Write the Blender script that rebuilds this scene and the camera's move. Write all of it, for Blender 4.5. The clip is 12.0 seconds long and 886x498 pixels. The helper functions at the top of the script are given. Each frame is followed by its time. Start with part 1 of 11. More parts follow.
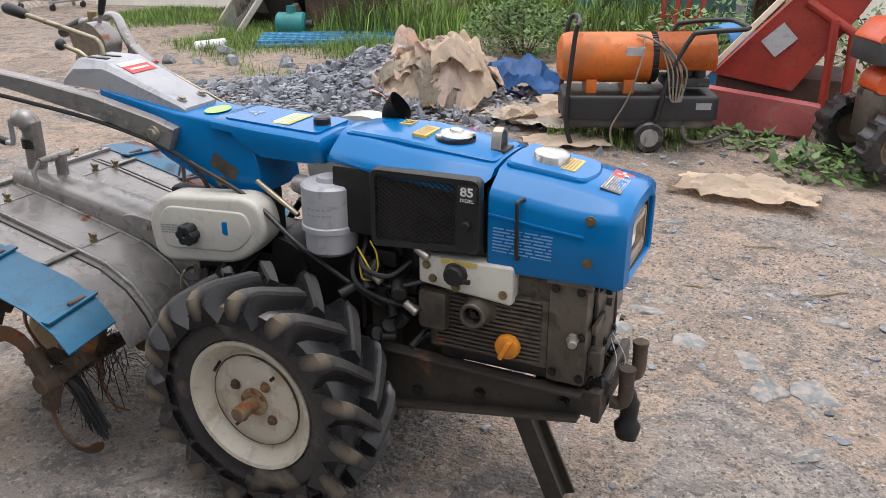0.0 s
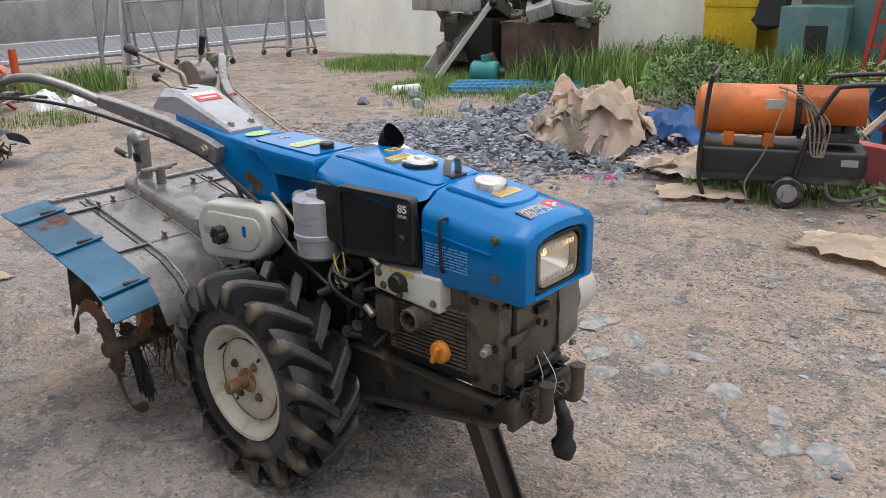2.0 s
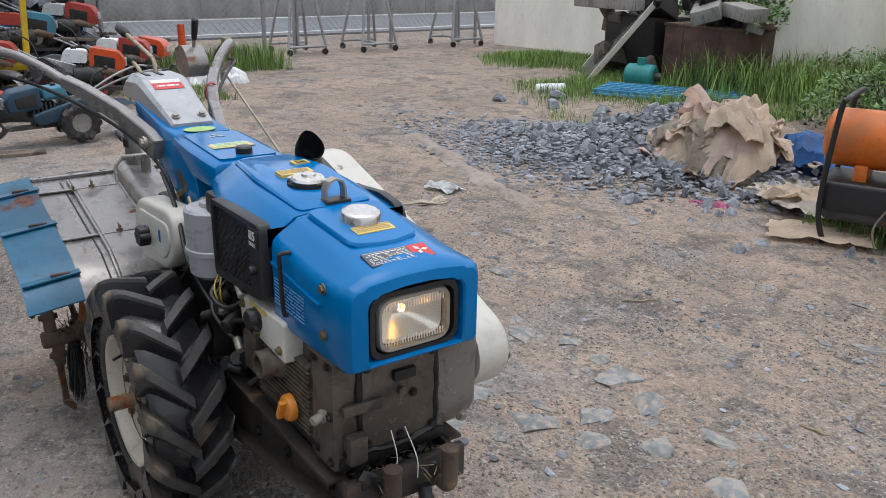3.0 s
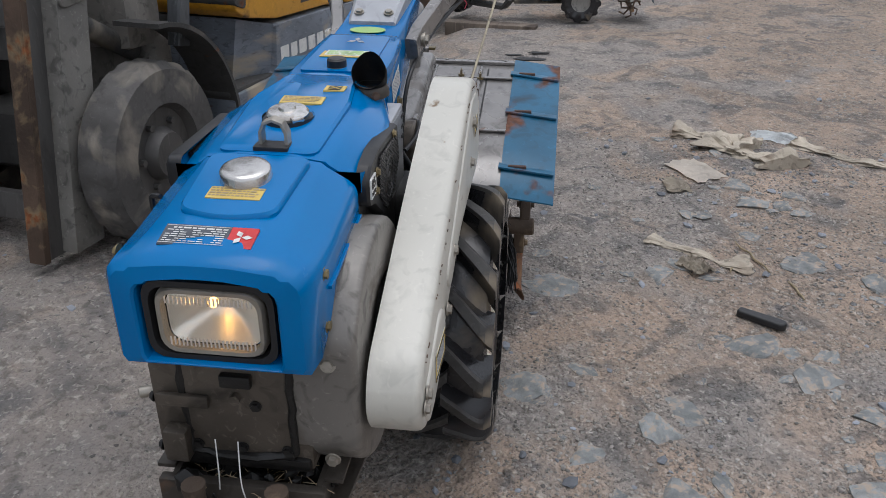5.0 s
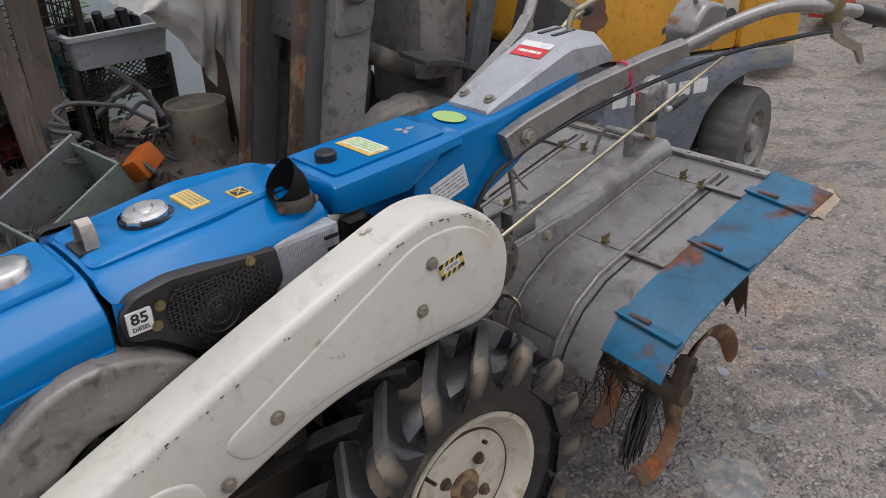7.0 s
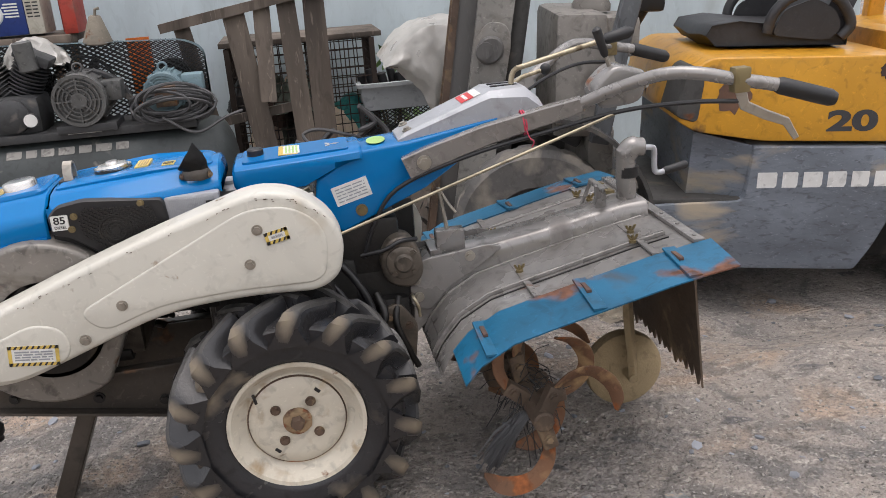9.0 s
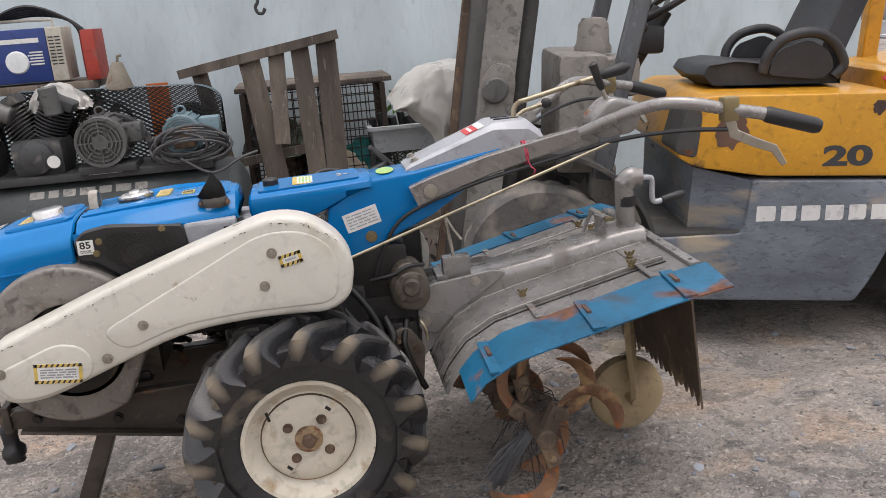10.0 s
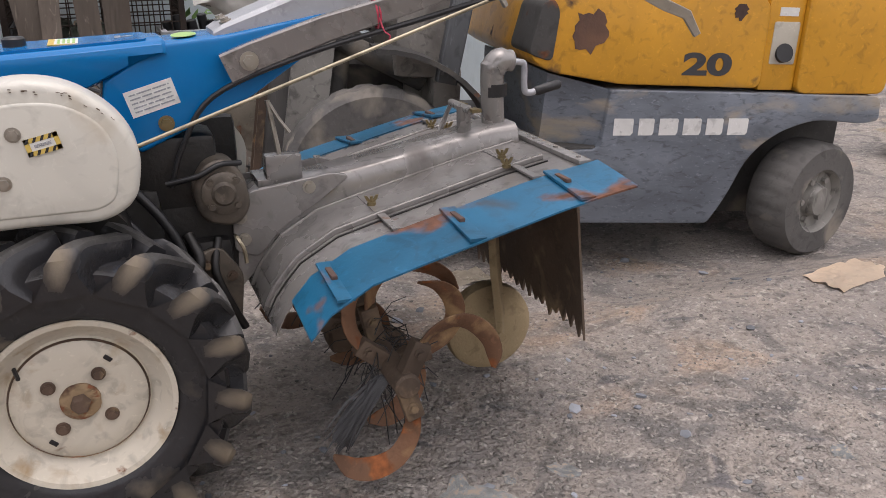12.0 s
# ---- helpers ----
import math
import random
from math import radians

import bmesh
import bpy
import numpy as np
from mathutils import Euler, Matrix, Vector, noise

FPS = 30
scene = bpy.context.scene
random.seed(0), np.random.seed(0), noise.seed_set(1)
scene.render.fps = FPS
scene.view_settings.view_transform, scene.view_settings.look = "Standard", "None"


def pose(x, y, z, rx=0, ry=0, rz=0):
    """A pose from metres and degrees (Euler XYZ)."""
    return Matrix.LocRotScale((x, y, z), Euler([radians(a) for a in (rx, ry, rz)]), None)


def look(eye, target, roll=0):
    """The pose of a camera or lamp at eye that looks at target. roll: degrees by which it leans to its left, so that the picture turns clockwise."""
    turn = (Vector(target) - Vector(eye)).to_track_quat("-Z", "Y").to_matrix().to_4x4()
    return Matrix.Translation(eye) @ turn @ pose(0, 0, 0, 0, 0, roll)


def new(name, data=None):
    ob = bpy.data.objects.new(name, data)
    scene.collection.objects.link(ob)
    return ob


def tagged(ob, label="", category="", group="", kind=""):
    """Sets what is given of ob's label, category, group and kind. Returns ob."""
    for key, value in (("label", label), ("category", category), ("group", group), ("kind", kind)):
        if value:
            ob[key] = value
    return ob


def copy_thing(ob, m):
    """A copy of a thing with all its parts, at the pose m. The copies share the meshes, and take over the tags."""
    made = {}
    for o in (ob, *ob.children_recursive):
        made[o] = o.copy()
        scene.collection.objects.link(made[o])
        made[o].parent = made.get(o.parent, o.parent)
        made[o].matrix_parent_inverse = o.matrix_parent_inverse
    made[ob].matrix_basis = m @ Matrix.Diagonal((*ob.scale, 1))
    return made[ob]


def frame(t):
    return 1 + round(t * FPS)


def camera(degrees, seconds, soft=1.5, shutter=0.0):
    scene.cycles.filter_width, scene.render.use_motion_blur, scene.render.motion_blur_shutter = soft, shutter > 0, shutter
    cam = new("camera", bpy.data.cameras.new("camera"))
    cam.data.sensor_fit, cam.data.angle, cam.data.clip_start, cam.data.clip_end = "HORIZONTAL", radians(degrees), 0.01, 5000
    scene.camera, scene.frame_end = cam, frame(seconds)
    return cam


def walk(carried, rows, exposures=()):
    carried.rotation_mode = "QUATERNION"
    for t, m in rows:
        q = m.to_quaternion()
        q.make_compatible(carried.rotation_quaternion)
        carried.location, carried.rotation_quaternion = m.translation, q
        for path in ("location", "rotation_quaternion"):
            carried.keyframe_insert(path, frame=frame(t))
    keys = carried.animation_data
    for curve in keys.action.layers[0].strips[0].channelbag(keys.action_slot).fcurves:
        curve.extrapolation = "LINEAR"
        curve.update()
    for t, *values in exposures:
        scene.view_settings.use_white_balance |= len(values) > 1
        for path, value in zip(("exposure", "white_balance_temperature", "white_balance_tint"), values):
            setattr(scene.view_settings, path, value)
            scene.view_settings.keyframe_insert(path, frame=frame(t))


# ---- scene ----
cam = camera(55.5, 12.0, soft=0.8)
PATH = [
    (0, (1.128, -1.695, 1.395), (0.354, -0.013, 0.639), -0.1),
    (0.5, (1.256, -1.802, 1.37), (0.342, -0.175, 0.65), 1.4),
    (1, (1.394, -1.873, 1.387), (0.341, -0.324, 0.687), 0.5),
    (1.5, (1.565, -1.813, 1.413), (0.407, -0.338, 0.717), 0.1),
    (2, (1.805, -1.547, 1.393), (0.559, -0.121, 0.75), -1.0),
    (2.5, (1.958, -1.224, 1.41), (0.622, 0.113, 0.756), -0.9),
    (3, (1.995, -0.791, 1.38), (0.459, 0.307, 0.722), 1.1),
    (3.5, (2.136, -0.389, 1.384), (0.388, 0.282, 0.679), 1.4),
    (3.7, (2.122, -0.259, 1.371), (0.335, 0.263, 0.64), 0.3),
    (5.3, (1.598, 0.58, 1.4), (-0.124, 0.243, 0.439), 0.8),
    (5.5, (1.474, 0.656, 1.444), (-0.219, 0.26, 0.455), 1.4),
    (6, (1.292, 0.972, 1.423), (-0.282, 0.137, 0.515), -0.5),
    (6.5, (1.12, 1.134, 1.4), (-0.294, 0.014, 0.536), -0.0),
    (7, (0.837, 1.264, 1.452), (-0.329, -0.092, 0.556), -2.9),
    (7.5, (0.506, 1.519, 1.429), (-0.335, -0.087, 0.583), -6.3),
    (7.7, (0.376, 1.582, 1.42), (-0.403, -0.055, 0.576), -6.5),
    (9.3, (-0.12, 2.273, 1.368), (-0.373, 0.391, 0.738), -3.9),
    (9.5, (-0.111, 2.293, 1.374), (-0.376, 0.406, 0.768), -3.9),
    (10, (-0.095, 2.303, 1.339), (-0.373, 0.401, 0.784), -4.5),
    (10.5, (0.059, 2.297, 1.348), (-0.269, 0.398, 0.813), -3.5),
    (11, (0.136, 2.286, 1.29), (-0.246, 0.395, 0.765), -1.8),
    (11.5, (0.089, 2.089, 1.103), (-0.374, 0.242, 0.49), -2.2),
    (12, (-0.116, 1.83, 1.09), (-0.814, 0.088, 0.398), -0.7),
]
walk(cam, [(t, look(eye, target, roll)) for t, eye, target, roll in PATH],
     exposures=[(0.0, 1.03, 6500, 14), (2.5, 0.73, 6250, 12), (3.7, 0.46, 6050, 10), (5.3, 0.27, 6050, 12), (7.7, 0.62, 6450, 15), (9.3, 0.93, 6550, 14), (12.0, 0.84, 6650, 18)])

# ---- sky and light: overcast day ----
world = bpy.data.worlds.new("overcast_sky")
scene.world = world
world.use_nodes = True
wn, wl = world.node_tree.nodes, world.node_tree.links
sky = wn.new("ShaderNodeTexSky")
sky.sky_type = "NISHITA"
sky.sun_disc = False
sky.sun_elevation = radians(78)
sky.sun_rotation = radians(-25)
sky.dust_density = 4.0
grey = wn.new("ShaderNodeRGBToBW")
cloud = wn.new("ShaderNodeMix")
cloud.data_type = "RGBA"
cloud.inputs["Factor"].default_value = 0.82
wl.new(sky.outputs["Color"], grey.inputs["Color"])
wl.new(sky.outputs["Color"], cloud.inputs["A"])
# a thick cloud layer evens the sky out between zenith and horizon
even = wn.new("ShaderNodeMath")
even.operation = "POWER"
even.inputs[1].default_value = 0.35
level = wn.new("ShaderNodeMath")
level.operation = "MULTIPLY"
level.inputs[1].default_value = 3.4
wl.new(grey.outputs["Val"], even.inputs[0])
wl.new(even.outputs[0], level.inputs[0])
wl.new(level.outputs[0], cloud.inputs["B"])
wl.new(cloud.outputs["Result"], wn["Background"].inputs["Color"])
wn["Background"].inputs["Strength"].default_value = 0.16

sun_data = bpy.data.lights.new("sun", "SUN")
sun_data.energy = 0.5
sun_data.angle = radians(35)
sun_data.color = (1.0, 0.975, 0.94)
sun_ob = new("sun", sun_data)
sun_ob.matrix_world = pose(0, 0, 20, 3, 0, 25)
# ---- materials ----
def rgb(h):
    """Linear colour from a hex string."""
    return tuple(((int(h[i:i + 2], 16) / 255) / 12.92 if int(h[i:i + 2], 16) < 11 else ((int(h[i:i + 2], 16) / 255 + 0.055) / 1.055) ** 2.4) for i in (0, 2, 4)) + (1,)


def surf(name, base, rough=0.5, metal=0.0, vary=0.12, grain=60.0, dirt=None, dirt_amount=0.0, dirt_scale=4.0,
         rust=None, rust_amount=0.0, rust_scale=9.0, bump=0.1, bump_scale=120.0, coat=0.0, streak=1.0, rough_vary=0.15, spread=0.0, wear=0.45):
    """A worn surface: base colour that varies at two scales, patches of dirt, spots of rust, fine relief."""
    m = bpy.data.materials.new(name)
    m.use_nodes = True
    n, l = m.node_tree.nodes, m.node_tree.links
    bsdf = n["Principled BSDF"]
    coord = n.new("ShaderNodeTexCoord")
    stretch = n.new("ShaderNodeMapping")
    stretch.inputs["Scale"].default_value = (1, 1, 1 / streak)
    l.new(coord.outputs["Object"], stretch.inputs["Vector"])

    def noise_at(scale, detail=6.0, dist=0.0):
        t = n.new("ShaderNodeTexNoise")
        t.inputs["Scale"].default_value = scale
        t.inputs["Detail"].default_value = detail
        t.inputs["Distortion"].default_value = dist
        l.new(stretch.outputs["Vector"], t.inputs["Vector"])
        return t.outputs["Fac"]

    def ramp(value, lo, hi):
        r = n.new("ShaderNodeMapRange")
        r.inputs["From Min"].default_value, r.inputs["From Max"].default_value = lo, hi
        l.new(value, r.inputs["Value"])
        return r.outputs["Result"]

    def blend(fac, a, b):
        x = n.new("ShaderNodeMix")
        x.data_type = "RGBA"
        for socket, v in (("Factor", fac), ("A", a), ("B", b)):
            if isinstance(v, tuple):
                x.inputs[socket].default_value = v
            else:
                l.new(v, x.inputs[socket])
        return x.outputs["Result"]

    dark = tuple(c * (1 - vary * 1.6) for c in base[:3]) + (1,)
    light = tuple(min(1, c * (1 + vary)) for c in base[:3]) + (1,)
    colour = blend(ramp(noise_at(3.0), 0.3, 0.7), dark, light)
    fine = noise_at(grain, 4.0)
    colour = blend(ramp(fine, 0.62, 0.9), colour, tuple(c * (1 - vary) for c in base[:3]) + (1,))
    if wear:
        # fine grime, rubbed spots and long faint streaks
        black = tuple(c * 0.42 for c in base[:3]) + (1,)
        pale = tuple(min(0.85, c * 1.35 + 0.012) for c in base[:3]) + (1,)
        colour = blend(scaled(n, l, ramp(noise_at(26.0, 10.0, 0.8), 0.54, 0.68), wear), colour, black)
        colour = blend(scaled(n, l, ramp(noise_at(48.0, 10.0, 1.5), 0.60, 0.70), wear * 0.8), colour, pale)
        colour = blend(scaled(n, l, ramp(noise_at(5.0, 10.0, 2.0), 0.55, 0.75), wear * 0.5), colour, black)
    if spread:
        info = n.new("ShaderNodeObjectInfo")
        geo = n.new("ShaderNodeNewGeometry")
        mixr = n.new("ShaderNodeMath")
        mixr.operation = "ADD"
        l.new(info.outputs["Random"], mixr.inputs[0])
        l.new(geo.outputs["Random Per Island"], mixr.inputs[1])
        frac = n.new("ShaderNodeMath")
        frac.operation = "FRACT"
        l.new(mixr.outputs[0], frac.inputs[0])
        hsv = n.new("ShaderNodeHueSaturation")
        l.new(colour, hsv.inputs["Color"])
        l.new(ramp_out(n, l, frac.outputs[0], 1 - spread, 1 + spread), hsv.inputs["Value"])
        colour = hsv.outputs["Color"]
    rough_out = None
    r = n.new("ShaderNodeMapRange")
    r.inputs["To Min"].default_value, r.inputs["To Max"].default_value = max(0.03, rough - rough_vary), min(1, rough + rough_vary)
    l.new(noise_at(7.0), r.inputs["Value"])
    rough_out = r.outputs["Result"]
    if dirt is not None and dirt_amount > 0:
        f = ramp(noise_at(dirt_scale, 9.0, 0.4), 0.72 - dirt_amount * 0.5, 0.84 - dirt_amount * 0.4)
        colour = blend(f, colour, dirt)
        rough_out = mix_value(n, l, f, rough_out, 0.9)
    metal_out = None
    if rust is not None and rust_amount > 0:
        f = ramp(noise_at(rust_scale, 10.0, 0.3), 0.74 - rust_amount * 0.5, 0.79 - rust_amount * 0.48)
        rusty = blend(ramp(noise_at(45.0), 0.35, 0.65), rust, tuple(c * 0.45 for c in rust[:3]) + (1,))
        colour = blend(f, colour, rusty)
        rough_out = mix_value(n, l, f, rough_out, 0.92)
        if metal:
            metal_out = mix_value(n, l, f, metal, 0.0)
    l.new(colour, bsdf.inputs["Base Color"])
    l.new(rough_out, bsdf.inputs["Roughness"])
    if metal_out is not None:
        l.new(metal_out, bsdf.inputs["Metallic"])
    else:
        bsdf.inputs["Metallic"].default_value = metal
    bsdf.inputs["Coat Weight"].default_value = coat
    bsdf.inputs["Coat Roughness"].default_value = 0.12
    if bump:
        b = n.new("ShaderNodeBump")
        b.inputs["Strength"].default_value = bump
        b.inputs["Distance"].default_value = 0.004
        l.new(noise_at(bump_scale, 5.0), b.inputs["Height"])
        l.new(b.outputs["Normal"], bsdf.inputs["Normal"])
    return m


def scaled(n, l, value, k):
    m = n.new("ShaderNodeMath")
    m.operation = "MULTIPLY"
    l.new(value, m.inputs[0])
    m.inputs[1].default_value = k
    return m.outputs[0]


def ramp_out(n, l, value, lo, hi):
    r = n.new("ShaderNodeMapRange")
    r.inputs["To Min"].default_value, r.inputs["To Max"].default_value = lo, hi
    l.new(value, r.inputs["Value"])
    return r.outputs["Result"]


def mix_value(n, l, fac, a, b):
    x = n.new("ShaderNodeMix")
    l.new(fac, x.inputs["Factor"])
    for socket, v in (("A", a), ("B", b)):
        if isinstance(v, (int, float)):
            x.inputs[socket].default_value = v
        else:
            l.new(v, x.inputs[socket])
    return x.outputs["Result"]


def glass(name, colour=(1, 1, 1, 1), rough=0.03):
    m = bpy.data.materials.new(name)
    m.use_nodes = True
    b = m.node_tree.nodes["Principled BSDF"]
    b.inputs["Base Color"].default_value = colour
    b.inputs["Transmission Weight"].default_value = 1.0
    b.inputs["Roughness"].default_value = rough
    return m


def clear_glass(name):
    """Thin clear glass: what lies behind it, with a sheen."""
    m = bpy.data.materials.new(name)
    m.use_nodes = True
    n, l = m.node_tree.nodes, m.node_tree.links
    n.remove(n["Principled BSDF"])
    clear, gloss, mixer, fres = (n.new(k) for k in ("ShaderNodeBsdfTransparent", "ShaderNodeBsdfGlossy", "ShaderNodeMixShader", "ShaderNodeFresnel"))
    gloss.inputs["Roughness"].default_value = 0.04
    clear.inputs["Color"].default_value = (0.96, 0.96, 0.94, 1)
    n.remove(fres)
    mixer.inputs[0].default_value = 0.06
    l.new(clear.outputs[0], mixer.inputs[1])
    l.new(gloss.outputs[0], mixer.inputs[2])
    l.new(mixer.outputs[0], n["Material Output"].inputs["Surface"])
    return m


def glow(name, colour, strength):
    m = bpy.data.materials.new(name)
    m.use_nodes = True
    b = m.node_tree.nodes["Principled BSDF"]
    b.inputs["Base Color"].default_value = colour
    b.inputs["Emission Color"].default_value = colour
    b.inputs["Emission Strength"].default_value = strength
    return m


RUST = (0.20, 0.075, 0.03, 1)
DUST = (0.30, 0.25, 0.19, 1)
MUD = (0.22, 0.18, 0.13, 1)
OIL = (0.012, 0.011, 0.010, 1)
M = {
    "blue": surf("blue_paint", (0.0, 0.143, 0.39, 1), 0.17, wear=0.0, vary=0.07, bump=0.02, coat=0.0, dirt=(0.03, 0.12, 0.30, 1), dirt_amount=0.10, rust=RUST, rust_amount=0.05, rust_scale=5.0, rough_vary=0.1),
    "blue_flap": surf("weathered_blue_paint", (0.007, 0.105, 0.20, 1), 0.42, vary=0.25, wear=0.5, dirt=(0.05, 0.065, 0.08, 1), dirt_amount=0.2, dirt_scale=7.0, rust=(0.17, 0.075, 0.045, 1), rust_amount=0.36, rust_scale=5.0, bump=0.08),
    "cream": surf("cream_paint", (0.53, 0.512, 0.452, 1), 0.4, wear=0.25, vary=0.05, dirt=(0.42, 0.36, 0.27, 1), dirt_amount=0.12, rust=(0.25, 0.17, 0.1, 1), rust_amount=0.07, rust_scale=14.0, bump=0.03, coat=0.2),
    "rim": surf("cream_rim_paint", (0.54, 0.497, 0.41, 1), 0.5, vary=0.08, dirt=(0.34, 0.25, 0.15, 1), dirt_amount=0.3, dirt_scale=12.0, rust=RUST, rust_amount=0.14, rust_scale=16.0, bump=0.06),
    "silver": surf("silver_paint", (0.262, 0.25, 0.238, 1), 0.26, 0.4, wear=0.6, vary=0.10, dirt=(0.12, 0.105, 0.095, 1), dirt_amount=0.20, dirt_scale=5.0, rust=RUST, rust_amount=0.09, bump=0.05),
    "guard_grey": surf("dull_guard_paint", (0.20, 0.185, 0.165, 1), 0.42, 0.25, wear=0.9, vary=0.15, dirt=(0.10, 0.08, 0.06, 1), dirt_amount=0.25, dirt_scale=6.0, rust=(0.16, 0.09, 0.05, 1), rust_amount=0.16, rust_scale=9.0, bump=0.08),
    "silver_light": surf("light_silver_paint", (0.37, 0.38, 0.40, 1), 0.4, 0.2, vary=0.05, dirt=(0.2, 0.18, 0.15, 1), dirt_amount=0.08, bump=0.03),
    "cast": surf("oily_grey_cast_metal", (0.115, 0.096, 0.076, 1), 0.42, 0.3, wear=0.8, vary=0.3, dirt=(0.025, 0.02, 0.015, 1), dirt_amount=0.37, dirt_scale=9.0, rust=(0.17, 0.085, 0.045, 1), rust_amount=0.16, rust_scale=8.0, bump=0.15, bump_scale=200),
    "cast_dark": surf("black_oily_metal", (0.019, 0.018, 0.017, 1), 0.45, 0.3, vary=0.3, dirt=(0.075, 0.058, 0.042, 1), dirt_amount=0.17, dirt_scale=8.0, bump=0.3, bump_scale=90),
    "frame": surf("dark_frame_steel", (0.066, 0.057, 0.048, 1), 0.45, 0.4, vary=0.25, dirt=OIL, dirt_amount=0.22, rust=(0.12, 0.07, 0.04, 1), rust_amount=0.2, bump=0.12),
    "soot": surf("sooty_steel", (0.016, 0.015, 0.014, 1), 0.6, 0.3, vary=0.3, dirt=(0.07, 0.055, 0.04, 1), dirt_amount=0.2, dirt_scale=20.0, bump=0.3),
    "black": surf("black_plastic", (0.013, 0.013, 0.014, 1), 0.45, vary=0.2, dirt=(0.08, 0.07, 0.06, 1), dirt_amount=0.08, bump=0.05),
    "grille": surf("black_grille_metal", (0.045, 0.043, 0.042, 1), 0.42, 0.4, vary=0.2, dirt=DUST, dirt_amount=0.05, bump=0.05),
    "rubber": surf("tyre_rubber", (0.023, 0.023, 0.025, 1), 0.25, vary=0.25, dirt=(0.20, 0.165, 0.12, 1), dirt_amount=0.31, dirt_scale=7.0, bump=0.12, bump_scale=160),
    "lug": surf("worn_lug_rubber", (0.055, 0.053, 0.05, 1), 0.6, vary=0.4, wear=0.8, dirt=(0.25, 0.20, 0.14, 1), dirt_amount=0.25, dirt_scale=9.0, bump=0.35),
    "chrome": surf("chrome", (0.62, 0.60, 0.57, 1), 0.25, 0.95, wear=0.3, vary=0.08, dirt=(0.25, 0.2, 0.15, 1), dirt_amount=0.1, dirt_scale=20.0, bump=0.05),
    "rod": surf("yellowed_plated_steel", (0.40, 0.35, 0.25, 1), 0.36, 0.75, wear=0.8, vary=0.2, dirt=(0.16, 0.12, 0.08, 1), dirt_amount=0.2, dirt_scale=14.0),
    "zinc": surf("dull_zinc", (0.38, 0.35, 0.30, 1), 0.45, 0.7, vary=0.15, rust=RUST, rust_amount=0.12, bump=0.08),
    "brass": surf("yellow_zinc", (0.24, 0.19, 0.10, 1), 0.45, 0.7, vary=0.2, dirt=OIL, dirt_amount=0.1),
    "rust": surf("rusty_steel", (0.11, 0.072, 0.05, 1), 0.75, 0.2, vary=0.35, dirt=(0.36, 0.27, 0.15, 1), dirt_amount=0.36, dirt_scale=9.0, rust=(0.26, 0.09, 0.03, 1), rust_amount=0.3, bump=0.35, bump_scale=90),
    "blade_rust": surf("rusty_blade_steel", (0.17, 0.085, 0.045, 1), 0.75, 0.1, vary=0.4, dirt=(0.34, 0.22, 0.11, 1), dirt_amount=0.34, dirt_scale=14.0, rust=(0.33, 0.11, 0.035, 1), rust_amount=0.36, rust_scale=12.0, bump=0.4, bump_scale=110),
    "mudsteel": surf("muddy_steel", (0.12, 0.085, 0.06, 1), 0.8, 0.1, vary=0.35, dirt=(0.28, 0.20, 0.12, 1), dirt_amount=0.3, dirt_scale=9.0, bump=0.5, bump_scale=70),
    "muddisc": surf("dry_mud_coat", (0.34, 0.26, 0.15, 1), 0.9, vary=0.15, dirt=(0.2, 0.15, 0.09, 1), dirt_amount=0.2, dirt_scale=12.0, bump=0.5, bump_scale=150),
    "hub_grease": surf("rust_stained_hub", (0.30, 0.21, 0.12, 1), 0.8, 0.1, vary=0.35, wear=0.9, dirt=(0.08, 0.04, 0.025, 1), dirt_amount=0.38, dirt_scale=22.0, rust=(0.22, 0.08, 0.035, 1), rust_amount=0.34, rust_scale=26.0, bump=0.4),
    "yellow_label": surf("yellow_label", (0.58, 0.42, 0.10, 1), 0.45, vary=0.08, dirt=(0.25, 0.18, 0.06, 1), dirt_amount=0.08),
    "white_label": surf("white_label", (0.66, 0.66, 0.63, 1), 0.4, vary=0.06, dirt=(0.35, 0.33, 0.3, 1), dirt_amount=0.08),
    "grey_label": surf("grey_label", (0.28, 0.29, 0.31, 1), 0.45, vary=0.1),
    "plate_dark": surf("dark_rating_plate", (0.075, 0.082, 0.095, 1), 0.35, 0.3, vary=0.15, wear=0.3),
    "ink": surf("black_ink", (0.02, 0.02, 0.02, 1), 0.5, vary=0.1, bump=0),
    "red_label": surf("red_label", (0.52, 0.03, 0.03, 1), 0.4, vary=0.08),
    "green_label": surf("green_label", (0.33, 0.52, 0.16, 1), 0.4, vary=0.08),
    "pale_blue_ink": surf("pale_blue_ink", (0.14, 0.34, 0.60, 1), 0.45, vary=0.15, bump=0),
    "orange_plastic": surf("orange_plastic", (0.62, 0.22, 0.02, 1), 0.4, vary=0.12, dirt=OIL, dirt_amount=0.1),
    "lens": clear_glass("lamp_glass"),
    "reflector": surf("lamp_reflector", (0.9, 0.89, 0.87, 1), 0.3, 0.85, wear=0.0, vary=0.03, bump=0.05, bump_scale=40),
    "bulb": glow("lit_bulb", (1.0, 0.50, 0.12, 1), 6.0),
    "copper": surf("yellow_wire", (0.5, 0.36, 0.03, 1), 0.4),
    "pink_tie": surf("pink_twine", (0.5, 0.05, 0.09, 1), 0.6),
    "straw": surf("dry_straw", (0.34, 0.27, 0.17, 1), 0.9, vary=0.25),
}

M["blue"].node_tree.nodes["Principled BSDF"].inputs["Specular IOR Level"].default_value = 0.27
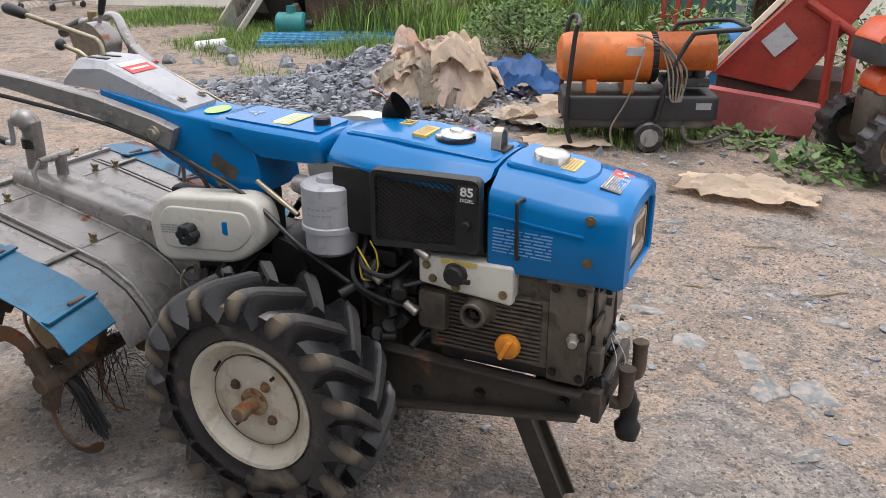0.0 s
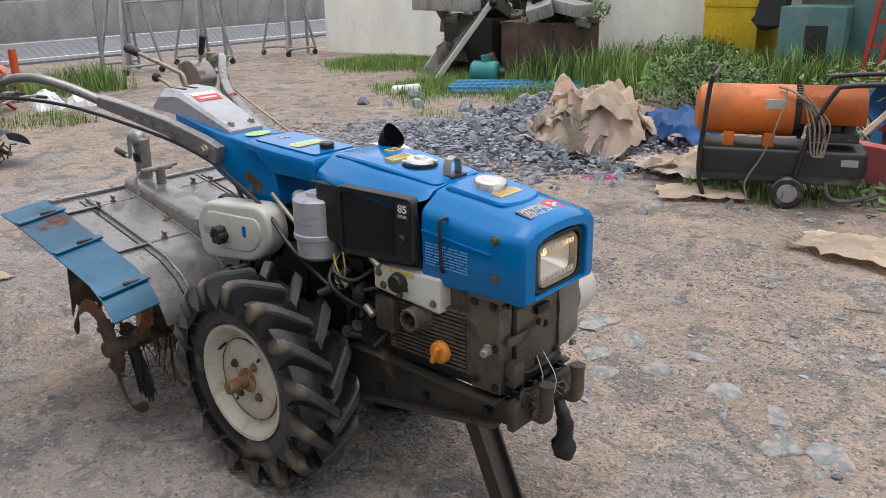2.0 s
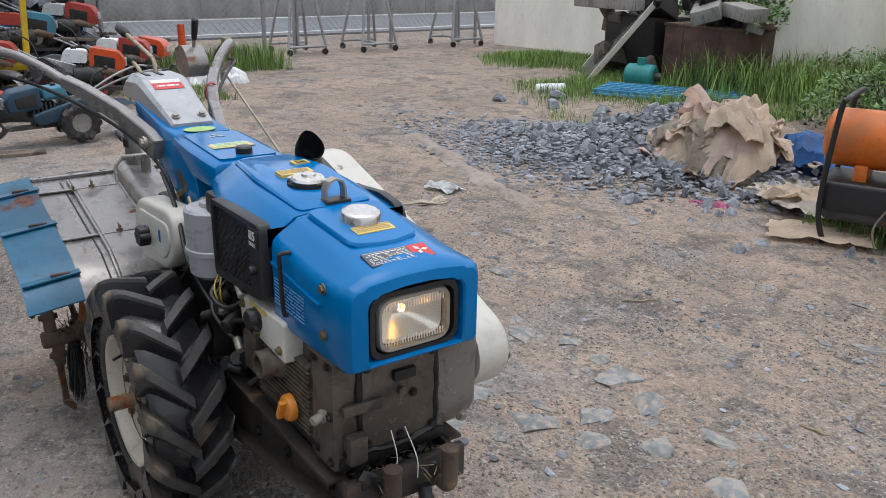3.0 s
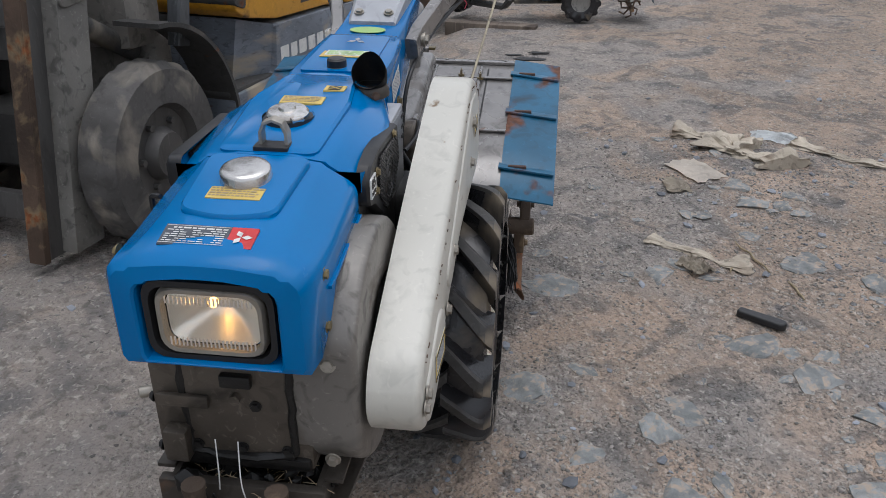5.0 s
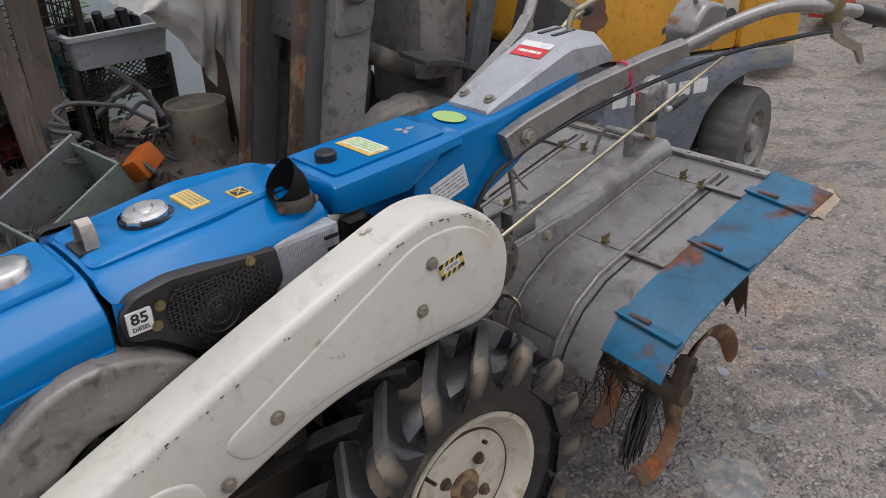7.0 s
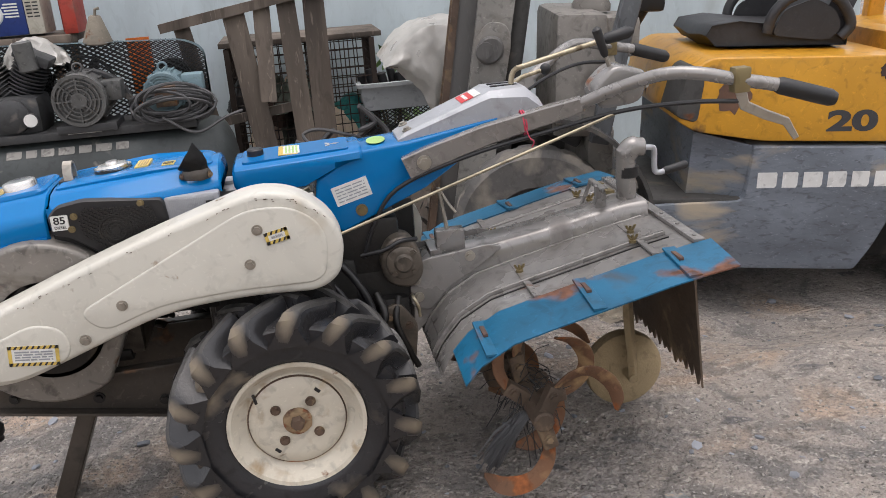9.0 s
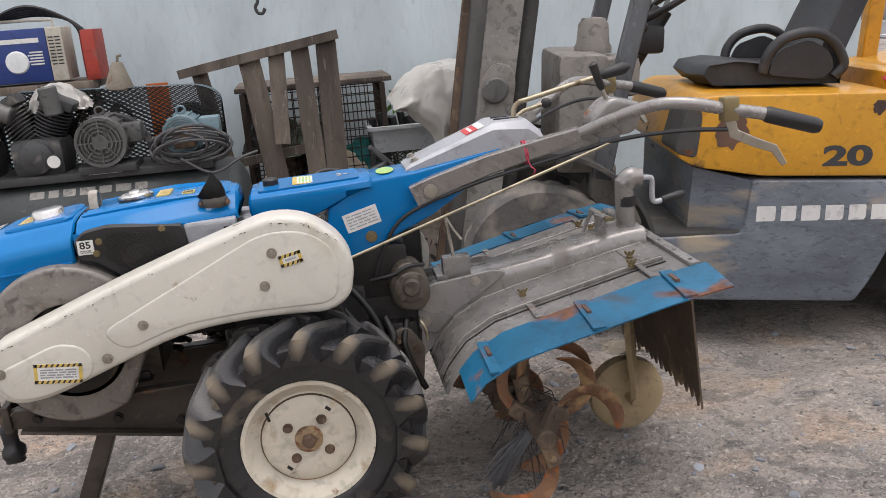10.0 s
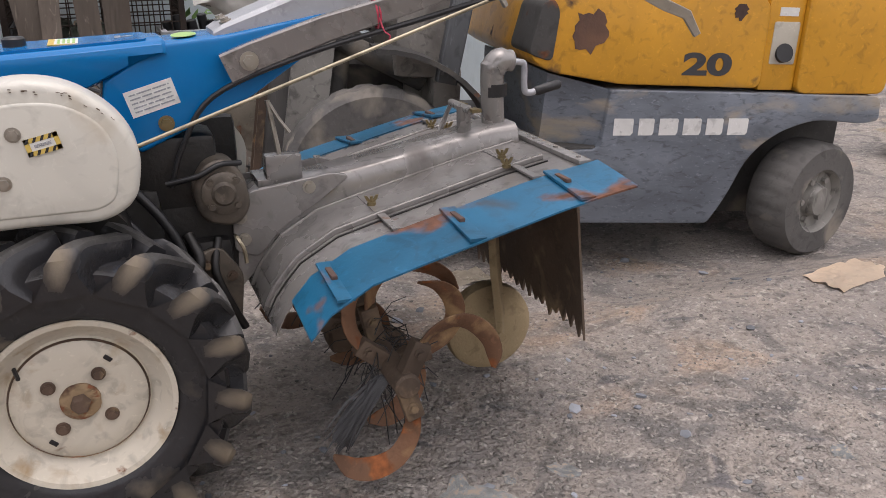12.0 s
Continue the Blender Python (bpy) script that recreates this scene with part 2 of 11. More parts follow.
# ---- materials of the yard ----
GREY_DIRT = (0.10, 0.09, 0.08, 1)
M.update({
    "wall_blue": surf("pale_blue_wall_paint", (0.49, 0.565, 0.59, 1), 0.7, wear=0.14, vary=0.10, dirt=(0.34, 0.37, 0.37, 1), dirt_amount=0.24, dirt_scale=2.2, rust=(0.12, 0.13, 0.13, 1), rust_amount=0.06, rust_scale=6.0, bump=0.06, streak=3.0),
    "wall_cream": surf("cream_wall_plaster", (0.80, 0.78, 0.70, 1), 0.8, wear=0.15, vary=0.07, dirt=(0.30, 0.28, 0.23, 1), dirt_amount=0.18, dirt_scale=1.2, bump=0.08, streak=3.0),
    "concrete": surf("grey_concrete", (0.26, 0.25, 0.235, 1), 0.9, vary=0.2, dirt=(0.12, 0.12, 0.11, 1), dirt_amount=0.25, dirt_scale=1.0, bump=0.2, streak=2.0),
    "asphalt": surf("asphalt", (0.14, 0.145, 0.155, 1), 0.85, vary=0.15, bump=0.2, bump_scale=60),
    "line": surf("road_paint", (0.62, 0.62, 0.6, 1), 0.7, vary=0.1),
    "fork_yellow": surf("yellow_forklift_paint", (0.56, 0.27, 0.015, 1), 0.45, vary=0.1, dirt=(0.25, 0.15, 0.05, 1), dirt_amount=0.2, dirt_scale=3.0, rust=(0.10, 0.055, 0.03, 1), rust_amount=0.13, rust_scale=5.0, bump=0.05, coat=0.2),
    "fork_grey": surf("scuffed_grey_paint", (0.15, 0.17, 0.20, 1), 0.5, wear=0.8, vary=0.2, dirt=(0.33, 0.28, 0.21, 1), dirt_amount=0.33, dirt_scale=3.5, rust=(0.10, 0.07, 0.05, 1), rust_amount=0.12, rust_scale=7.0, bump=0.08, streak=0.4),
    "fork_dark": surf("dark_dusty_steel", (0.065, 0.063, 0.06, 1), 0.7, 0.2, vary=0.25, dirt=(0.22, 0.19, 0.15, 1), dirt_amount=0.3, dirt_scale=4.0, rust=RUST, rust_amount=0.15, bump=0.2),
    "mast": surf("rusty_mast_steel", (0.13, 0.125, 0.12, 1), 0.55, 0.4, vary=0.2, dirt=(0.25, 0.21, 0.16, 1), dirt_amount=0.2, dirt_scale=5.0, rust=(0.20, 0.10, 0.05, 1), rust_amount=0.25, rust_scale=4.0, bump=0.15, streak=4.0),
    "mast_plate": surf("dusty_mast_plate", (0.235, 0.225, 0.205, 1), 0.55, 0.15, wear=0.9, vary=0.2, dirt=(0.17, 0.15, 0.13, 1), dirt_amount=0.28, dirt_scale=5.0, rust=(0.20, 0.13, 0.08, 1), rust_amount=0.14, rust_scale=6.0, bump=0.15),
    "post_paint": surf("scratched_dark_grey_paint", (0.105, 0.112, 0.12, 1), 0.5, 0.1, wear=1.0, vary=0.3, dirt=(0.24, 0.22, 0.19, 1), dirt_amount=0.22, dirt_scale=9.0, rust=RUST, rust_amount=0.12, bump=0.1, streak=3.0),
    "dash_grey": surf("dusty_dash_panel", (0.21, 0.195, 0.175, 1), 0.65, 0.1, wear=0.8, vary=0.2, dirt=(0.14, 0.125, 0.11, 1), dirt_amount=0.25, dirt_scale=6.0, bump=0.12),
    "mast_worn": surf("worn_dusty_steel", (0.25, 0.24, 0.22, 1), 0.6, 0.15, wear=0.9, vary=0.15, dirt=(0.16, 0.15, 0.14, 1), dirt_amount=0.25, dirt_scale=4.0, rust=RUST, rust_amount=0.1, bump=0.15, streak=3.0),
    "solid_tyre": surf("dusty_solid_tyre", (0.10, 0.095, 0.09, 1), 0.9, vary=0.25, dirt=(0.26, 0.23, 0.19, 1), dirt_amount=0.35, dirt_scale=6.0, bump=0.3, bump_scale=60),
    "seat_vinyl": surf("worn_black_vinyl", (0.03, 0.03, 0.033, 1), 0.5, vary=0.25, dirt=(0.13, 0.12, 0.11, 1), dirt_amount=0.15, bump=0.12),
    "white_paint": surf("white_lettering", (0.66, 0.66, 0.64, 1), 0.6, vary=0.1, dirt=(0.3, 0.3, 0.3, 1), dirt_amount=0.2, dirt_scale=30.0),
    "black_paint": surf("dark_lettering", (0.05, 0.05, 0.055, 1), 0.6, vary=0.2),
    "tank": surf("grey_green_tank_paint", (0.040, 0.047, 0.047, 1), 0.6, 0.1, vary=0.2, dirt=(0.30, 0.28, 0.24, 1), dirt_amount=0.2, dirt_scale=6.0, bump=0.1),
    "iron": surf("dusty_dark_iron", (0.046, 0.047, 0.048, 1), 0.6, 0.2, vary=0.25, dirt=(0.20, 0.18, 0.155, 1), dirt_amount=0.2, dirt_scale=8.0, bump=0.2),
    "motor": surf("grey_motor_paint", (0.10, 0.10, 0.096, 1), 0.5, 0.2, wear=0.9, vary=0.25, dirt=GREY_DIRT, dirt_amount=0.25, dirt_scale=8.0, bump=0.1),
    "motor_blue": surf("blue_grey_motor_paint", (0.17, 0.25, 0.28, 1), 0.5, vary=0.12, dirt=GREY_DIRT, dirt_amount=0.2, dirt_scale=6.0),
    "old_wood": surf("weathered_grey_wood", (0.155, 0.125, 0.10, 1), 0.9, wear=0.8, vary=0.45, grain=30, dirt=(0.06, 0.045, 0.035, 1), dirt_amount=0.36, dirt_scale=5.0, bump=0.5, bump_scale=70, streak=8.0, spread=0.25),
    "wire": surf("rusty_wire", (0.05, 0.035, 0.027, 1), 0.8, 0.2, vary=0.3, bump=0.2),
    "grey_plastic": surf("pale_grey_plastic", (0.42, 0.44, 0.45, 1), 0.5, vary=0.08, dirt=(0.2, 0.18, 0.16, 1), dirt_amount=0.15),
    "film": surf("dusty_plastic_film", (0.56, 0.54, 0.50, 1), 0.32, vary=0.18, wear=0.15, dirt=(0.27, 0.235, 0.19, 1), dirt_amount=0.24, dirt_scale=6.0, bump=0.6, bump_scale=24),
    "drum": surf("dirty_tin_drum", (0.24, 0.21, 0.165, 1), 0.7, 0.2, vary=0.25, dirt=(0.13, 0.10, 0.075, 1), dirt_amount=0.35, dirt_scale=5.0, rust=RUST, rust_amount=0.2, bump=0.2),
    "green_metal": surf("grey_green_metal", (0.16, 0.20, 0.17, 1), 0.6, vary=0.15, dirt=(0.25, 0.23, 0.19, 1), dirt_amount=0.25, rust=RUST, rust_amount=0.1, bump=0.1),
    "welder_blue": surf("blue_enamel", (0.012, 0.035, 0.17, 1), 0.45, vary=0.1, dirt=(0.1, 0.1, 0.12, 1), dirt_amount=0.1),
    "beige": surf("beige_enamel", (0.45, 0.42, 0.35, 1), 0.5, vary=0.08, dirt=(0.2, 0.17, 0.13, 1), dirt_amount=0.15),
    "heater_orange": surf("orange_enamel", (0.52, 0.125, 0.012, 1), 0.45, vary=0.12, dirt=(0.32, 0.13, 0.05, 1), dirt_amount=0.25, dirt_scale=4.0, rust=(0.16, 0.08, 0.04, 1), rust_amount=0.08, bump=0.05),
    "red_paint": surf("faded_red_paint", (0.33, 0.035, 0.02, 1), 0.55, vary=0.2, dirt=(0.25, 0.12, 0.09, 1), dirt_amount=0.2, rust=RUST, rust_amount=0.15, bump=0.08),
    "pink_red": surf("sun_bleached_red", (0.38, 0.09, 0.09, 1), 0.6, vary=0.2, dirt=(0.4, 0.25, 0.22, 1), dirt_amount=0.25),
    "tractor_orange": surf("tractor_orange_paint", (0.58, 0.075, 0.01, 1), 0.4, vary=0.08, dirt=(0.35, 0.15, 0.08, 1), dirt_amount=0.1, coat=0.3),
    "rust_brown": surf("brown_rusted_plate", (0.085, 0.05, 0.04, 1), 0.85, vary=0.25, dirt=(0.15, 0.08, 0.05, 1), dirt_amount=0.3, bump=0.25),
    "machine_yellow": surf("machine_yellow_paint", (0.60, 0.40, 0.01, 1), 0.5, vary=0.12, dirt=(0.25, 0.18, 0.05, 1), dirt_amount=0.15, rust=RUST, rust_amount=0.1),
    "machine_green": surf("machine_green_paint", (0.07, 0.16, 0.15, 1), 0.55, vary=0.2, dirt=(0.15, 0.17, 0.15, 1), dirt_amount=0.25, rust=RUST, rust_amount=0.1),
    "machine_olive": surf("olive_panel_paint", (0.10, 0.12, 0.09, 1), 0.6, vary=0.2, dirt=(0.15, 0.15, 0.12, 1), dirt_amount=0.2, rust=RUST, rust_amount=0.12),
    "teal": surf("teal_pump_paint", (0.02, 0.22, 0.21, 1), 0.5, vary=0.15, dirt=(0.12, 0.14, 0.13, 1), dirt_amount=0.2),
    "navy": surf("navy_paint", (0.02, 0.06, 0.10, 1), 0.5, vary=0.2, dirt=(0.12, 0.12, 0.12, 1), dirt_amount=0.2),
    "blue_plastic": surf("blue_plastic", (0.03, 0.19, 0.42, 1), 0.5, vary=0.15, dirt=(0.3, 0.35, 0.4, 1), dirt_amount=0.15),
    "sky_plastic": surf("sky_blue_plastic", (0.07, 0.28, 0.46, 1), 0.5, vary=0.15, dirt=(0.25, 0.32, 0.36, 1), dirt_amount=0.2, dirt_scale=6.0),
    "tarp": surf("blue_tarpaulin", (0.03, 0.15, 0.42, 1), 0.4, vary=0.2, bump=0.25, bump_scale=40, dirt=(0.2, 0.2, 0.22, 1), dirt_amount=0.1),
    "kraft": surf("brown_packing_paper", (0.73, 0.605, 0.47, 1), 0.9, wear=0.25, vary=0.15, dirt=(0.42, 0.33, 0.24, 1), dirt_amount=0.12, dirt_scale=5.0, bump=0.25, bump_scale=50, spread=0.12),
    "kraft_pink": surf("pinkish_packing_paper", (0.74, 0.60, 0.51, 1), 0.85, wear=0.25, vary=0.15, dirt=(0.3, 0.2, 0.16, 1), dirt_amount=0.15, bump=0.3, bump_scale=50, spread=0.15),
    "rag": surf("muddy_cloth", (0.44, 0.385, 0.305, 1), 0.95, vary=0.25, wear=0.8, dirt=(0.24, 0.19, 0.14, 1), dirt_amount=0.33, dirt_scale=9.0, bump=0.4, bump_scale=90),
    "white_plastic": surf("white_plastic", (0.70, 0.72, 0.72, 1), 0.5, vary=0.08, dirt=(0.35, 0.33, 0.28, 1), dirt_amount=0.12),
    "pink_plastic": surf("pink_plastic_bag", (0.6, 0.16, 0.30, 1), 0.4, vary=0.15),
    "stone": surf("crushed_blue_stone", (0.225, 0.24, 0.265, 1), 0.85, vary=0.25, dirt=(0.30, 0.27, 0.22, 1), dirt_amount=0.12, dirt_scale=3.0, bump=0.4, bump_scale=60, spread=0.45),
    "flag": surf("flat_grey_stone", (0.215, 0.225, 0.222, 1), 0.9, vary=0.25, dirt=(0.36, 0.29, 0.225, 1), dirt_amount=0.40, dirt_scale=5.0, bump=0.35, bump_scale=60, spread=0.2),
    "pebble": surf("mixed_gravel", (0.235, 0.22, 0.20, 1), 0.9, vary=0.25, bump=0.3, bump_scale=80, spread=0.55),
    "galv": surf("galvanised_steel", (0.32, 0.325, 0.33, 1), 0.5, 0.6, vary=0.15, rust=RUST, rust_amount=0.1),
    "grass": surf("grass_blade", (0.15, 0.25, 0.05, 1), 0.7, wear=0, vary=0.3, bump=0, spread=0.45),
    "grass_dry": surf("dry_grass_blade", (0.30, 0.25, 0.11, 1), 0.8, vary=0.3, bump=0, spread=0.4),
    "leaf": surf("leaf", (0.09, 0.17, 0.045, 1), 0.55, wear=0, vary=0.3, bump=0, spread=0.5),
    "bark": surf("stem", (0.12, 0.09, 0.05, 1), 0.9),
    "cable": surf("grey_cable", (0.06, 0.06, 0.062, 1), 0.6, vary=0.2, dirt=(0.2, 0.18, 0.15, 1), dirt_amount=0.2),
    "kerb_earth": surf("dusty_kerb_earth", (0.295, 0.25, 0.21, 1), 0.95, vary=0.25, wear=0.7, dirt=(0.20, 0.16, 0.125, 1), dirt_amount=0.25, dirt_scale=9.0, bump=0.7, bump_scale=50),
    "pale_paper": surf("pale_packing_paper", (0.70, 0.64, 0.56, 1), 0.9, wear=0.3, vary=0.12, dirt=(0.36, 0.29, 0.22, 1), dirt_amount=0.2, dirt_scale=6.0, bump=0.25, bump_scale=60, spread=0.12),
    "teal_paint": surf("faded_teal_paint", (0.05, 0.20, 0.28, 1), 0.5, vary=0.2, dirt=(0.2, 0.2, 0.2, 1), dirt_amount=0.2),
    "soil": surf("soil", (0.075, 0.06, 0.048, 1), 0.95, vary=0.25, bump=0.6, bump_scale=40),
})
M["film"].node_tree.nodes["Principled BSDF"].inputs["Transmission Weight"].default_value = 0.3
# ---- mesh helpers ----
AXIS_Y = Matrix.Rotation(radians(-90), 4, "X")   # local z -> world +y
AXIS_X = Matrix.Rotation(radians(90), 4, "Y")    # local z -> world +x


def finish(name, bm, material, angle=38):
    bmesh.ops.recalc_face_normals(bm, faces=bm.faces[:])
    me = bpy.data.meshes.new(name)
    bm.to_mesh(me)
    bm.free()
    me.polygons.foreach_set("use_smooth", [True] * len(me.polygons))
    me.set_sharp_from_angle(angle=radians(angle))
    for m in (material if isinstance(material, (list, tuple)) else [material]):
        me.materials.append(M[m] if isinstance(m, str) else m)
    return me


SMALL = {"bolts": "bolt", "screws": "screw", "wheel_bolts": "wheel_bolt", "bonnet_bolts": "bolt", "stud": "stud", "wing_nuts": "wing_nut", "fuel_pump": "pump_fitting",
         "vent_slots": "vent_slot", "rim_slots": "rim_slot", "lever_slots": "lever_slot", "yellow_wires": "wire", "fuel_hose": "fuel_hose", "grid": "slat", "control_plates": "plate", "ribbed_panel": "panel_rib", "stripes": "stripe", "lens_fluting": "lens_rib", "box_panels": "panel"}


def loose_pieces(bm, near=0.011):
    """The separate pieces of a bmesh, those that share a middle taken together."""
    seen, groups = set(), []
    for v in bm.verts:
        if v in seen:
            continue
        stack, island = [v], []
        seen.add(v)
        while stack:
            w = stack.pop()
            island.append(w)
            for e in w.link_edges:
                o = e.other_vert(w)
                if o not in seen:
                    seen.add(o)
                    stack.append(o)
        c = sum((w.co for w in island), Vector()) / len(island)
        for g in groups:
            if (g[0] - c).length < near:
                g[1].extend(island)
                break
        else:
            groups.append([c, island])
    out = []
    for c, island in groups:
        piece = bmesh.new()
        index = {w: piece.verts.new(w.co) for w in island}
        for f in {f for w in island for f in w.link_faces}:
            piece.faces.new([index[w] for w in f.verts])
        out.append(piece)
    bm.free()
    return out


def part(name, bm, material, parent, label="", angle=38, whole=False):
    """Links a bmesh as one mesh object under a thing or a part, in world coordinates of its thing."""
    if name in SMALL and not whole:
        for piece in loose_pieces(bm):
            ob = part(SMALL[name], piece, material, parent, label, angle, True)
        return ob
    ob = new(name, finish(name, bm, material, angle))
    ob.parent = parent
    if label:
        ob["label"] = label
    return ob


def single(name, bm, material, label, category, group="", kind="", angle=38):
    ob = new(name, finish(name, bm, material, angle))
    return tagged(ob, label, category, group, kind)


def thing(name, label, category, at=(0, 0, 0), turn=0.0, group="", kind=""):
    ob = new(name)
    ob.empty_display_size = 0.1
    ob.matrix_world = pose(*at, 0, 0, turn)
    return tagged(ob, label, category, group, kind)


def box(bm, x0, x1, y0, y1, z0, z1, bev=0.0, m=None, seg=2):
    mm = Matrix.Translation(((x0 + x1) / 2, (y0 + y1) / 2, (z0 + z1) / 2)) @ Matrix.Diagonal((x1 - x0, y1 - y0, z1 - z0, 1))
    made = bmesh.ops.create_cube(bm, size=1.0, matrix=mm)
    verts = made["verts"]
    if bev:
        edges = list({e for v in verts for e in v.link_edges})
        out = bmesh.ops.bevel(bm, geom=edges, offset=bev, segments=seg, profile=0.6, affect="EDGES")
        verts = list({v for f in out["faces"] for v in f.verts} | {v for v in verts if v.is_valid})
    if m is not None:
        bmesh.ops.transform(bm, matrix=m, verts=list({v for v in verts if v.is_valid}))
    return bm


def ring_of(center, u, v, r, seg, phase=0.0):
    return [center + u * (math.cos(phase + 2 * math.pi * k / seg) * r) + v * (math.sin(phase + 2 * math.pi * k / seg) * r) for k in range(seg)]


def skin(bm, rings, closed=True, cap=True, loop=False):
    """Joins rings of equal length into a surface."""
    vs = [[bm.verts.new(p) for p in ring] for ring in rings]
    n = len(vs[0])
    pairs = list(zip(vs, vs[1:])) + ([(vs[-1], vs[0])] if loop else [])
    for a, b in pairs:
        for k in range(n if closed else n - 1):
            j = (k + 1) % n
            bm.faces.new((a[k], a[j], b[j], b[k]))
    if cap and not loop and closed:
        bm.faces.new(vs[0])
        bm.faces.new(list(reversed(vs[-1])))
    return bm


def basis(d):
    d = Vector(d).normalized()
    u = d.cross(Vector((0, 0, 1)))
    if u.length < 0.05:
        u = d.cross(Vector((0, 1, 0)))
    u.normalize()
    return u, d.cross(u)


def cyl(bm, p0, p1, r0, r1=None, seg=18, bev=0.0):
    p0, p1 = Vector(p0), Vector(p1)
    r1 = r0 if r1 is None else r1
    u, v = basis(p1 - p0)
    d = (p1 - p0).normalized()
    rings = []
    if bev:
        rings.append(ring_of(p0, u, v, r0 - bev, seg))
        rings.append(ring_of(p0 + d * bev, u, v, r0, seg))
        rings.append(ring_of(p1 - d * bev, u, v, r1, seg))
        rings.append(ring_of(p1, u, v, r1 - bev, seg))
    else:
        rings = [ring_of(p0, u, v, r0, seg), ring_of(p1, u, v, r1, seg)]
    return skin(bm, rings)


def curve_pts(pts, n=8):
    """A smooth line through the given points."""
    p = [Vector(q) for q in pts]
    p = [p[0] * 2 - p[1]] + p + [p[-1] * 2 - p[-2]]
    out = []
    for i in range(1, len(p) - 2):
        a, b, c, d = p[i - 1:i + 3]
        for k in range(n):
            t = k / n
            out.append(0.5 * ((2 * b) + (c - a) * t + (2 * a - 5 * b + 4 * c - d) * t * t + (3 * b - a - 3 * c + d) * t ** 3))
    return out + [p[-2]]


def tube(bm, pts, r, seg=10, smooth=0, square=False, wide=None):
    """A pipe along points; r may be a list. square: a box section, wide metres across."""
    p = curve_pts(pts, smooth) if smooth else [Vector(q) for q in pts]
    rr = r if isinstance(r, (list, tuple)) else [r] * len(p)
    if len(rr) != len(p):
        rr = [rr[min(len(rr) - 1, round(k * (len(rr) - 1) / (len(p) - 1)))] for k in range(len(p))]
    u, v = basis(p[1] - p[0])
    rings = []
    for k, q in enumerate(p):
        d = (p[min(k + 1, len(p) - 1)] - p[max(k - 1, 0)]).normalized()
        u = (u - d * u.dot(d)).normalized()
        v = d.cross(u)
        if square:
            w, h = (wide or rr[k]), rr[k]
            c = min(w, h) * 0.22
            rings.append([q + u * a + v * b for a, b in ((w, h - c), (w - c, h), (c - w, h), (-w, h - c), (-w, c - h), (c - w, -h), (w - c, -h), (w, c - h))])
        else:
            rings.append(ring_of(q, u, v, rr[k], seg))
    return skin(bm, rings)


def lathe(bm, profile, m, seg=32, cap=False):
    """Turns (radius, height) points about local z."""
    rings = [[m @ Vector((r * math.cos(2 * math.pi * k / seg), r * math.sin(2 * math.pi * k / seg), h)) for k in range(seg)] for r, h in profile]
    return skin(bm, rings, cap=cap)


def prism(bm, outline, d0, d1, m=None, bev=0.0):
    """A plate: (u, v) outline in local x and y, from d0 to d1 along local z; bev rounds its far edge."""
    m = m or Matrix()
    n = len(outline)
    cu, cv = sum(p[0] for p in outline) / n, sum(p[1] for p in outline) / n

    def shrunk(k):
        out = []
        for i in range(n):
            a, b, c = (Vector(outline[(i + j) % n]) for j in (-1, 0, 1))
            e = ((b - a).normalized() + (c - b).normalized())
            nn = Vector((e.y, -e.x))
            nn = nn.normalized() if nn.length > 1e-6 else Vector((cu, cv)) - b
            out.append((b - nn * k * sign))
        return out
    area = sum(outline[i][0] * outline[(i + 1) % n][1] - outline[(i + 1) % n][0] * outline[i][1] for i in range(n))
    sign = 1 if area > 0 else -1
    rings = [[m @ Vector((*p, d0)) for p in outline]]
    if bev:
        s = 1 if d1 > d0 else -1
        for a in (0, 30, 60, 90):
            k = bev * (1 - math.cos(radians(a)))
            rings.append([m @ Vector((*p, d1 - s * bev * (1 - math.sin(radians(a))))) for p in shrunk(k)])
    else:
        rings.append([m @ Vector((*p, d1)) for p in outline])
    return skin(bm, rings)


def side(y=0.0):
    """Maps (x, z) outlines to the world; the plate's depth runs along +y."""
    return Matrix(((1, 0, 0, 0), (0, 0, 1, y), (0, 1, 0, 0), (0, 0, 0, 1)))


def round_poly(pts, r, n=5):
    """Rounds the corners of a closed outline."""
    out = []
    k = len(pts)
    for i in range(k):
        a, b, c = (Vector(pts[(i + j) % k]) for j in (-1, 0, 1))
        ri = r[i] if isinstance(r, (list, tuple)) else r
        ra = min(ri, (a - b).length * 0.48, (c - b).length * 0.48)
        p, q = b + (a - b).normalized() * ra, b + (c - b).normalized() * ra
        for s in range(n + 1):
            t = s / n
            out.append(tuple(p * (1 - t) ** 2 + b * 2 * t * (1 - t) + q * t * t))
    return out


def bolt(bm, at, d, r=0.008, h=0.007, washer=True):
    at, d = Vector(at), Vector(d).normalized()
    if washer:
        cyl(bm, at, at + d * h * 0.3, r * 1.45, seg=14)
    cyl(bm, at + d * h * 0.2, at + d * h, r, seg=6)
    return bm


def roughen(bm, amount, scale, seed=0.0):
    for v in bm.verts:
        v.co += noise.noise_vector(v.co * scale + Vector((seed, seed * 1.7, seed * 0.3))) * amount
    return bm


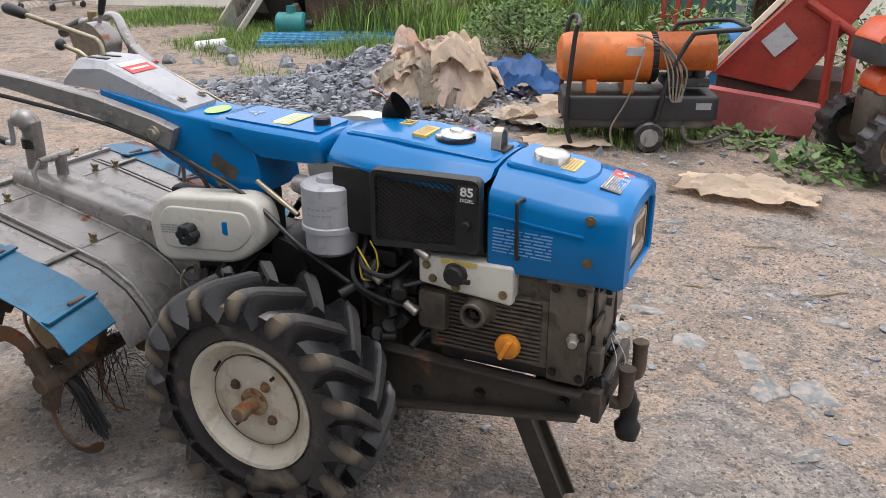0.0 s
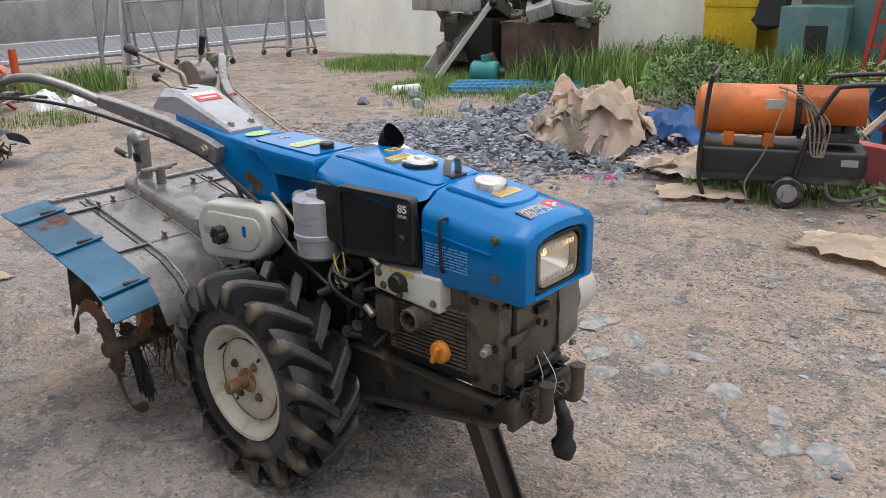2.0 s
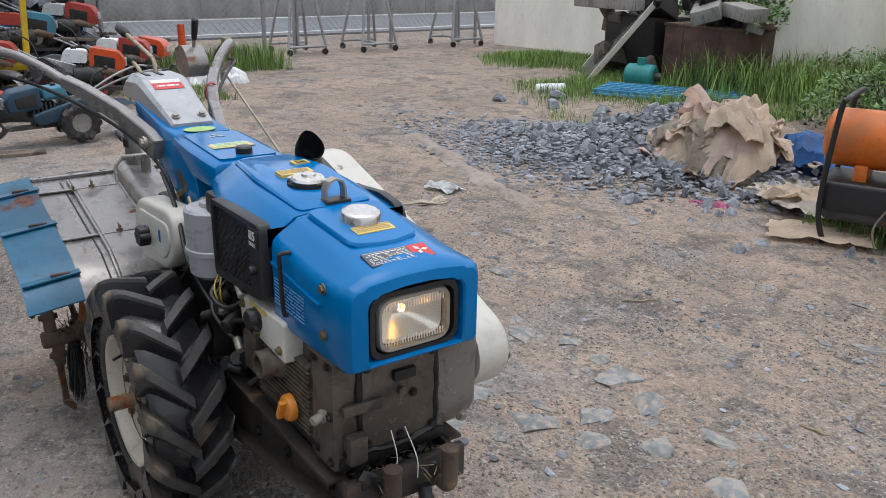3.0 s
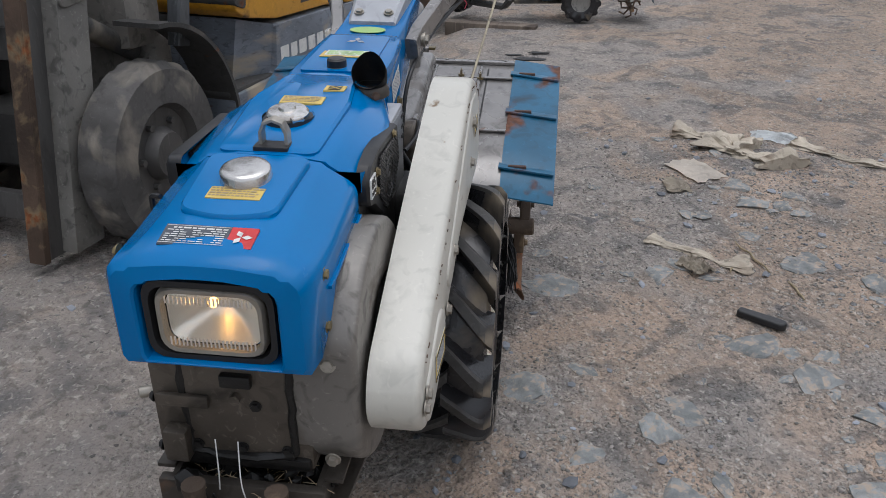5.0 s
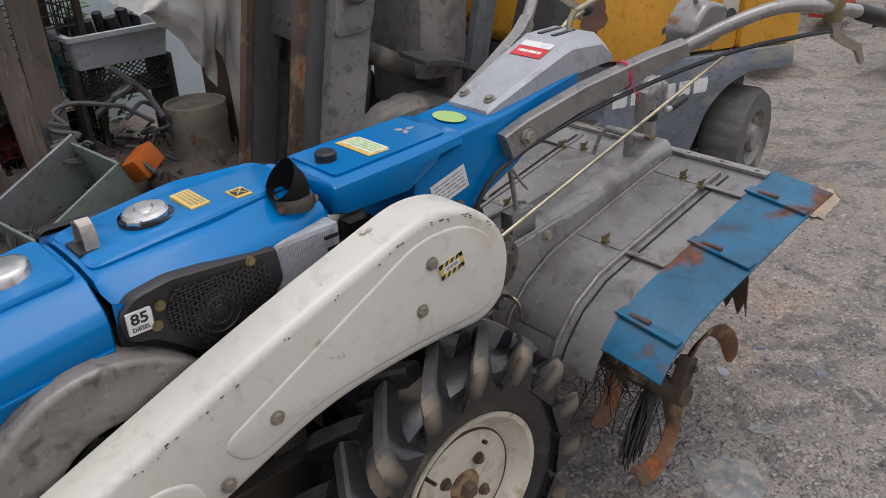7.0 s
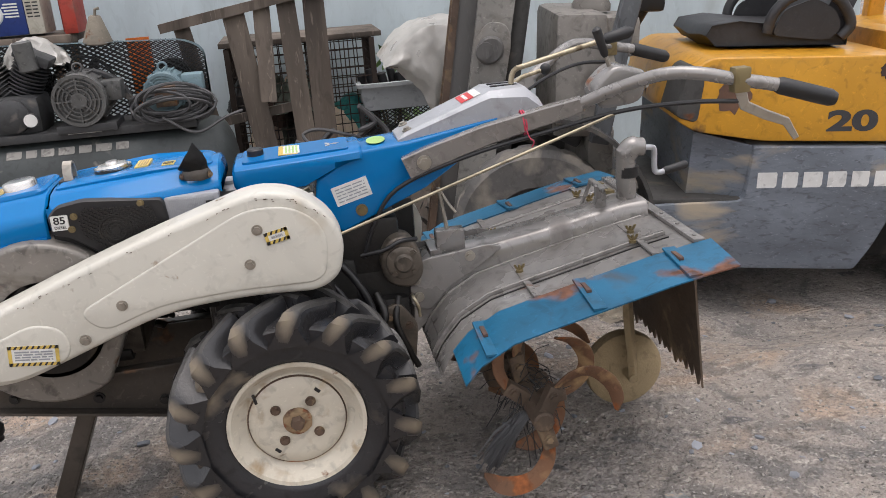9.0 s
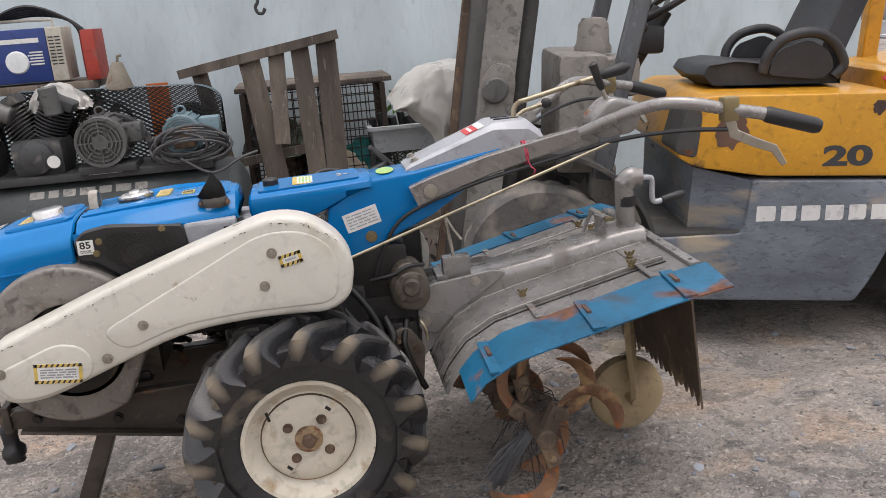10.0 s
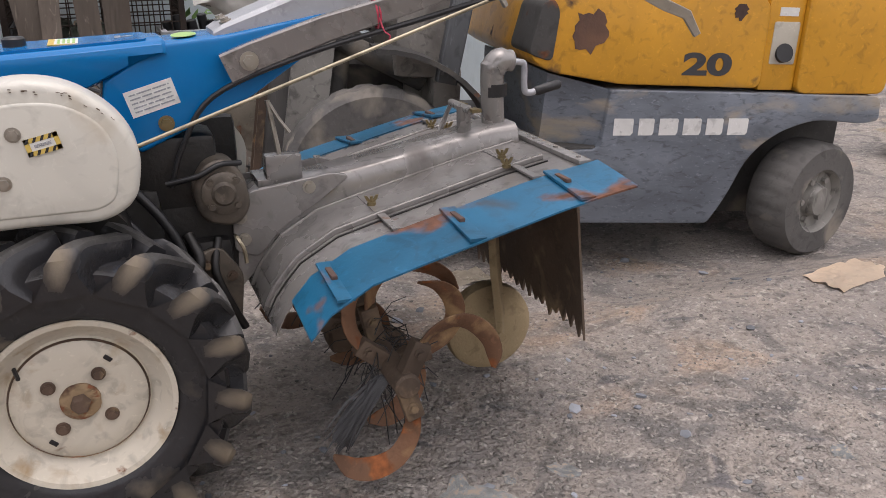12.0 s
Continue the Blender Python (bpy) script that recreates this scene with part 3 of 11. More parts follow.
def text_mesh(name, body, size, material, parent, m, label="", squash=1.0, bold=0.0):
    c = bpy.data.curves.new(name, "FONT")
    c.body, c.size, c.extrude, c.offset = body, size, 0.0006, bold
    c.align_x, c.align_y = "CENTER", "CENTER"
    tmp = bpy.data.objects.new(name, c)
    me = bpy.data.meshes.new_from_object(tmp)
    bpy.data.objects.remove(tmp)
    me.transform(m @ Matrix.Diagonal((squash, 1, 1, 1)))
    me.materials.append(M[material])
    ob = new(name, me)
    ob.parent = parent
    if label:
        ob["label"] = label
    return ob


def bars(bm, m, w, h, rows, thick=0.0006, fill=0.55, seed=1, gaps=True):
    """Rows of plain bars that stand for small print."""
    rnd = random.Random(seed)
    pitch = h / rows
    for k in range(rows):
        y = h / 2 - (k + 0.5) * pitch
        x = -w / 2
        while x < w / 2:
            length = rnd.uniform(0.12, 0.4) * w if gaps else w
            x1 = min(w / 2, x + length)
            if x1 - x > 0.02 * w:
                box(bm, x, x1, y - pitch * fill / 2, y + pitch * fill / 2, 0, thick, m=m)
            x = x1 + 0.04 * w
    return bm


def lugged(bmx, x, z, limit, count):
    """Cuts notches into a wheel's tread, so that lugs stand proud."""
    for v in bmx.verts:
        d = Vector((v.co.x - x, v.co.z - z))
        if d.length > limit:
            k = math.atan2(d.y, d.x) / (2 * math.pi) * count
            f = 1.07 if k % 1.0 < 0.5 else 0.97
            v.co.x, v.co.z = x + d.x * f, z + d.y * f

# ---- the power tiller: forward is +x, its left side +y ----
tiller = thing("power_tiller", "blue two-wheel power tiller with cream belt cover on bare ground", "power tiller")


def hood_ring(x, w, zr, zl, zt, sh=0.05, drop=0.035, crown=0.004):
    """Cross-section of the bonnet at x: half width w, lower edges zr and zl, top zt."""
    q = [(-w + 0.006, zr), (-w, zr + 0.01), (-w, zt - drop - 0.020), (-w + 0.004, zt - drop - 0.006), (-w + 0.014, zt - drop + 0.004),
         (-w + sh, zt - 0.010), (-w + sh + 0.008, zt - 0.003), (-w * 0.3, zt + crown), (0, zt + crown * 1.2)]
    right = [Vector((x, y, z)) for y, z in q]
    left = [Vector((x, -y, zl + 0.01 if i == 1 else (zl if i == 0 else z))) for i, (y, z) in reversed(list(enumerate(q[:-1])))]
    return right + left


def rect_ring(x, hy, z0, z1, r, n):
    """A rounded rectangle in the plane x, resampled to n points, starting low on the right side."""
    p = round_poly([(-hy, z0), (-hy, z1), (hy, z1), (hy, z0)], r, 6)
    p = [Vector((x, a, b)) for a, b in p]
    total, acc = 0.0, [0.0]
    for i in range(len(p)):
        total += (p[(i + 1) % len(p)] - p[i]).length
        acc.append(total)
    out = []
    for k in range(n):
        s = total * k / n
        i = max(j for j in range(len(p)) if acc[j] <= s + 1e-9)
        t = (s - acc[i]) / max(1e-9, acc[i + 1] - acc[i])
        out.append(p[i].lerp(p[(i + 1) % len(p)], t))
    return out


# front bonnet with the lamp recess in its nose
bm = bmesh.new()
rings = [hood_ring(0.520, 0.150, 0.675, 0.785, 0.882), hood_ring(0.524, 0.155, 0.672, 0.782, 0.886),
         hood_ring(0.60, 0.156, 0.672, 0.775, 0.877), hood_ring(0.68, 0.156, 0.673, 0.755, 0.866),
         hood_ring(0.735, 0.155, 0.674, 0.70, 0.857, 0.045, 0.030), hood_ring(0.775, 0.152, 0.672, 0.668, 0.850, 0.036, 0.022),
         hood_ring(0.800, 0.147, 0.668, 0.664, 0.844, 0.030, 0.016), hood_ring(0.812, 0.138, 0.672, 0.672, 0.834, 0.026, 0.014)]
skin(bm, rings, cap=False)
front_bonnet = part("front_bonnet", bm, "blue", tiller)
bm = bmesh.new()
skin(bm, [[Vector((0.812 if abs(a.y) else 0.812, a.y, a.z)) for a in hood_ring(0.812, 0.138, 0.672, 0.672, 0.834, 0.026, 0.014)],
          [Vector((0.816, a.y * 0.78, 0.7455 + (a.z - 0.752) * 0.86)) for a in hood_ring(0.812, 0.138, 0.672, 0.672, 0.834, 0.026, 0.014)],
          [Vector((0.812, a.y * 0.755, 0.7455 + (a.z - 0.752) * 0.83)) for a in hood_ring(0.812, 0.138, 0.672, 0.672, 0.834, 0.026, 0.014)],
          [Vector((0.765, a.y * 0.74, 0.7455 + (a.z - 0.752) * 0.81)) for a in hood_ring(0.812, 0.138, 0.672, 0.672, 0.834, 0.026, 0.014)]], cap=False)
part("nose_frame", bm, "blue", front_bonnet)
bm = bmesh.new()
box(bm, 0.722, 0.732, -0.104, 0.104, 0.672, 0.818)
skin(bm, [rect_ring(0.772, 0.100, 0.676, 0.812, 0.03, 48), rect_ring(0.806, 0.097, 0.680, 0.809, 0.03, 48),
          rect_ring(0.806, 0.088, 0.688, 0.800, 0.03, 48), rect_ring(0.772, 0.084, 0.692, 0.796, 0.03, 48)], cap=False)
part("lamp_recess", bm, "black", front_bonnet, "black lamp surround")
# headlamp
bm = bmesh.new()
skin(bm, [rect_ring(0.772, 0.081, 0.688, 0.798, 0.032, 48), rect_ring(0.801, 0.081, 0.688, 0.798, 0.032, 48), rect_ring(0.806, 0.078, 0.691, 0.795, 0.03, 48),
          rect_ring(0.805, 0.072, 0.697, 0.789, 0.027, 48), rect_ring(0.79, 0.071, 0.698, 0.788, 0.027, 48)], cap=False)
lamp = part("headlamp", bm, "zinc", tiller, "rectangular headlamp with rusty chrome rim, lit")
bm = bmesh.new()
skin(bm, [[Vector((0.742 + 0.046 * s * s, p.y * s, 0.743 + (p.z - 0.743) * s)) for p in rect_ring(0, 0.070, 0.699, 0.787, 0.027, 48)] for s in (0.12, 0.3, 0.5, 0.7, 0.85, 1.0)], cap=False)
box(bm, 0.738, 0.744, -0.02, 0.02, 0.725, 0.762)
part("reflector", bm, "reflector", lamp)
bm = bmesh.new()
skin(bm, [rect_ring(0.796, 0.0715, 0.6975, 0.7885, 0.027, 48), rect_ring(0.801, 0.0715, 0.6975, 0.7885, 0.027, 48),
          rect_ring(0.804, 0.066, 0.703, 0.783, 0.025, 48), rect_ring(0.8055, 0.04, 0.72, 0.765, 0.015, 48)])
lens = part("lens", bm, "lens", lamp)
lens.visible_shadow = False
bm = bmesh.new()
for k in range(22):
    y = -0.063 + k * 0.006
    for z0, z1 in ((0.772, 0.784), (0.702, 0.716)):
        box(bm, 0.8032, 0.8050, y - 0.0010, y + 0.0010, z0, z1)
part("lens_fluting", bm, "reflector", lens, "fine fluted ribs of the lamp glass")
bm = bmesh.new()
bmesh.ops.create_uvsphere(bm, u_segments=14, v_segments=10, radius=0.008, matrix=Matrix.Translation((0.768, -0.008, 0.756)))
part("bulb", bm, "bulb", lamp, "glowing bulb")

# rear bonnet
bm = bmesh.new()
skin(bm, [hood_ring(0.112, 0.118, 0.862, 0.862, 0.905), hood_ring(0.118, 0.124, 0.855, 0.855, 0.911), hood_ring(0.20, 0.145, 0.850, 0.850, 0.912),
          hood_ring(0.28, 0.165, 0.852, 0.852, 0.908), hood_ring(0.40, 0.167, 0.853, 0.853, 0.898),
          hood_ring(0.50, 0.162, 0.852, 0.852, 0.888), hood_ring(0.514, 0.158, 0.855, 0.855, 0.884)])
rear_bonnet = part("rear_bonnet", bm, "blue", tiller)


def top_z(x):
    return float(np.interp(x, [0.11, 0.20, 0.28, 0.40, 0.514, 0.524, 0.60, 0.68, 0.735, 0.80], [0.911, 0.915, 0.913, 0.903, 0.889, 0.891, 0.882, 0.871, 0.862, 0.846]))


def tops(outline, h, rise=0.0):
    """A thin raised patch that follows the bonnet's top."""
    bmx = bmesh.new()
    lo = [Vector((x, y, top_z(x) - 0.006)) for x, y in outline]
    hi = [Vector((x, y, top_z(x) + h)) for x, y in outline]
    c = Vector((sum(p.x for p in hi) / len(hi), sum(p.y for p in hi) / len(hi), 0))
    inn = [Vector((p.x + (c.x - p.x) * rise, p.y + (c.y - p.y) * rise, p.z)) for p in hi]
    mid = [Vector((p.x, p.y, p.z - h * 0.8)) for p in hi]
    return skin(bmx, [lo, mid, inn])


part("pressed_panel", tops(round_poly([(0.53, -0.085), (0.53, 0.085), (0.70, 0.075), (0.715, 0.02), (0.715, -0.02), (0.70, -0.075)], 0.02), 0.006, 0.05), "blue", front_bonnet)
part("pressed_panel", tops(round_poly([(0.13, -0.07), (0.13, 0.07), (0.30, 0.095), (0.508, 0.085), (0.508, -0.085), (0.30, -0.095)], 0.02), 0.006, 0.05), "blue", rear_bonnet)


def label_on_top(name, x0, x1, y0, y1, mat, label, parent=tiller):
    bmx = tops([(x0, y0), (x0, y1), (x1, y1), (x1, y0)], 0.0068 if x1 < 0.72 else 0.0012)
    return part(name, bmx, mat, parent, label)


label_on_top("yellow_sticker", 0.640, 0.672, -0.043, 0.042, "yellow_label", "faded yellow warning sticker")
label_on_top("yellow_sticker", 0.288, 0.322, -0.035, 0.045, "yellow_label", "faded yellow warning sticker")
plate = label_on_top("rating_plate", 0.735, 0.778, -0.075, 0.022, "plate_dark", "dark grey rating plate with fine white print")
label_on_top("red_sticker", 0.735, 0.778, 0.0225, 0.062, "red_label", "red sticker with three white diamonds")
bm = bmesh.new()
onplate = Matrix.Translation((0.7565, -0.026, top_z(0.7565) + 0.002)) @ Matrix.Rotation(radians(10.5), 4, "Y") @ Matrix.Rotation(radians(90), 4, "Z")
rp = random.Random(31)
for k in range(7):
    u = -0.044
    while u < 0.040:
        w = rp.uniform(0.004, 0.013)
        if rp.random() < 0.8:
            box(bm, u, min(0.044, u + w), -0.0165 + k * 0.0050, -0.0165 + k * 0.0050 + (0.0028 if k == 6 else 0.0017), 0, 0.0005, m=onplate)
        u += w + 0.0022
for v0 in (-0.0205, 0.0197):
    box(bm, -0.0475, 0.0475, v0, v0 + 0.0008, 0, 0.0005, m=onplate)
part("small_print", bm, "white_label", plate, "fine white print")["kind"] = "stuff"
bm = bmesh.new()
for k in range(3):
    a = radians(90 + 120 * k)
    mm = Matrix.Translation((0.7565, 0.042, top_z(0.7565) + 0.002)) @ Matrix.Rotation(radians(10.5), 4, "Y") @ Matrix.Rotation(a, 4, "Z")
    prism(bm, [(0.0008, 0), (0.0085, 0.0048), (0.0162, 0), (0.0085, -0.0048)], 0, 0.0006, mm)
part("diamonds", bm, "white_label", tiller)
yx = label_on_top("hazard_sticker", 0.222, 0.252, 0.030, 0.070, "yellow_label", "yellow and black warning sticker")
sym = Matrix.Translation((0.237, 0.05, top_z(0.237) + 0.0074)) @ Matrix.Rotation(radians(90), 4, "Z")
bm = bmesh.new()
box(bm, -0.012, 0.012, -0.012, 0.012, 0, 0.0006, m=sym)
symbol = part("black_square", bm, "ink", yx)
bm = bmesh.new()
for a in (40, -40):
    box(bm, -0.014, 0.014, -0.0012, 0.0012, 0.0006, 0.0012, m=sym @ Matrix.Rotation(radians(a), 4, "Z"))
part("cross", bm, "yellow_label", symbol)
for x, y0, y1 in ((0.656, -0.040, 0.039), (0.305, -0.031, 0.041)):
    bm = bmesh.new()
    for k in range(4):
        x0 = x - 0.0115 + k * 0.0066
        y = y0
        while y < y1 - 0.004 - 0.006 * (k % 2):
            w = 0.004 + 0.005 * ((k * 7 + int(y * 900)) % 3) / 2
            tilt = -(top_z(x0 + 0.01) - top_z(x0 - 0.01)) / 0.02
            box(bm, -0.0016, 0.0016, 0, w, 0, 0.0005, m=Matrix.Translation((x0, y, top_z(x0) + 0.0070)) @ Matrix.Rotation(tilt, 4, "Y"))
            y += w + 0.0022
    small = part("small_print", bm, "straw", tiller, "brown small print on the sticker")
    small["kind"] = "stuff"

# caps on the bonnet
bm = bmesh.new()
lathe(bm, [(0.0, 0.026), (0.030, 0.026), (0.037, 0.024), (0.040, 0.020), (0.040, 0.008), (0.042, 0.004), (0.042, 0.0)], Matrix.Translation((0.606, 0, 0.880)) @ Matrix.Rotation(radians(6), 4, "Y"), 40, cap=True)
part("fuel_cap", bm, "chrome", tiller, "scratched chrome fuel cap")
bm = bmesh.new()
lathe(bm, [(0.0, 0.030), (0.014, 0.030), (0.016, 0.025), (0.034, 0.023), (0.038, 0.018), (0.038, 0.010), (0.030, 0.008), (0.028, -0.01)], Matrix.Translation((0.38, 0, 0.900)) @ Matrix.Rotation(radians(5), 4, "Y"), 32, cap=True)
for a in (0, 180):
    box(bm, 0.028, 0.046, -0.012, 0.012, 0.010, 0.020, 0.004, m=Matrix.Translation((0.38, 0, 0.900)) @ Matrix.Rotation(radians(a + 40), 4, "Z"))
part("radiator_cap", bm, "chrome", tiller, "metal radiator cap with two ears")
bm = bmesh.new()
lathe(bm, [(0.046, 0.012), (0.046, -0.004)], Matrix.Translation((0.38, 0, 0.900)), 32)
lathe(bm, [(0.0, 0.009), (0.044, 0.009), (0.044, 0.0)], Matrix.Translation((0.38, 0, 0.900)) @ Matrix.Rotation(radians(5), 4, "Y"), 32)
part("filler_hole", bm, "black", tiller)
bm = bmesh.new()
tube(bm, [(0.483, -0.014, 0.865), (0.483, -0.014, 0.918), (0.483, -0.007, 0.934), (0.483, 0.008, 0.940), (0.483, 0.023, 0.934), (0.483, 0.030, 0.918), (0.483, 0.030, 0.865)], 0.0028, square=True, wide=0.011)
part("lifting_loop", bm, "zinc", tiller, "steel lifting loop")
bm = bmesh.new()
box(bm, 0.465, 0.507, -0.024, 0.036, 0.880, 0.8985, 0.002)
part("loop_slot", bm, "black", tiller)

# exhaust elbow on the bonnet: a bent pipe, its wide mouth open to the front
bm = bmesh.new()
rings = []
for (x, z), tilt, r in (((0.168, 0.902), 0, 0.029), ((0.168, 0.910), 4, 0.030), ((0.170, 0.919), 16, 0.032), ((0.175, 0.928), 32, 0.034), ((0.182, 0.936), 44, 0.035), ((0.189, 0.941), 52, 0.034)):
    t = radians(tilt)
    u, v = Vector((math.cos(t), 0, -math.sin(t))), Vector((0, 1, 0))
    rings.append(ring_of(Vector((x, 0.105, z)), u, v, r, 30))
for k, p in enumerate(rings[-1]):
    # the lip runs up to a worn point at the back
    p += Vector((-0.002, 0, 0.008)) * max(0.0, -math.cos(2 * math.pi * k / 30)) ** 3
skin(bm, rings, cap=False)
bmesh.ops.solidify(bm, geom=bm.faces[:], thickness=0.0035)
elbow = part("exhaust_elbow", bm, "soot", tiller, "sooty black exhaust elbow with open mouth", 60)
bm = bmesh.new()
lathe(bm, [(0.030, 0.0), (0.034, 0.002), (0.036, 0.010), (0.035, 0.018), (0.031, 0.025), (0.028, 0.026)], Matrix.Translation((0.168, 0.105, 0.886)), 28)
roughen(bm, 0.002, 60.0)
part("exhaust_foot", bm, "frame", elbow, "bare brownish metal foot of the exhaust")
for a in (25, 155, 270):
    bm = bmesh.new()
    c = Vector((0.168 + 0.036 * math.cos(radians(a)), 0.105 + 0.036 * math.sin(radians(a)), 0.897))
    bolt(bm, c, (math.cos(radians(a)), math.sin(radians(a)), 0), 0.006, 0.006)
    part("clamp_bolt", bm, "rust", elbow, whole=True)

# engine core under the bonnet
bm = bmesh.new()
box(bm, 0.14, 0.515, -0.150, 0.150, 0.70, 0.858, 0.012)
box(bm, 0.16, 0.50, -0.10, 0.13, 0.55, 0.72, 0.012)
part("radiator_body", bm, "cast_dark", tiller)


def lattice(bmx, outline, y0, y1, pitch, r, tilt=35):
    """Two sets of crossing wires, cut to a convex outline in x and z."""
    n = len(outline)
    for s in (1, -1):
        d = Vector((math.cos(radians(tilt)), s * math.sin(radians(tilt))))
        nn = Vector((-d.y, d.x))
        vals = [Vector(p).dot(nn) for p in outline]
        k = math.ceil(min(vals) / pitch) * pitch
        while k < max(vals):
            hits = []
            for i in range(n):
                a, b = Vector(outline[i]), Vector(outline[(i + 1) % n])
                va, vb = a.dot(nn) - k, b.dot(nn) - k
                if va * vb < 0:
                    hits.append(a.lerp(b, va / (va - vb)))
            if len(hits) == 2:
                p, q = hits
                w = nn * r
                yy = y0 if s > 0 else y0 + (y1 - y0) * 0.4
                vs = [bmx.verts.new((c.x, yk, c.y)) for yk in (yy, y1) for c in (p + w, p - w, q - w, q + w)]
                bmx.faces.new(vs[4:])
                for i in range(4):
                    j = (i + 1) % 4
                    bmx.faces.new((vs[i], vs[j], vs[4 + j], vs[4 + i]))
            k += pitch
    return bmx


# radiator grille on the right side
bm = bmesh.new()
outer = round_poly([(0.252, 0.690), (0.252, 0.872), (0.513, 0.876), (0.513, 0.712)], 0.02)
inner = round_poly([(0.264, 0.706), (0.264, 0.858), (0.455, 0.860), (0.455, 0.722)], 0.012)
m = side(0)
skin(bm, [[m @ Vector((*p, d)) for p in o] for o, d in ((outer, -0.150), (outer, -0.172), ([(a + (0.383 - a) * 0.02, b + (0.783 - b) * 0.03) for a, b in outer], -0.176), (inner, -0.174), (inner, -0.160))], cap=False)
grille = part("radiator_grille", bm, "black", tiller, "black radiator grille with fine wire mesh")
bm = bmesh.new()
lattice(bm, inner, -0.163, -0.168, 0.0085, 0.0014)
part("wire_mesh", bm, "grille", grille)
bm = bmesh.new()
box(bm, 0.26, 0.46, -0.158, -0.150, 0.70, 0.865)
part("radiator_core", bm, "cast_dark", grille)
bm = bmesh.new()
box(bm, 0.462, 0.507, -0.179, -0.175, 0.823, 0.862, 0.004)
badge_r = part("badge", bm, "ink", tiller, "black badge with white number")
bm = bmesh.new()
lathe(bm, [(0.0, 0.014), (0.008, 0.014), (0.010, 0.01), (0.010, 0.0)], Matrix.Translation((0.484, -0.175, 0.775)) @ AXIS_Y.inverted(), 16, cap=True)
part("clip_knob", bm, "black", grille)
RIGHT = Matrix(((1, 0, 0, 0), (0, 0, -1, 0), (0, 1, 0, 0), (0, 0, 0, 1)))   # reads from the right side
LEFT = Matrix(((-1, 0, 0, 0), (0, 0, 1, 0), (0, 1, 0, 0), (0, 0, 0, 1)))    # reads from the left side
text_mesh("number", "85", 0.026, "white_label", badge_r, Matrix.Translation((0.4845, -0.1792, 0.847)) @ RIGHT, squash=1.15, bold=0.0006)
text_mesh("word", "DIESEL", 0.0105, "white_label", badge_r, Matrix.Translation((0.4845, -0.1792, 0.829)) @ RIGHT)

# fan shroud on the left side
bm = bmesh.new()
outer = round_poly([(0.513, 0.845), (0.490, 0.868), (0.430, 0.878), (0.247, 0.862), (0.240, 0.800), (0.30, 0.745), (0.40, 0.735), (0.470, 0.790), (0.508, 0.800)], 0.012)
inner = round_poly([(0.445, 0.826), (0.43, 0.860), (0.275, 0.850), (0.262, 0.795), (0.318, 0.752), (0.39, 0.748), (0.437, 0.790)], 0.01)
skin(bm, [[m @ Vector((*p, d)) for p in outer] for d in (0.148, 0.166)] + [[m @ Vector((a + (0.375 - a) * 0.03, b + (0.81 - b) * 0.05, 0.171)) for a, b in outer]])
shroud = part("fan_shroud", bm, "black", tiller, "black fan shroud with wire mesh")
bm = bmesh.new()
lattice(bm, inner, 0.172, 0.176, 0.0085, 0.0014)
part("wire_mesh", bm, "grille", shroud)
bm = bmesh.new()
lathe(bm, [(0.0, 0.0065), (0.010, 0.0065), (0.012, 0.003), (0.020, 0.003), (0.022, 0.006), (0.025, 0.006), (0.027, 0.003), (0.034, 0.003), (0.036, 0.006), (0.039, 0.006), (0.041, 0.0)], Matrix.Translation((0.363, 0.171, 0.797)) @ AXIS_Y, 36)
part("fan_hub", bm, "cast_dark", shroud)
bm = bmesh.new()
for x, z in ((0.452, 0.842), (0.298, 0.857), (0.462, 0.812)):
    bolt(bm, (x, 0.172, z), (0, 1, 0), 0.006, 0.006)
part("screws", bm, "brass", shroud)
bm = bmesh.new()
box(bm, 0.466, 0.505, 0.171, 0.1735, 0.812, 0.848, 0.003)
badge_l = part("badge", bm, "white_label", tiller, "white badge with black number")
text_mesh("number", "85", 0.024, "ink", badge_l, Matrix.Translation((0.4855, 0.1738, 0.835)) @ LEFT, squash=1.15, bold=0.0005)
text_mesh("word", "DIESEL", 0.0095, "ink", badge_l, Matrix.Translation((0.4855, 0.1738, 0.819)) @ LEFT)
# hopper panel behind the shroud
bm = bmesh.new()
box(bm, 0.118, 0.248, 0.12, 0.158, 0.70, 0.860, 0.006)
for k in range(26):
    box(bm, 0.130 + k * 0.0042, 0.1322 + k * 0.0042, 0.157, 0.1595, 0.80, 0.852)
part("ribbed_panel", bm, "silver_light", tiller, "light grey ribbed side panel")
bm = bmesh.new()
for k in range(3):
    box(bm, 0.122, 0.150 - 0.004 * k, 0.1575, 0.1605, 0.835 - k * 0.022, 0.842 - k * 0.022, 0.001)
part("vent_slots", bm, "black", tiller)

# flywheel guard on the left
bm = bmesh.new()
cx, cz, cr = 0.565, 0.585, 0.208
arc = [(min(0.748, cx + cr * math.cos(a)), cz + cr * math.sin(a)) for a in [radians(-125 + k * 7.0) for k in range(44)]]
arc2 = arc
prism(bm, arc2, 0.085, 0.195, side(0), 0.012)
guard = part("flywheel_guard", bm, "guard_grey", tiller, "scuffed grey flywheel guard")
bm = bmesh.new()
lathe(bm, [(0.0, 0.0), (0.105, 0.0), (0.115, 0.004), (0.125, 0.004)], Matrix.Translation((cx - 0.01, 0.1955, cz - 0.01)) @ AXIS_Y, 40, cap=True)
part("flywheel", bm, "cast_dark", guard)
bm = bmesh.new()
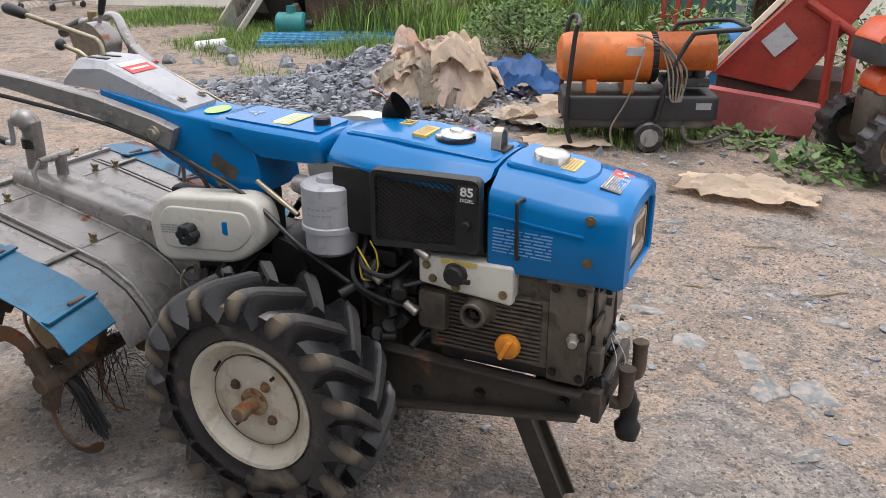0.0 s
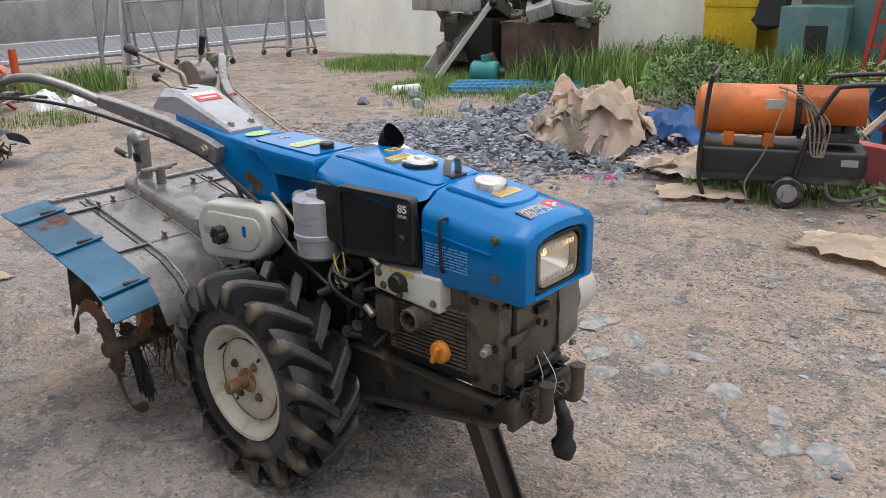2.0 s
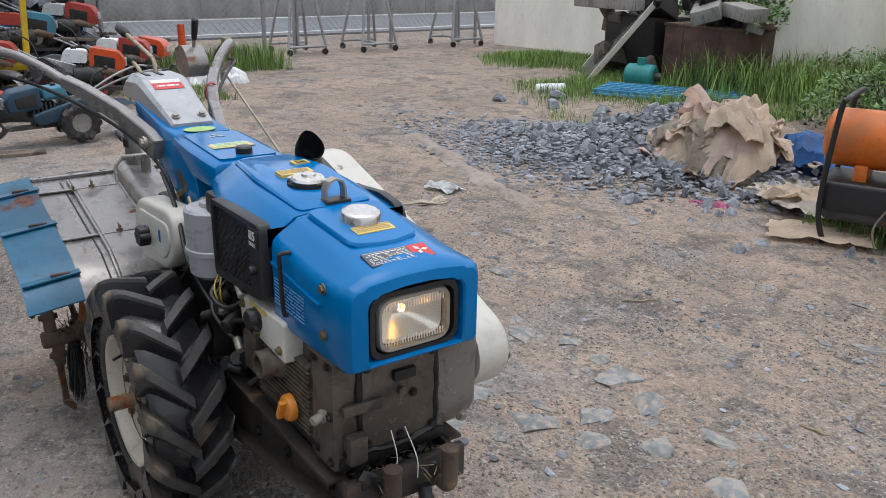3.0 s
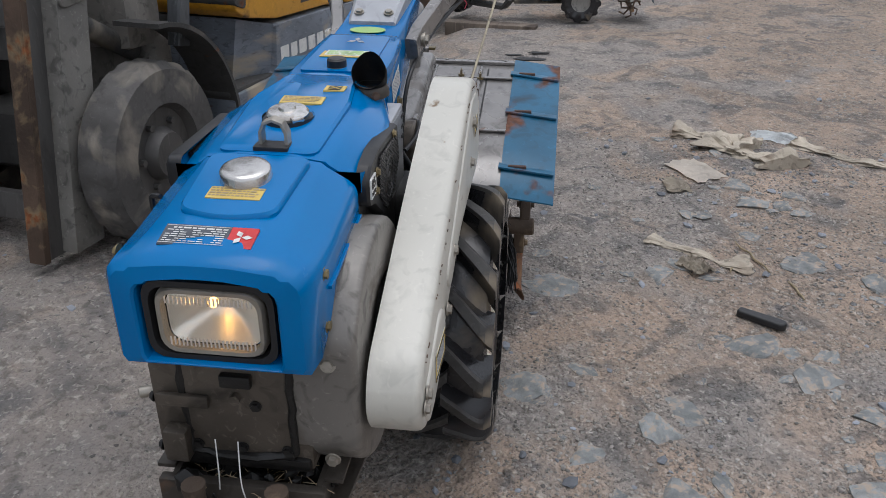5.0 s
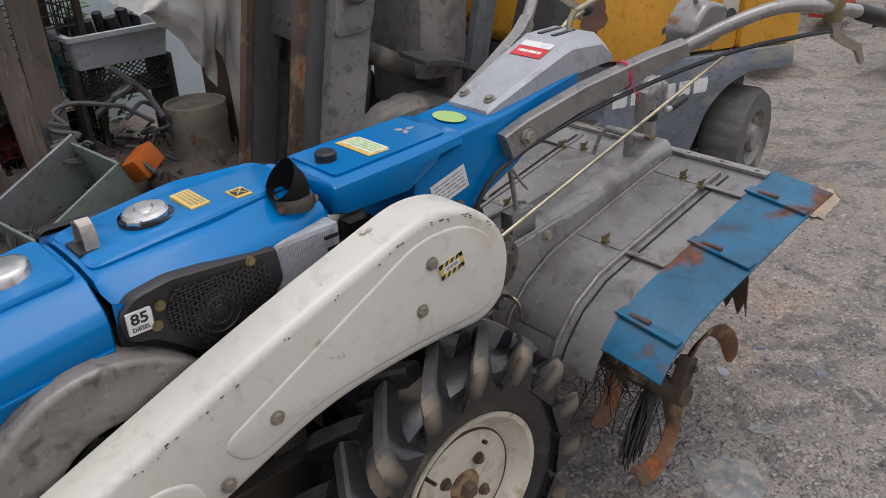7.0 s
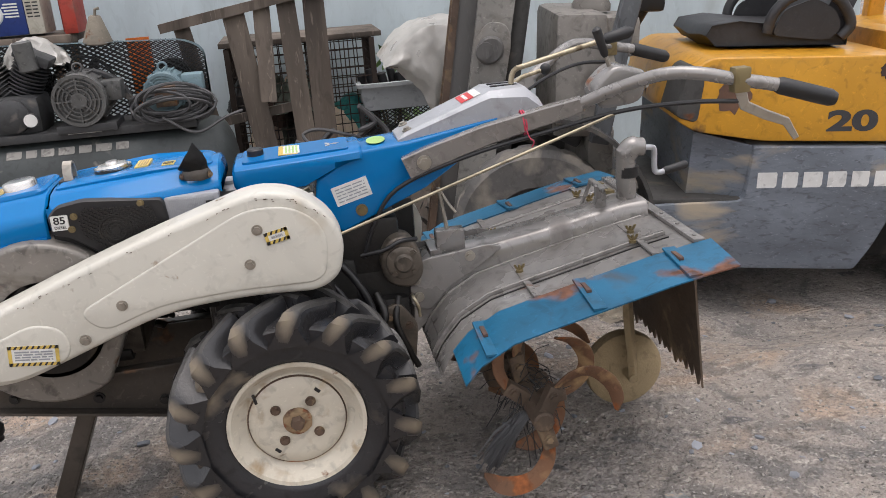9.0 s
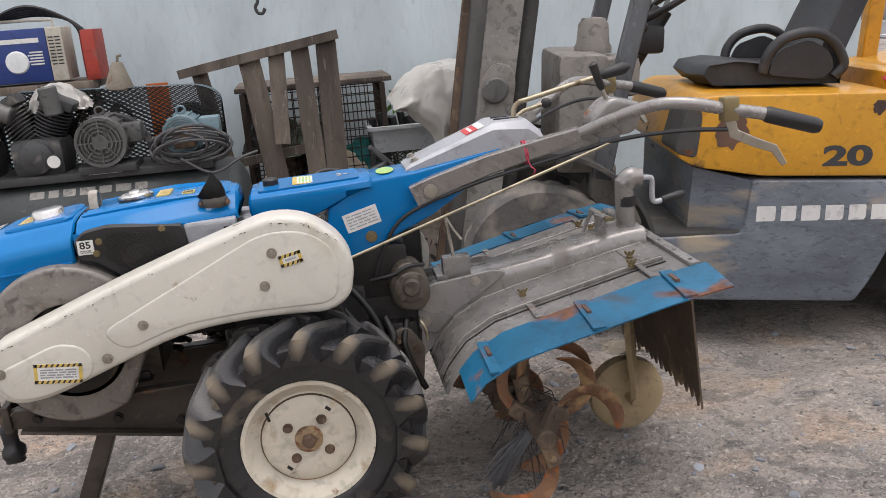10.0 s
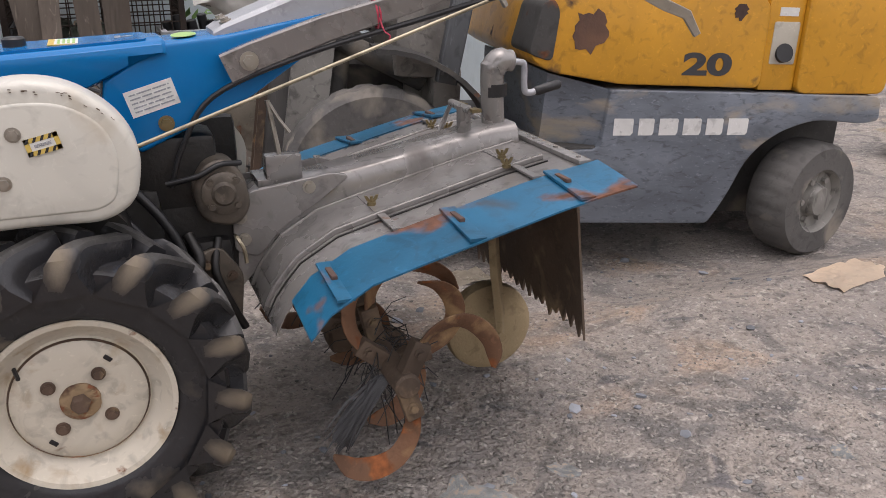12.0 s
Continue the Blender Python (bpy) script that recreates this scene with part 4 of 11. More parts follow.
bolt(bm, (0.745, 0.15, 0.645), (1, 0, 0.3), 0.009, 0.01)
bolt(bm, (0.755, 0.15, 0.47), (1, 0, -0.2), 0.009, 0.01)
part("bolts", bm, "zinc", guard)

# belt cover
bm = bmesh.new()
belt = round_poly([(-0.168, 0.745), (-0.150, 0.655), (-0.095, 0.622), (0.06, 0.630), (0.26, 0.618), (0.60, 0.490), (0.70, 0.482), (0.752, 0.56), (0.725, 0.632),
                   (0.344, 0.783), (0.03, 0.884), (-0.06, 0.872), (-0.135, 0.815)], [0.04, 0.05, 0.05, 0.1, 0.12, 0.06, 0.05, 0.06, 0.06, 0.2, 0.08, 0.06, 0.06])
prism(bm, belt, 0.205, 0.292, side(0), 0.016)
belt_cover = part("belt_cover", bm, "cream", tiller, "long cream-painted belt cover with chipped edges", 50)
bm = bmesh.new()
prism(bm, round_poly([(-0.13, 0.74), (-0.115, 0.665), (-0.085, 0.648), (0.10, 0.650), (0.27, 0.638), (0.41, 0.590), (0.46, 0.645), (0.05, 0.848), (-0.05, 0.842), (-0.11, 0.80)], 0.05), 0.288, 0.2955, side(0), 0.006)
part("pressed_panel", bm, "cream", belt_cover)
bm = bmesh.new()
prism(bm, round_poly([(0.485, 0.566), (0.50, 0.535), (0.62, 0.497), (0.69, 0.50), (0.715, 0.545), (0.70, 0.58), (0.56, 0.634), (0.50, 0.615)], 0.04), 0.288, 0.2965, side(0), 0.006)
part("pressed_panel", bm, "cream", belt_cover)
bm = bmesh.new()
for x, z in ((0.031, 0.794), (0.058, 0.713), (0.357, 0.652), (0.453, 0.578), (0.722, 0.56), (0.70, 0.572)):
    bolt(bm, (x, 0.294, z), (0, 1, 0), 0.009, 0.009)
part("bolts", bm, "zinc", belt_cover)


def warning_label(x, z, w, h, ang, parent):
    mm = Matrix.Translation((x, 0.2972, z)) @ LEFT @ Matrix.Rotation(radians(ang), 4, "Z")
    bmx = bmesh.new()
    box(bmx, -w / 2, w / 2, -h / 2, h / 2, 0, 0.0008, m=mm)
    lab = part("warning_label", bmx, "white_label", parent, "white label with yellow and black striped border")
    bmx = bmesh.new()
    for a, b, c, d in ((-w / 2, w / 2, h / 2 - 0.008, h / 2), (-w / 2, w / 2, -h / 2, -h / 2 + 0.008), (-w / 2, -w / 2 + 0.008, -h / 2, h / 2), (w / 2 - 0.008, w / 2, -h / 2, h / 2)):
        box(bmx, a, b, c, d, 0.0008, 0.0014, m=mm)
    part("border", bmx, "yellow_label", lab)
    bmx = bmesh.new()
    k = -w / 2
    while k < w / 2 - 0.006:
        for y in (h / 2 - 0.008, -h / 2):
            prism(bmx, [(k, y), (k + 0.005, y), (k + 0.01, y + 0.008), (k + 0.005, y + 0.008)], 0.0014, 0.002, mm)
        k += 0.0125
    part("stripes", bmx, "ink", lab)
    bmx = bmesh.new()
    bars(bmx, mm @ Matrix.Translation((0, 0, 0.001)), w - 0.028, h - 0.024, 4, seed=int(w * 1000))
    part("small_print", bmx, "grey_label", lab)
    return lab


warning_label(0.57, 0.558, 0.11, 0.05, -6, belt_cover)
warning_label(-0.012, 0.775, 0.055, 0.03, 12, belt_cover)

# chipped edges of the belt cover
rc = random.Random(23)
bm = bmesh.new()
edge = [(0.70, 0.643), (0.344, 0.784), (0.03, 0.884), (-0.06, 0.872), (-0.135, 0.815)]
for k in range(60):
    t = rc.random() ** 1.3 * 3.99
    a, b = edge[int(t)], edge[int(t) + 1]
    f = t % 1
    x, z = a[0] + (b[0] - a[0]) * f, a[1] + (b[1] - a[1]) * f
    L, h = rc.uniform(0.0008, 0.0035), rc.uniform(0.0004, 0.0009)
    ang = math.atan2(b[1] - a[1], b[0] - a[0])
    yy = rc.choice((0.2925, 0.2925, 0.288))
    box(bm, -L, L, -0.0006, 0.0012, -h, h, m=Matrix.Translation((x, yy, z - rc.uniform(0.012, 0.022))) @ Matrix.Rotation(-ang, 4, "Y"))
chips = part("paint_chip", bm, "rust", belt_cover, "brown chips in the paint along the edge")
chips["kind"] = "stuff"
# ---- wheels ----
def tyre_mesh():
    bmx = bmesh.new()
    prof = [(0.168, -0.07), (0.185, -0.082), (0.225, -0.086), (0.258, -0.080), (0.268, -0.06), (0.272, 0.0), (0.268, 0.06), (0.258, 0.080), (0.225, 0.086), (0.185, 0.082), (0.168, 0.07)]
    lathe(bmx, prof, AXIS_Y, 72)
    return bmx


def lug_mesh(half):
    """One slanting tread bar of a tractor tyre, about the wheel's axle."""
    bmx = bmesh.new()
    rings = []
    for i in range(9):
        f = i / 8
        y = half * (-0.008 + f * 0.108)
        a = -f * 0.36
        wide = 0.036 + 0.012 * f
        low = max(0.0, f - 0.55) / 0.45
        base = 0.262 - 0.036 * low
        top = 0.313 - max(0, f - 0.7) * 0.035 - (0.012 if i == 8 else 0)
        spread = 1.4 + 0.5 * low
        mid = (base + top) / 2
        ring = [(base, a - wide * spread / base / 2, y), (mid, a - wide * 1.12 / mid / 2, y), (top - 0.008, a - wide * 0.96 / top / 2, y), (top, a - wide * 0.7 / top / 2, y),
                (top, a + wide * 0.7 / top / 2, y), (top - 0.008, a + wide * 0.96 / top / 2, y), (mid, a + wide * 1.12 / mid / 2, y), (base, a + wide * spread / base / 2, y)]
        rings.append([Vector((r * math.cos(b), yy, r * math.sin(b))) for r, b, yy in ring])
    skin(bmx, rings)
    for v in bmx.verts:
        v.co += noise.noise_vector(v.co * 14.0 + Vector((half * 3, 0, 0))) * 0.003
    for f in bmx.faces:
        c = f.calc_center_median()
        if math.hypot(c.x, c.z) > 0.3055:
            f.material_index = 1
    return finish("lug", bmx, ["rubber", "lug"])


LUGS = {1: lug_mesh(1), -1: lug_mesh(-1)}


def wheel(s):
    y = s * 0.268
    at = Matrix.Translation((0, y, 0.30)) @ Matrix.Rotation(0.0 if s > 0 else math.pi, 4, "Z") @ Matrix.Rotation(radians(8), 4, "Y")
    bmx = bmesh.new()
    lathe(bmx, [(0.155, -0.068), (0.170, -0.073), (0.172, -0.066), (0.152, -0.058), (0.145, 0.0), (0.147, 0.042), (0.152, 0.060), (0.163, 0.066), (0.1705, 0.073), (0.170, 0.078),
                (0.160, 0.076), (0.148, 0.062), (0.138, 0.045), (0.126, 0.040), (0.118, 0.047), (0.085, 0.052), (0.06, 0.050), (0.0, 0.050)], at @ AXIS_Y, 64)
    rim = part("wheel", bmx, "rim", tiller, "tractor wheel with cream steel rim")
    # thin rust-coloured ring laid on the rim, standing in for its groove's shade
    bmx = bmesh.new()
    lathe(bmx, [(0.1190, 0.0470), (0.1200, 0.0487), (0.1218, 0.0460), (0.1226, 0.0428)], at @ AXIS_Y, 64)
    part("rim_groove", bmx, "rust", rim, "dark dirty ring coloured for the shade in the rim's pressed groove")
    bmx = tyre_mesh()
    bmx.transform(at)
    part("tyre", bmx, "rubber", rim, "black tractor tyre with deep muddy lugs")
    for half in (1, -1):
        for k in range(15):
            ob = new("lug", LUGS[half])
            ob.parent = rim
            ob.matrix_world = at @ Matrix.Rotation(-2 * math.pi * (k + (0.5 if half < 0 else 0)) / 15, 4, "Y")
    bmx = bmesh.new()
    lathe(bmx, [(0.036, 0.048), (0.036, 0.055), (0.032, 0.058), (0.024, 0.0585), (0.0, 0.0585)], at @ AXIS_Y, 28)
    roughen(bmx, 0.0015, 70.0)
    part("hub", bmx, "hub_grease", rim, "hub ring stained with tan mud and rust")
    bmx = bmesh.new()
    for k in range(4):
        a = radians(45 + 90 * k)
        bolt(bmx, at @ Vector((0.062 * math.cos(a), 0.052, 0.062 * math.sin(a))), (0, s, 0), 0.009, 0.011)
    part("wheel_bolts", bmx, "rust", rim)
    bmx = bmesh.new()
    lathe(bmx, [(0.0, 0.076), (0.014, 0.076), (0.017, 0.073), (0.0185, 0.058)], at @ AXIS_Y, 6, cap=True) if s > 0 else cyl(bmx, (0, y - 0.055, 0.30), (0, y - 0.118, 0.30), 0.019, seg=20, bev=0.002)
    part("axle_end", bmx, "rust", rim, "rusty axle end")
    bmx = bmesh.new()
    for a in (135, 315):
        c = at @ Vector((0.095 * math.cos(radians(a)), 0.0515, 0.095 * math.sin(radians(a))))
        box(bmx, -0.008, 0.008, -0.002, 0.002, -0.004, 0.004, 0.001, m=Matrix.Translation(c) @ Matrix.Rotation(radians(a), 4, "Y"))
    part("rim_slots", bmx, "black", rim)
    bmx = bmesh.new()
    a = radians(48)
    cyl(bmx, at @ Vector((0.128 * math.cos(a), 0.045, 0.128 * math.sin(a))), at @ Vector((0.118 * math.cos(a), 0.075, 0.118 * math.sin(a))), 0.004, seg=8)
    part("valve", bmx, "black", rim)


wheel(1)
wheel(-1)

# ---- transmission and frame ----
bm = bmesh.new()
box(bm, -0.20, 0.20, -0.085, 0.085, 0.20, 0.62, 0.03)
box(bm, -0.36, -0.10, -0.07, 0.07, 0.38, 0.60, 0.03)
cyl(bm, (0, -0.20, 0.30), (0, 0.20, 0.30), 0.06, seg=24)
cyl(bm, (-0.05, -0.11, 0.55), (-0.05, 0.20, 0.55), 0.085, seg=24)
box(bm, 0.02, 0.18, -0.10, 0.12, 0.42, 0.66, 0.02)
box(bm, -0.32, -0.15, -0.06, 0.07, 0.55, 0.72, 0.02)
part("gearbox", bm, "cast_dark", tiller, "black oily gearbox housing")
for s in (1, -1):
    bm = bmesh.new()
    outline = [(0.10, 0.24), (0.74, 0.352), (0.775, 0.352), (0.775, 0.405), (0.745, 0.412), (0.14, 0.425)]
    prism(bm, outline, s * 0.118, s * 0.128, side(0))
    for a, b in (((0.14, 0.425), (0.745, 0.412)), ((0.10, 0.24), (0.74, 0.352))):
        d = Vector((b[0] - a[0], 0, b[1] - a[1]))
        ang = math.atan2(d.z, d.x)
        box(bm, 0, d.length, 0, 0.032, -0.004, 0.004, 0.0015, m=Matrix.Translation((a[0], s * 0.128 - (0 if s > 0 else 0.032), a[1])) @ Matrix.Rotation(-ang, 4, "Y"))
    rail = part("frame_rail", bm, "frame", tiller, "dark oily frame rail")
    bm = bmesh.new()
    for x, z in ((0.50, 0.345), (0.34, 0.315), (0.70, 0.375)):
        bolt(bm, (x, s * 0.129, z), (0, s, 0), 0.010, 0.011)
    part("bolts", bm, "cast_dark", rail)
bm = bmesh.new()
box(bm, 0.765, 0.785, -0.14, 0.14, 0.345, 0.42, 0.004)
box(bm, 0.60, 0.78, -0.12, 0.12, 0.345, 0.36, 0.003)
part("front_crossbar", bm, "frame", tiller)
for y in (-0.06, 0.075):
    bm = bmesh.new()
    tube(bm, [(0.79, y, 0.36), (0.812, y, 0.362), (0.822, y, 0.38), (0.822, y, 0.43), (0.822, y, 0.452)], [0.015, 0.016, 0.017, 0.017, 0.019], 14, smooth=4)
    part("tow_pin", bm, "mudsteel", tiller, "oily upright pipe stub")
bm = bmesh.new()
tube(bm, [(0.80, 0.03, 0.37), (0.815, 0.03, 0.33), (0.818, 0.032, 0.29), (0.815, 0.035, 0.24), (0.812, 0.035, 0.215)], [0.014, 0.016, 0.02, 0.03, 0.026], 14, smooth=4)
roughen(bm, 0.006, 30.0)
part("rubber_boot", bm, "black", tiller, "torn black rubber boot")
rnd = random.Random(5)
bm = bmesh.new()
for k in range(70):
    a, b = rnd.uniform(0, 6.28), rnd.uniform(0.02, 0.07)
    c = Vector((0.70 + rnd.uniform(-0.05, 0.08), rnd.uniform(-0.09, 0.09), 0.372 + rnd.uniform(0, 0.03)))
    d = Vector((math.cos(a), math.sin(a), rnd.uniform(-0.2, 0.5))) * b
    tube(bm, [c, c + d * 0.5 + Vector((0, 0, 0.008)), c + d], 0.0009, 4)
part("straw", bm, "straw", tiller, "wisps of dry straw caught in the frame")

# stand leg
bm = bmesh.new()
tube(bm, [(0.535, 0.0, 0.31), (0.665, 0.0, 0.005)], 0.014, square=True, wide=0.037)
leg = part("stand_leg", bm, "frame", tiller, "flat steel stand leg")
bm = bmesh.new()
for y in (-0.034, 0.034):
    tube(bm, [(0.548, y, 0.31), (0.682, y, 0.005)], 0.02, square=True, wide=0.004)
part("flange", bm, "frame", leg)

# ---- engine, right side ----
bm = bmesh.new()
box(bm, 0.37, 0.70, -0.125, 0.10, 0.44, 0.70, 0.01)
block = part("engine_block", bm, "cast", tiller, "oily grey cast engine block")
bm = bmesh.new()
box(bm, 0.66, 0.745, -0.145, 0.115, 0.43, 0.672, 0.008)
part("front_case", bm, "cast", block)
bm = bmesh.new()
box(bm, 0.735, 0.752, -0.085, 0.085, 0.46, 0.65, 0.004)
part("front_plate", bm, "cast", block)
bm = bmesh.new()
for k in range(15):
    z = 0.462 + k * 0.0105
    box(bm, 0.40, 0.645, -0.146, -0.123, z, z + 0.005, 0.0015)
box(bm, 0.385, 0.66, -0.138, -0.12, 0.452, 0.615, 0.006)
part("cooling_ribs", bm, "cast", block, "ribbed side cover")
bm = bmesh.new()
prism(bm, round_poly([(0.365, 0.62), (0.365, 0.685), (0.585, 0.690), (0.585, 0.60), (0.44, 0.612)], 0.01), -0.12, -0.166, side(0), 0.006)
vplate = part("control_plate", bm, "cream", tiller, "cream-painted control plate")
bm = bmesh.new()
lathe(bm, [(0.0, 0.022), (0.020, 0.022), (0.024, 0.016), (0.024, 0.004), (0.028, 0.0)], Matrix.Translation((0.455, -0.166, 0.655)) @ AXIS_Y.inverted(), 12, cap=True)
box(bm, 0.455, 0.495, -0.186, -0.176, 0.642, 0.652, 0.003)
part("speed_knob", bm, "black", vplate)
bm = bmesh.new()
for x, z in ((0.385, 0.665), (0.40, 0.635), (0.565, 0.625), (0.455, 0.622)):
    bolt(bm, (x, -0.166, z), (0, -1, 0), 0.007, 0.008)
part("bolts", bm, "brass", vplate)
bm = bmesh.new()
box(bm, 0.42, 0.505, -0.1675, -0.166, 0.676, 0.686)
part("yellow_label", bm, "yellow_label", vplate)
bm = bmesh.new()
lathe(bm, [(0.040, 0.0), (0.036, 0.012), (0.031, 0.022), (0.030, 0.050), (0.027, 0.053), (0.021, 0.052), (0.020, 0.02), (0.0, 0.02)], Matrix.Translation((0.503, -0.138, 0.572)) @ AXIS_Y.inverted(), 28)
pipe = part("starter_socket", bm, "cast", tiller, "grey starter socket")
bm = bmesh.new()
cyl(bm, (0.503, -0.155, 0.572), (0.503, -0.182, 0.572), 0.008, seg=12)
part("shaft", bm, "cast_dark", pipe)
bm = bmesh.new()
lathe(bm, [(0.0, 0.020), (0.014, 0.020), (0.026, 0.016), (0.029, 0.010), (0.029, 0.0)], Matrix.Translation((0.575, -0.150, 0.498)) @ AXIS_Y.inverted(), 24, cap=True)
box(bm, -0.024, 0.024, -0.006, 0.006, 0.012, 0.032, 0.003, m=Matrix.Translation((0.575, -0.150, 0.498)) @ AXIS_Y.inverted() @ Matrix.Rotation(radians(65), 4, "Z"))
part("oil_cap", bm, "orange_plastic", tiller, "orange plastic oil filler cap")
bm = bmesh.new()
box(bm, 0.36, 0.43, -0.165, -0.115, 0.505, 0.60, 0.012)
part("side_cover", bm, "cast", block)
rnd = random.Random(11)
bm = bmesh.new()
for k in range(26):
    x, z = rnd.uniform(0.20, 0.40), rnd.uniform(0.44, 0.70)
    d = Vector((rnd.uniform(-0.04, 0.04), rnd.uniform(-0.05, 0.02), rnd.uniform(-0.04, 0.04)))
    y = rnd.uniform(-0.15, -0.09)
    cyl(bm, (x, y, z), Vector((x, y, z)) + d, rnd.uniform(0.006, 0.02), seg=10, bev=0.002)
for k in range(8):
    x, z = rnd.uniform(0.18, 0.36), rnd.uniform(0.45, 0.68)
    box(bm, x - 0.03, x + 0.03, -0.13, -0.08, z - 0.02, z + 0.02, 0.006)
part("fuel_pump", bm, "cast_dark", tiller, "oily fuel pump and fittings")
bm = bmesh.new()
for pts in ([(0.24, -0.13, 0.60), (0.30, -0.17, 0.595), (0.38, -0.15, 0.62)], [(0.17, -0.10, 0.66), (0.20, -0.17, 0.60), (0.27, -0.17, 0.56), (0.37, -0.16, 0.55)],
            [(-0.30, -0.11, 0.80), (-0.1, -0.14, 0.74), (0.05, -0.17, 0.66), (0.18, -0.16, 0.58), (0.26, -0.15, 0.53)], [(0.21, -0.12, 0.68), (0.23, -0.18, 0.64), (0.29, -0.17, 0.62), (0.33, -0.13, 0.65)]):
    tube(bm, pts, 0.006, 8, smooth=6)
part("fuel_hose", bm, "black", tiller, "black rubber hoses")
bm = bmesh.new()
tube(bm, [(0.20, -0.15, 0.67), (0.235, -0.175, 0.65), (0.25, -0.17, 0.61), (0.22, -0.165, 0.60), (0.205, -0.15, 0.63)], 0.0025, 6, smooth=6)
tube(bm, [(0.235, -0.15, 0.69), (0.262, -0.17, 0.67), (0.262, -0.17, 0.63), (0.235, -0.16, 0.60)], 0.002, 6, smooth=6)
part("yellow_wires", bm, "copper", tiller)
for x, z in ((0.255, 0.61), (0.345, 0.55), (0.375, 0.69)):
    bm = bmesh.new()
    cyl(bm, (x - 0.016, -0.165, z + 0.01), (x + 0.016, -0.17, z - 0.008), 0.010, seg=12, bev=0.002)
    part("hose_clamp", bm, "zinc", tiller)

# front of the engine: drain pipe, brackets
bm = bmesh.new()
box(bm, 0.752, 0.762, -0.13, -0.045, 0.552, 0.575, 0.004)
box(bm, 0.745, 0.775, -0.125, -0.085, 0.45, 0.51, 0.006)
cyl(bm, (0.752, 0.0, 0.575), (0.764, 0.0, 0.575), 0.009, seg=10)
part("bracket", bm, "cast", block)
# oily front end: seams, studs, stub pipe, lip and tray
bm = bmesh.new()
tube(bm, [(0.746, -0.088, 0.655), (0.748, -0.090, 0.58), (0.747, -0.086, 0.50), (0.75, -0.088, 0.46)], [0.006, 0.008, 0.007, 0.009], 8, smooth=4)
tube(bm, [(0.747, -0.085, 0.462), (0.753, -0.02, 0.456), (0.754, 0.05, 0.462), (0.752, 0.085, 0.47)], 0.008, 8, smooth=5)
tube(bm, [(0.748, 0.086, 0.465), (0.749, 0.087, 0.56), (0.747, 0.086, 0.65)], 0.007, 8, smooth=5)
roughen(bm, 0.004, 60.0)
part("gasket_seam", bm, "cast_dark", block, "black oily gasket seam")
bm = bmesh.new()
for y, z in ((-0.075, 0.475), (0.075, 0.475), (-0.075, 0.64), (0.075, 0.64), (0.0, 0.475), (0.03, 0.56), (-0.12, 0.655), (-0.12, 0.47), (0.105, 0.655)):
    bolt(bm, (0.7525, y, z), (1, 0, 0), 0.007, 0.007)
for x, z in ((0.675, 0.655), (0.73, 0.655), (0.675, 0.455), (0.735, 0.45), (0.735, 0.55)):
    bolt(bm, (x, -0.146, z), (0, -1, 0), 0.007, 0.007)
part("stud", bm, "cast_dark", block)
bm = bmesh.new()
cyl(bm, (0.715, -0.145, 0.548), (0.725, -0.178, 0.545), 0.010, seg=14, bev=0.002)
cyl(bm, (0.718, -0.15, 0.547), (0.72, -0.158, 0.546), 0.014, seg=6)
part("drain_stub", bm, "zinc", block)
bm = bmesh.new()
box(bm, 0.655, 0.755, -0.150, 0.118, 0.664, 0.678, 0.003)
for k in range(5):
    bolt(bm, (0.70, -0.12 + k * 0.05, 0.677), (0, 0, 1), 0.007, 0.006)
part("top_flange", bm, "cast", block)
bm = bmesh.new()
box(bm, 0.752, 0.766, -0.02, 0.03, 0.600, 0.622, 0.003)
part("vent_mouth", bm, "cast_dark", block)
bm = bmesh.new()
rq = random.Random(17)
for k in range(46):
    c = Vector((0.70 + rq.uniform(-0.06, 0.075), rq.uniform(-0.115, 0.10), 0.372 + rq.uniform(0, 0.045)))
    s0 = rq.uniform(0.008, 0.026)
    bmesh.ops.create_icosphere(bm, subdivisions=1, radius=s0, matrix=Matrix.Translation(c))
roughen(bm, 0.006, 40.0)
part("oily_sludge", bm, "cast_dark", tiller, "black oily sludge caked on the front frame")["kind"] = "stuff"
bm = bmesh.new()
box(bm, 0.40, 0.752, -0.135, 0.11, 0.425, 0.455, 0.008)
roughen(bm, 0.006, 25.0)
part("sump", bm, "cast_dark", block)
bm = bmesh.new()
tube(bm, [(0.775, -0.035, 0.505), (0.79, -0.03, 0.45), (0.785, -0.035, 0.41)], 0.0012, 5, smooth=4)
tube(bm, [(0.77, 0.0, 0.50), (0.80, 0.01, 0.44), (0.795, 0.015, 0.39)], 0.0012, 5, smooth=4)
part("loose_string", bm, "white_label", tiller)


# air cleaner
ac = Vector((0.118, -0.125, 0))
bm = bmesh.new()
lathe(bm, [(0.0, 0.822), (0.028, 0.822), (0.03, 0.812), (0.06, 0.810), (0.066, 0.804), (0.066, 0.715), (0.069, 0.712), (0.069, 0.700), (0.063, 0.697), (0.061, 0.650), (0.050, 0.640), (0.0, 0.638)], Matrix.Translation((ac.x, ac.y, 0)), 36, cap=True)
cleaner = part("air_cleaner", bm, "silver_light", tiller, "light grey canister air cleaner")
bm = bmesh.new()
tube(bm, [(ac.x - 0.04, ac.y + 0.01, 0.785), (ac.x - 0.085, ac.y + 0.015, 0.785), (ac.x - 0.10, ac.y + 0.02, 0.785)], [0.024, 0.024, 0.022], 16)
part("air_inlet", bm, "silver", cleaner)
bm = bmesh.new()
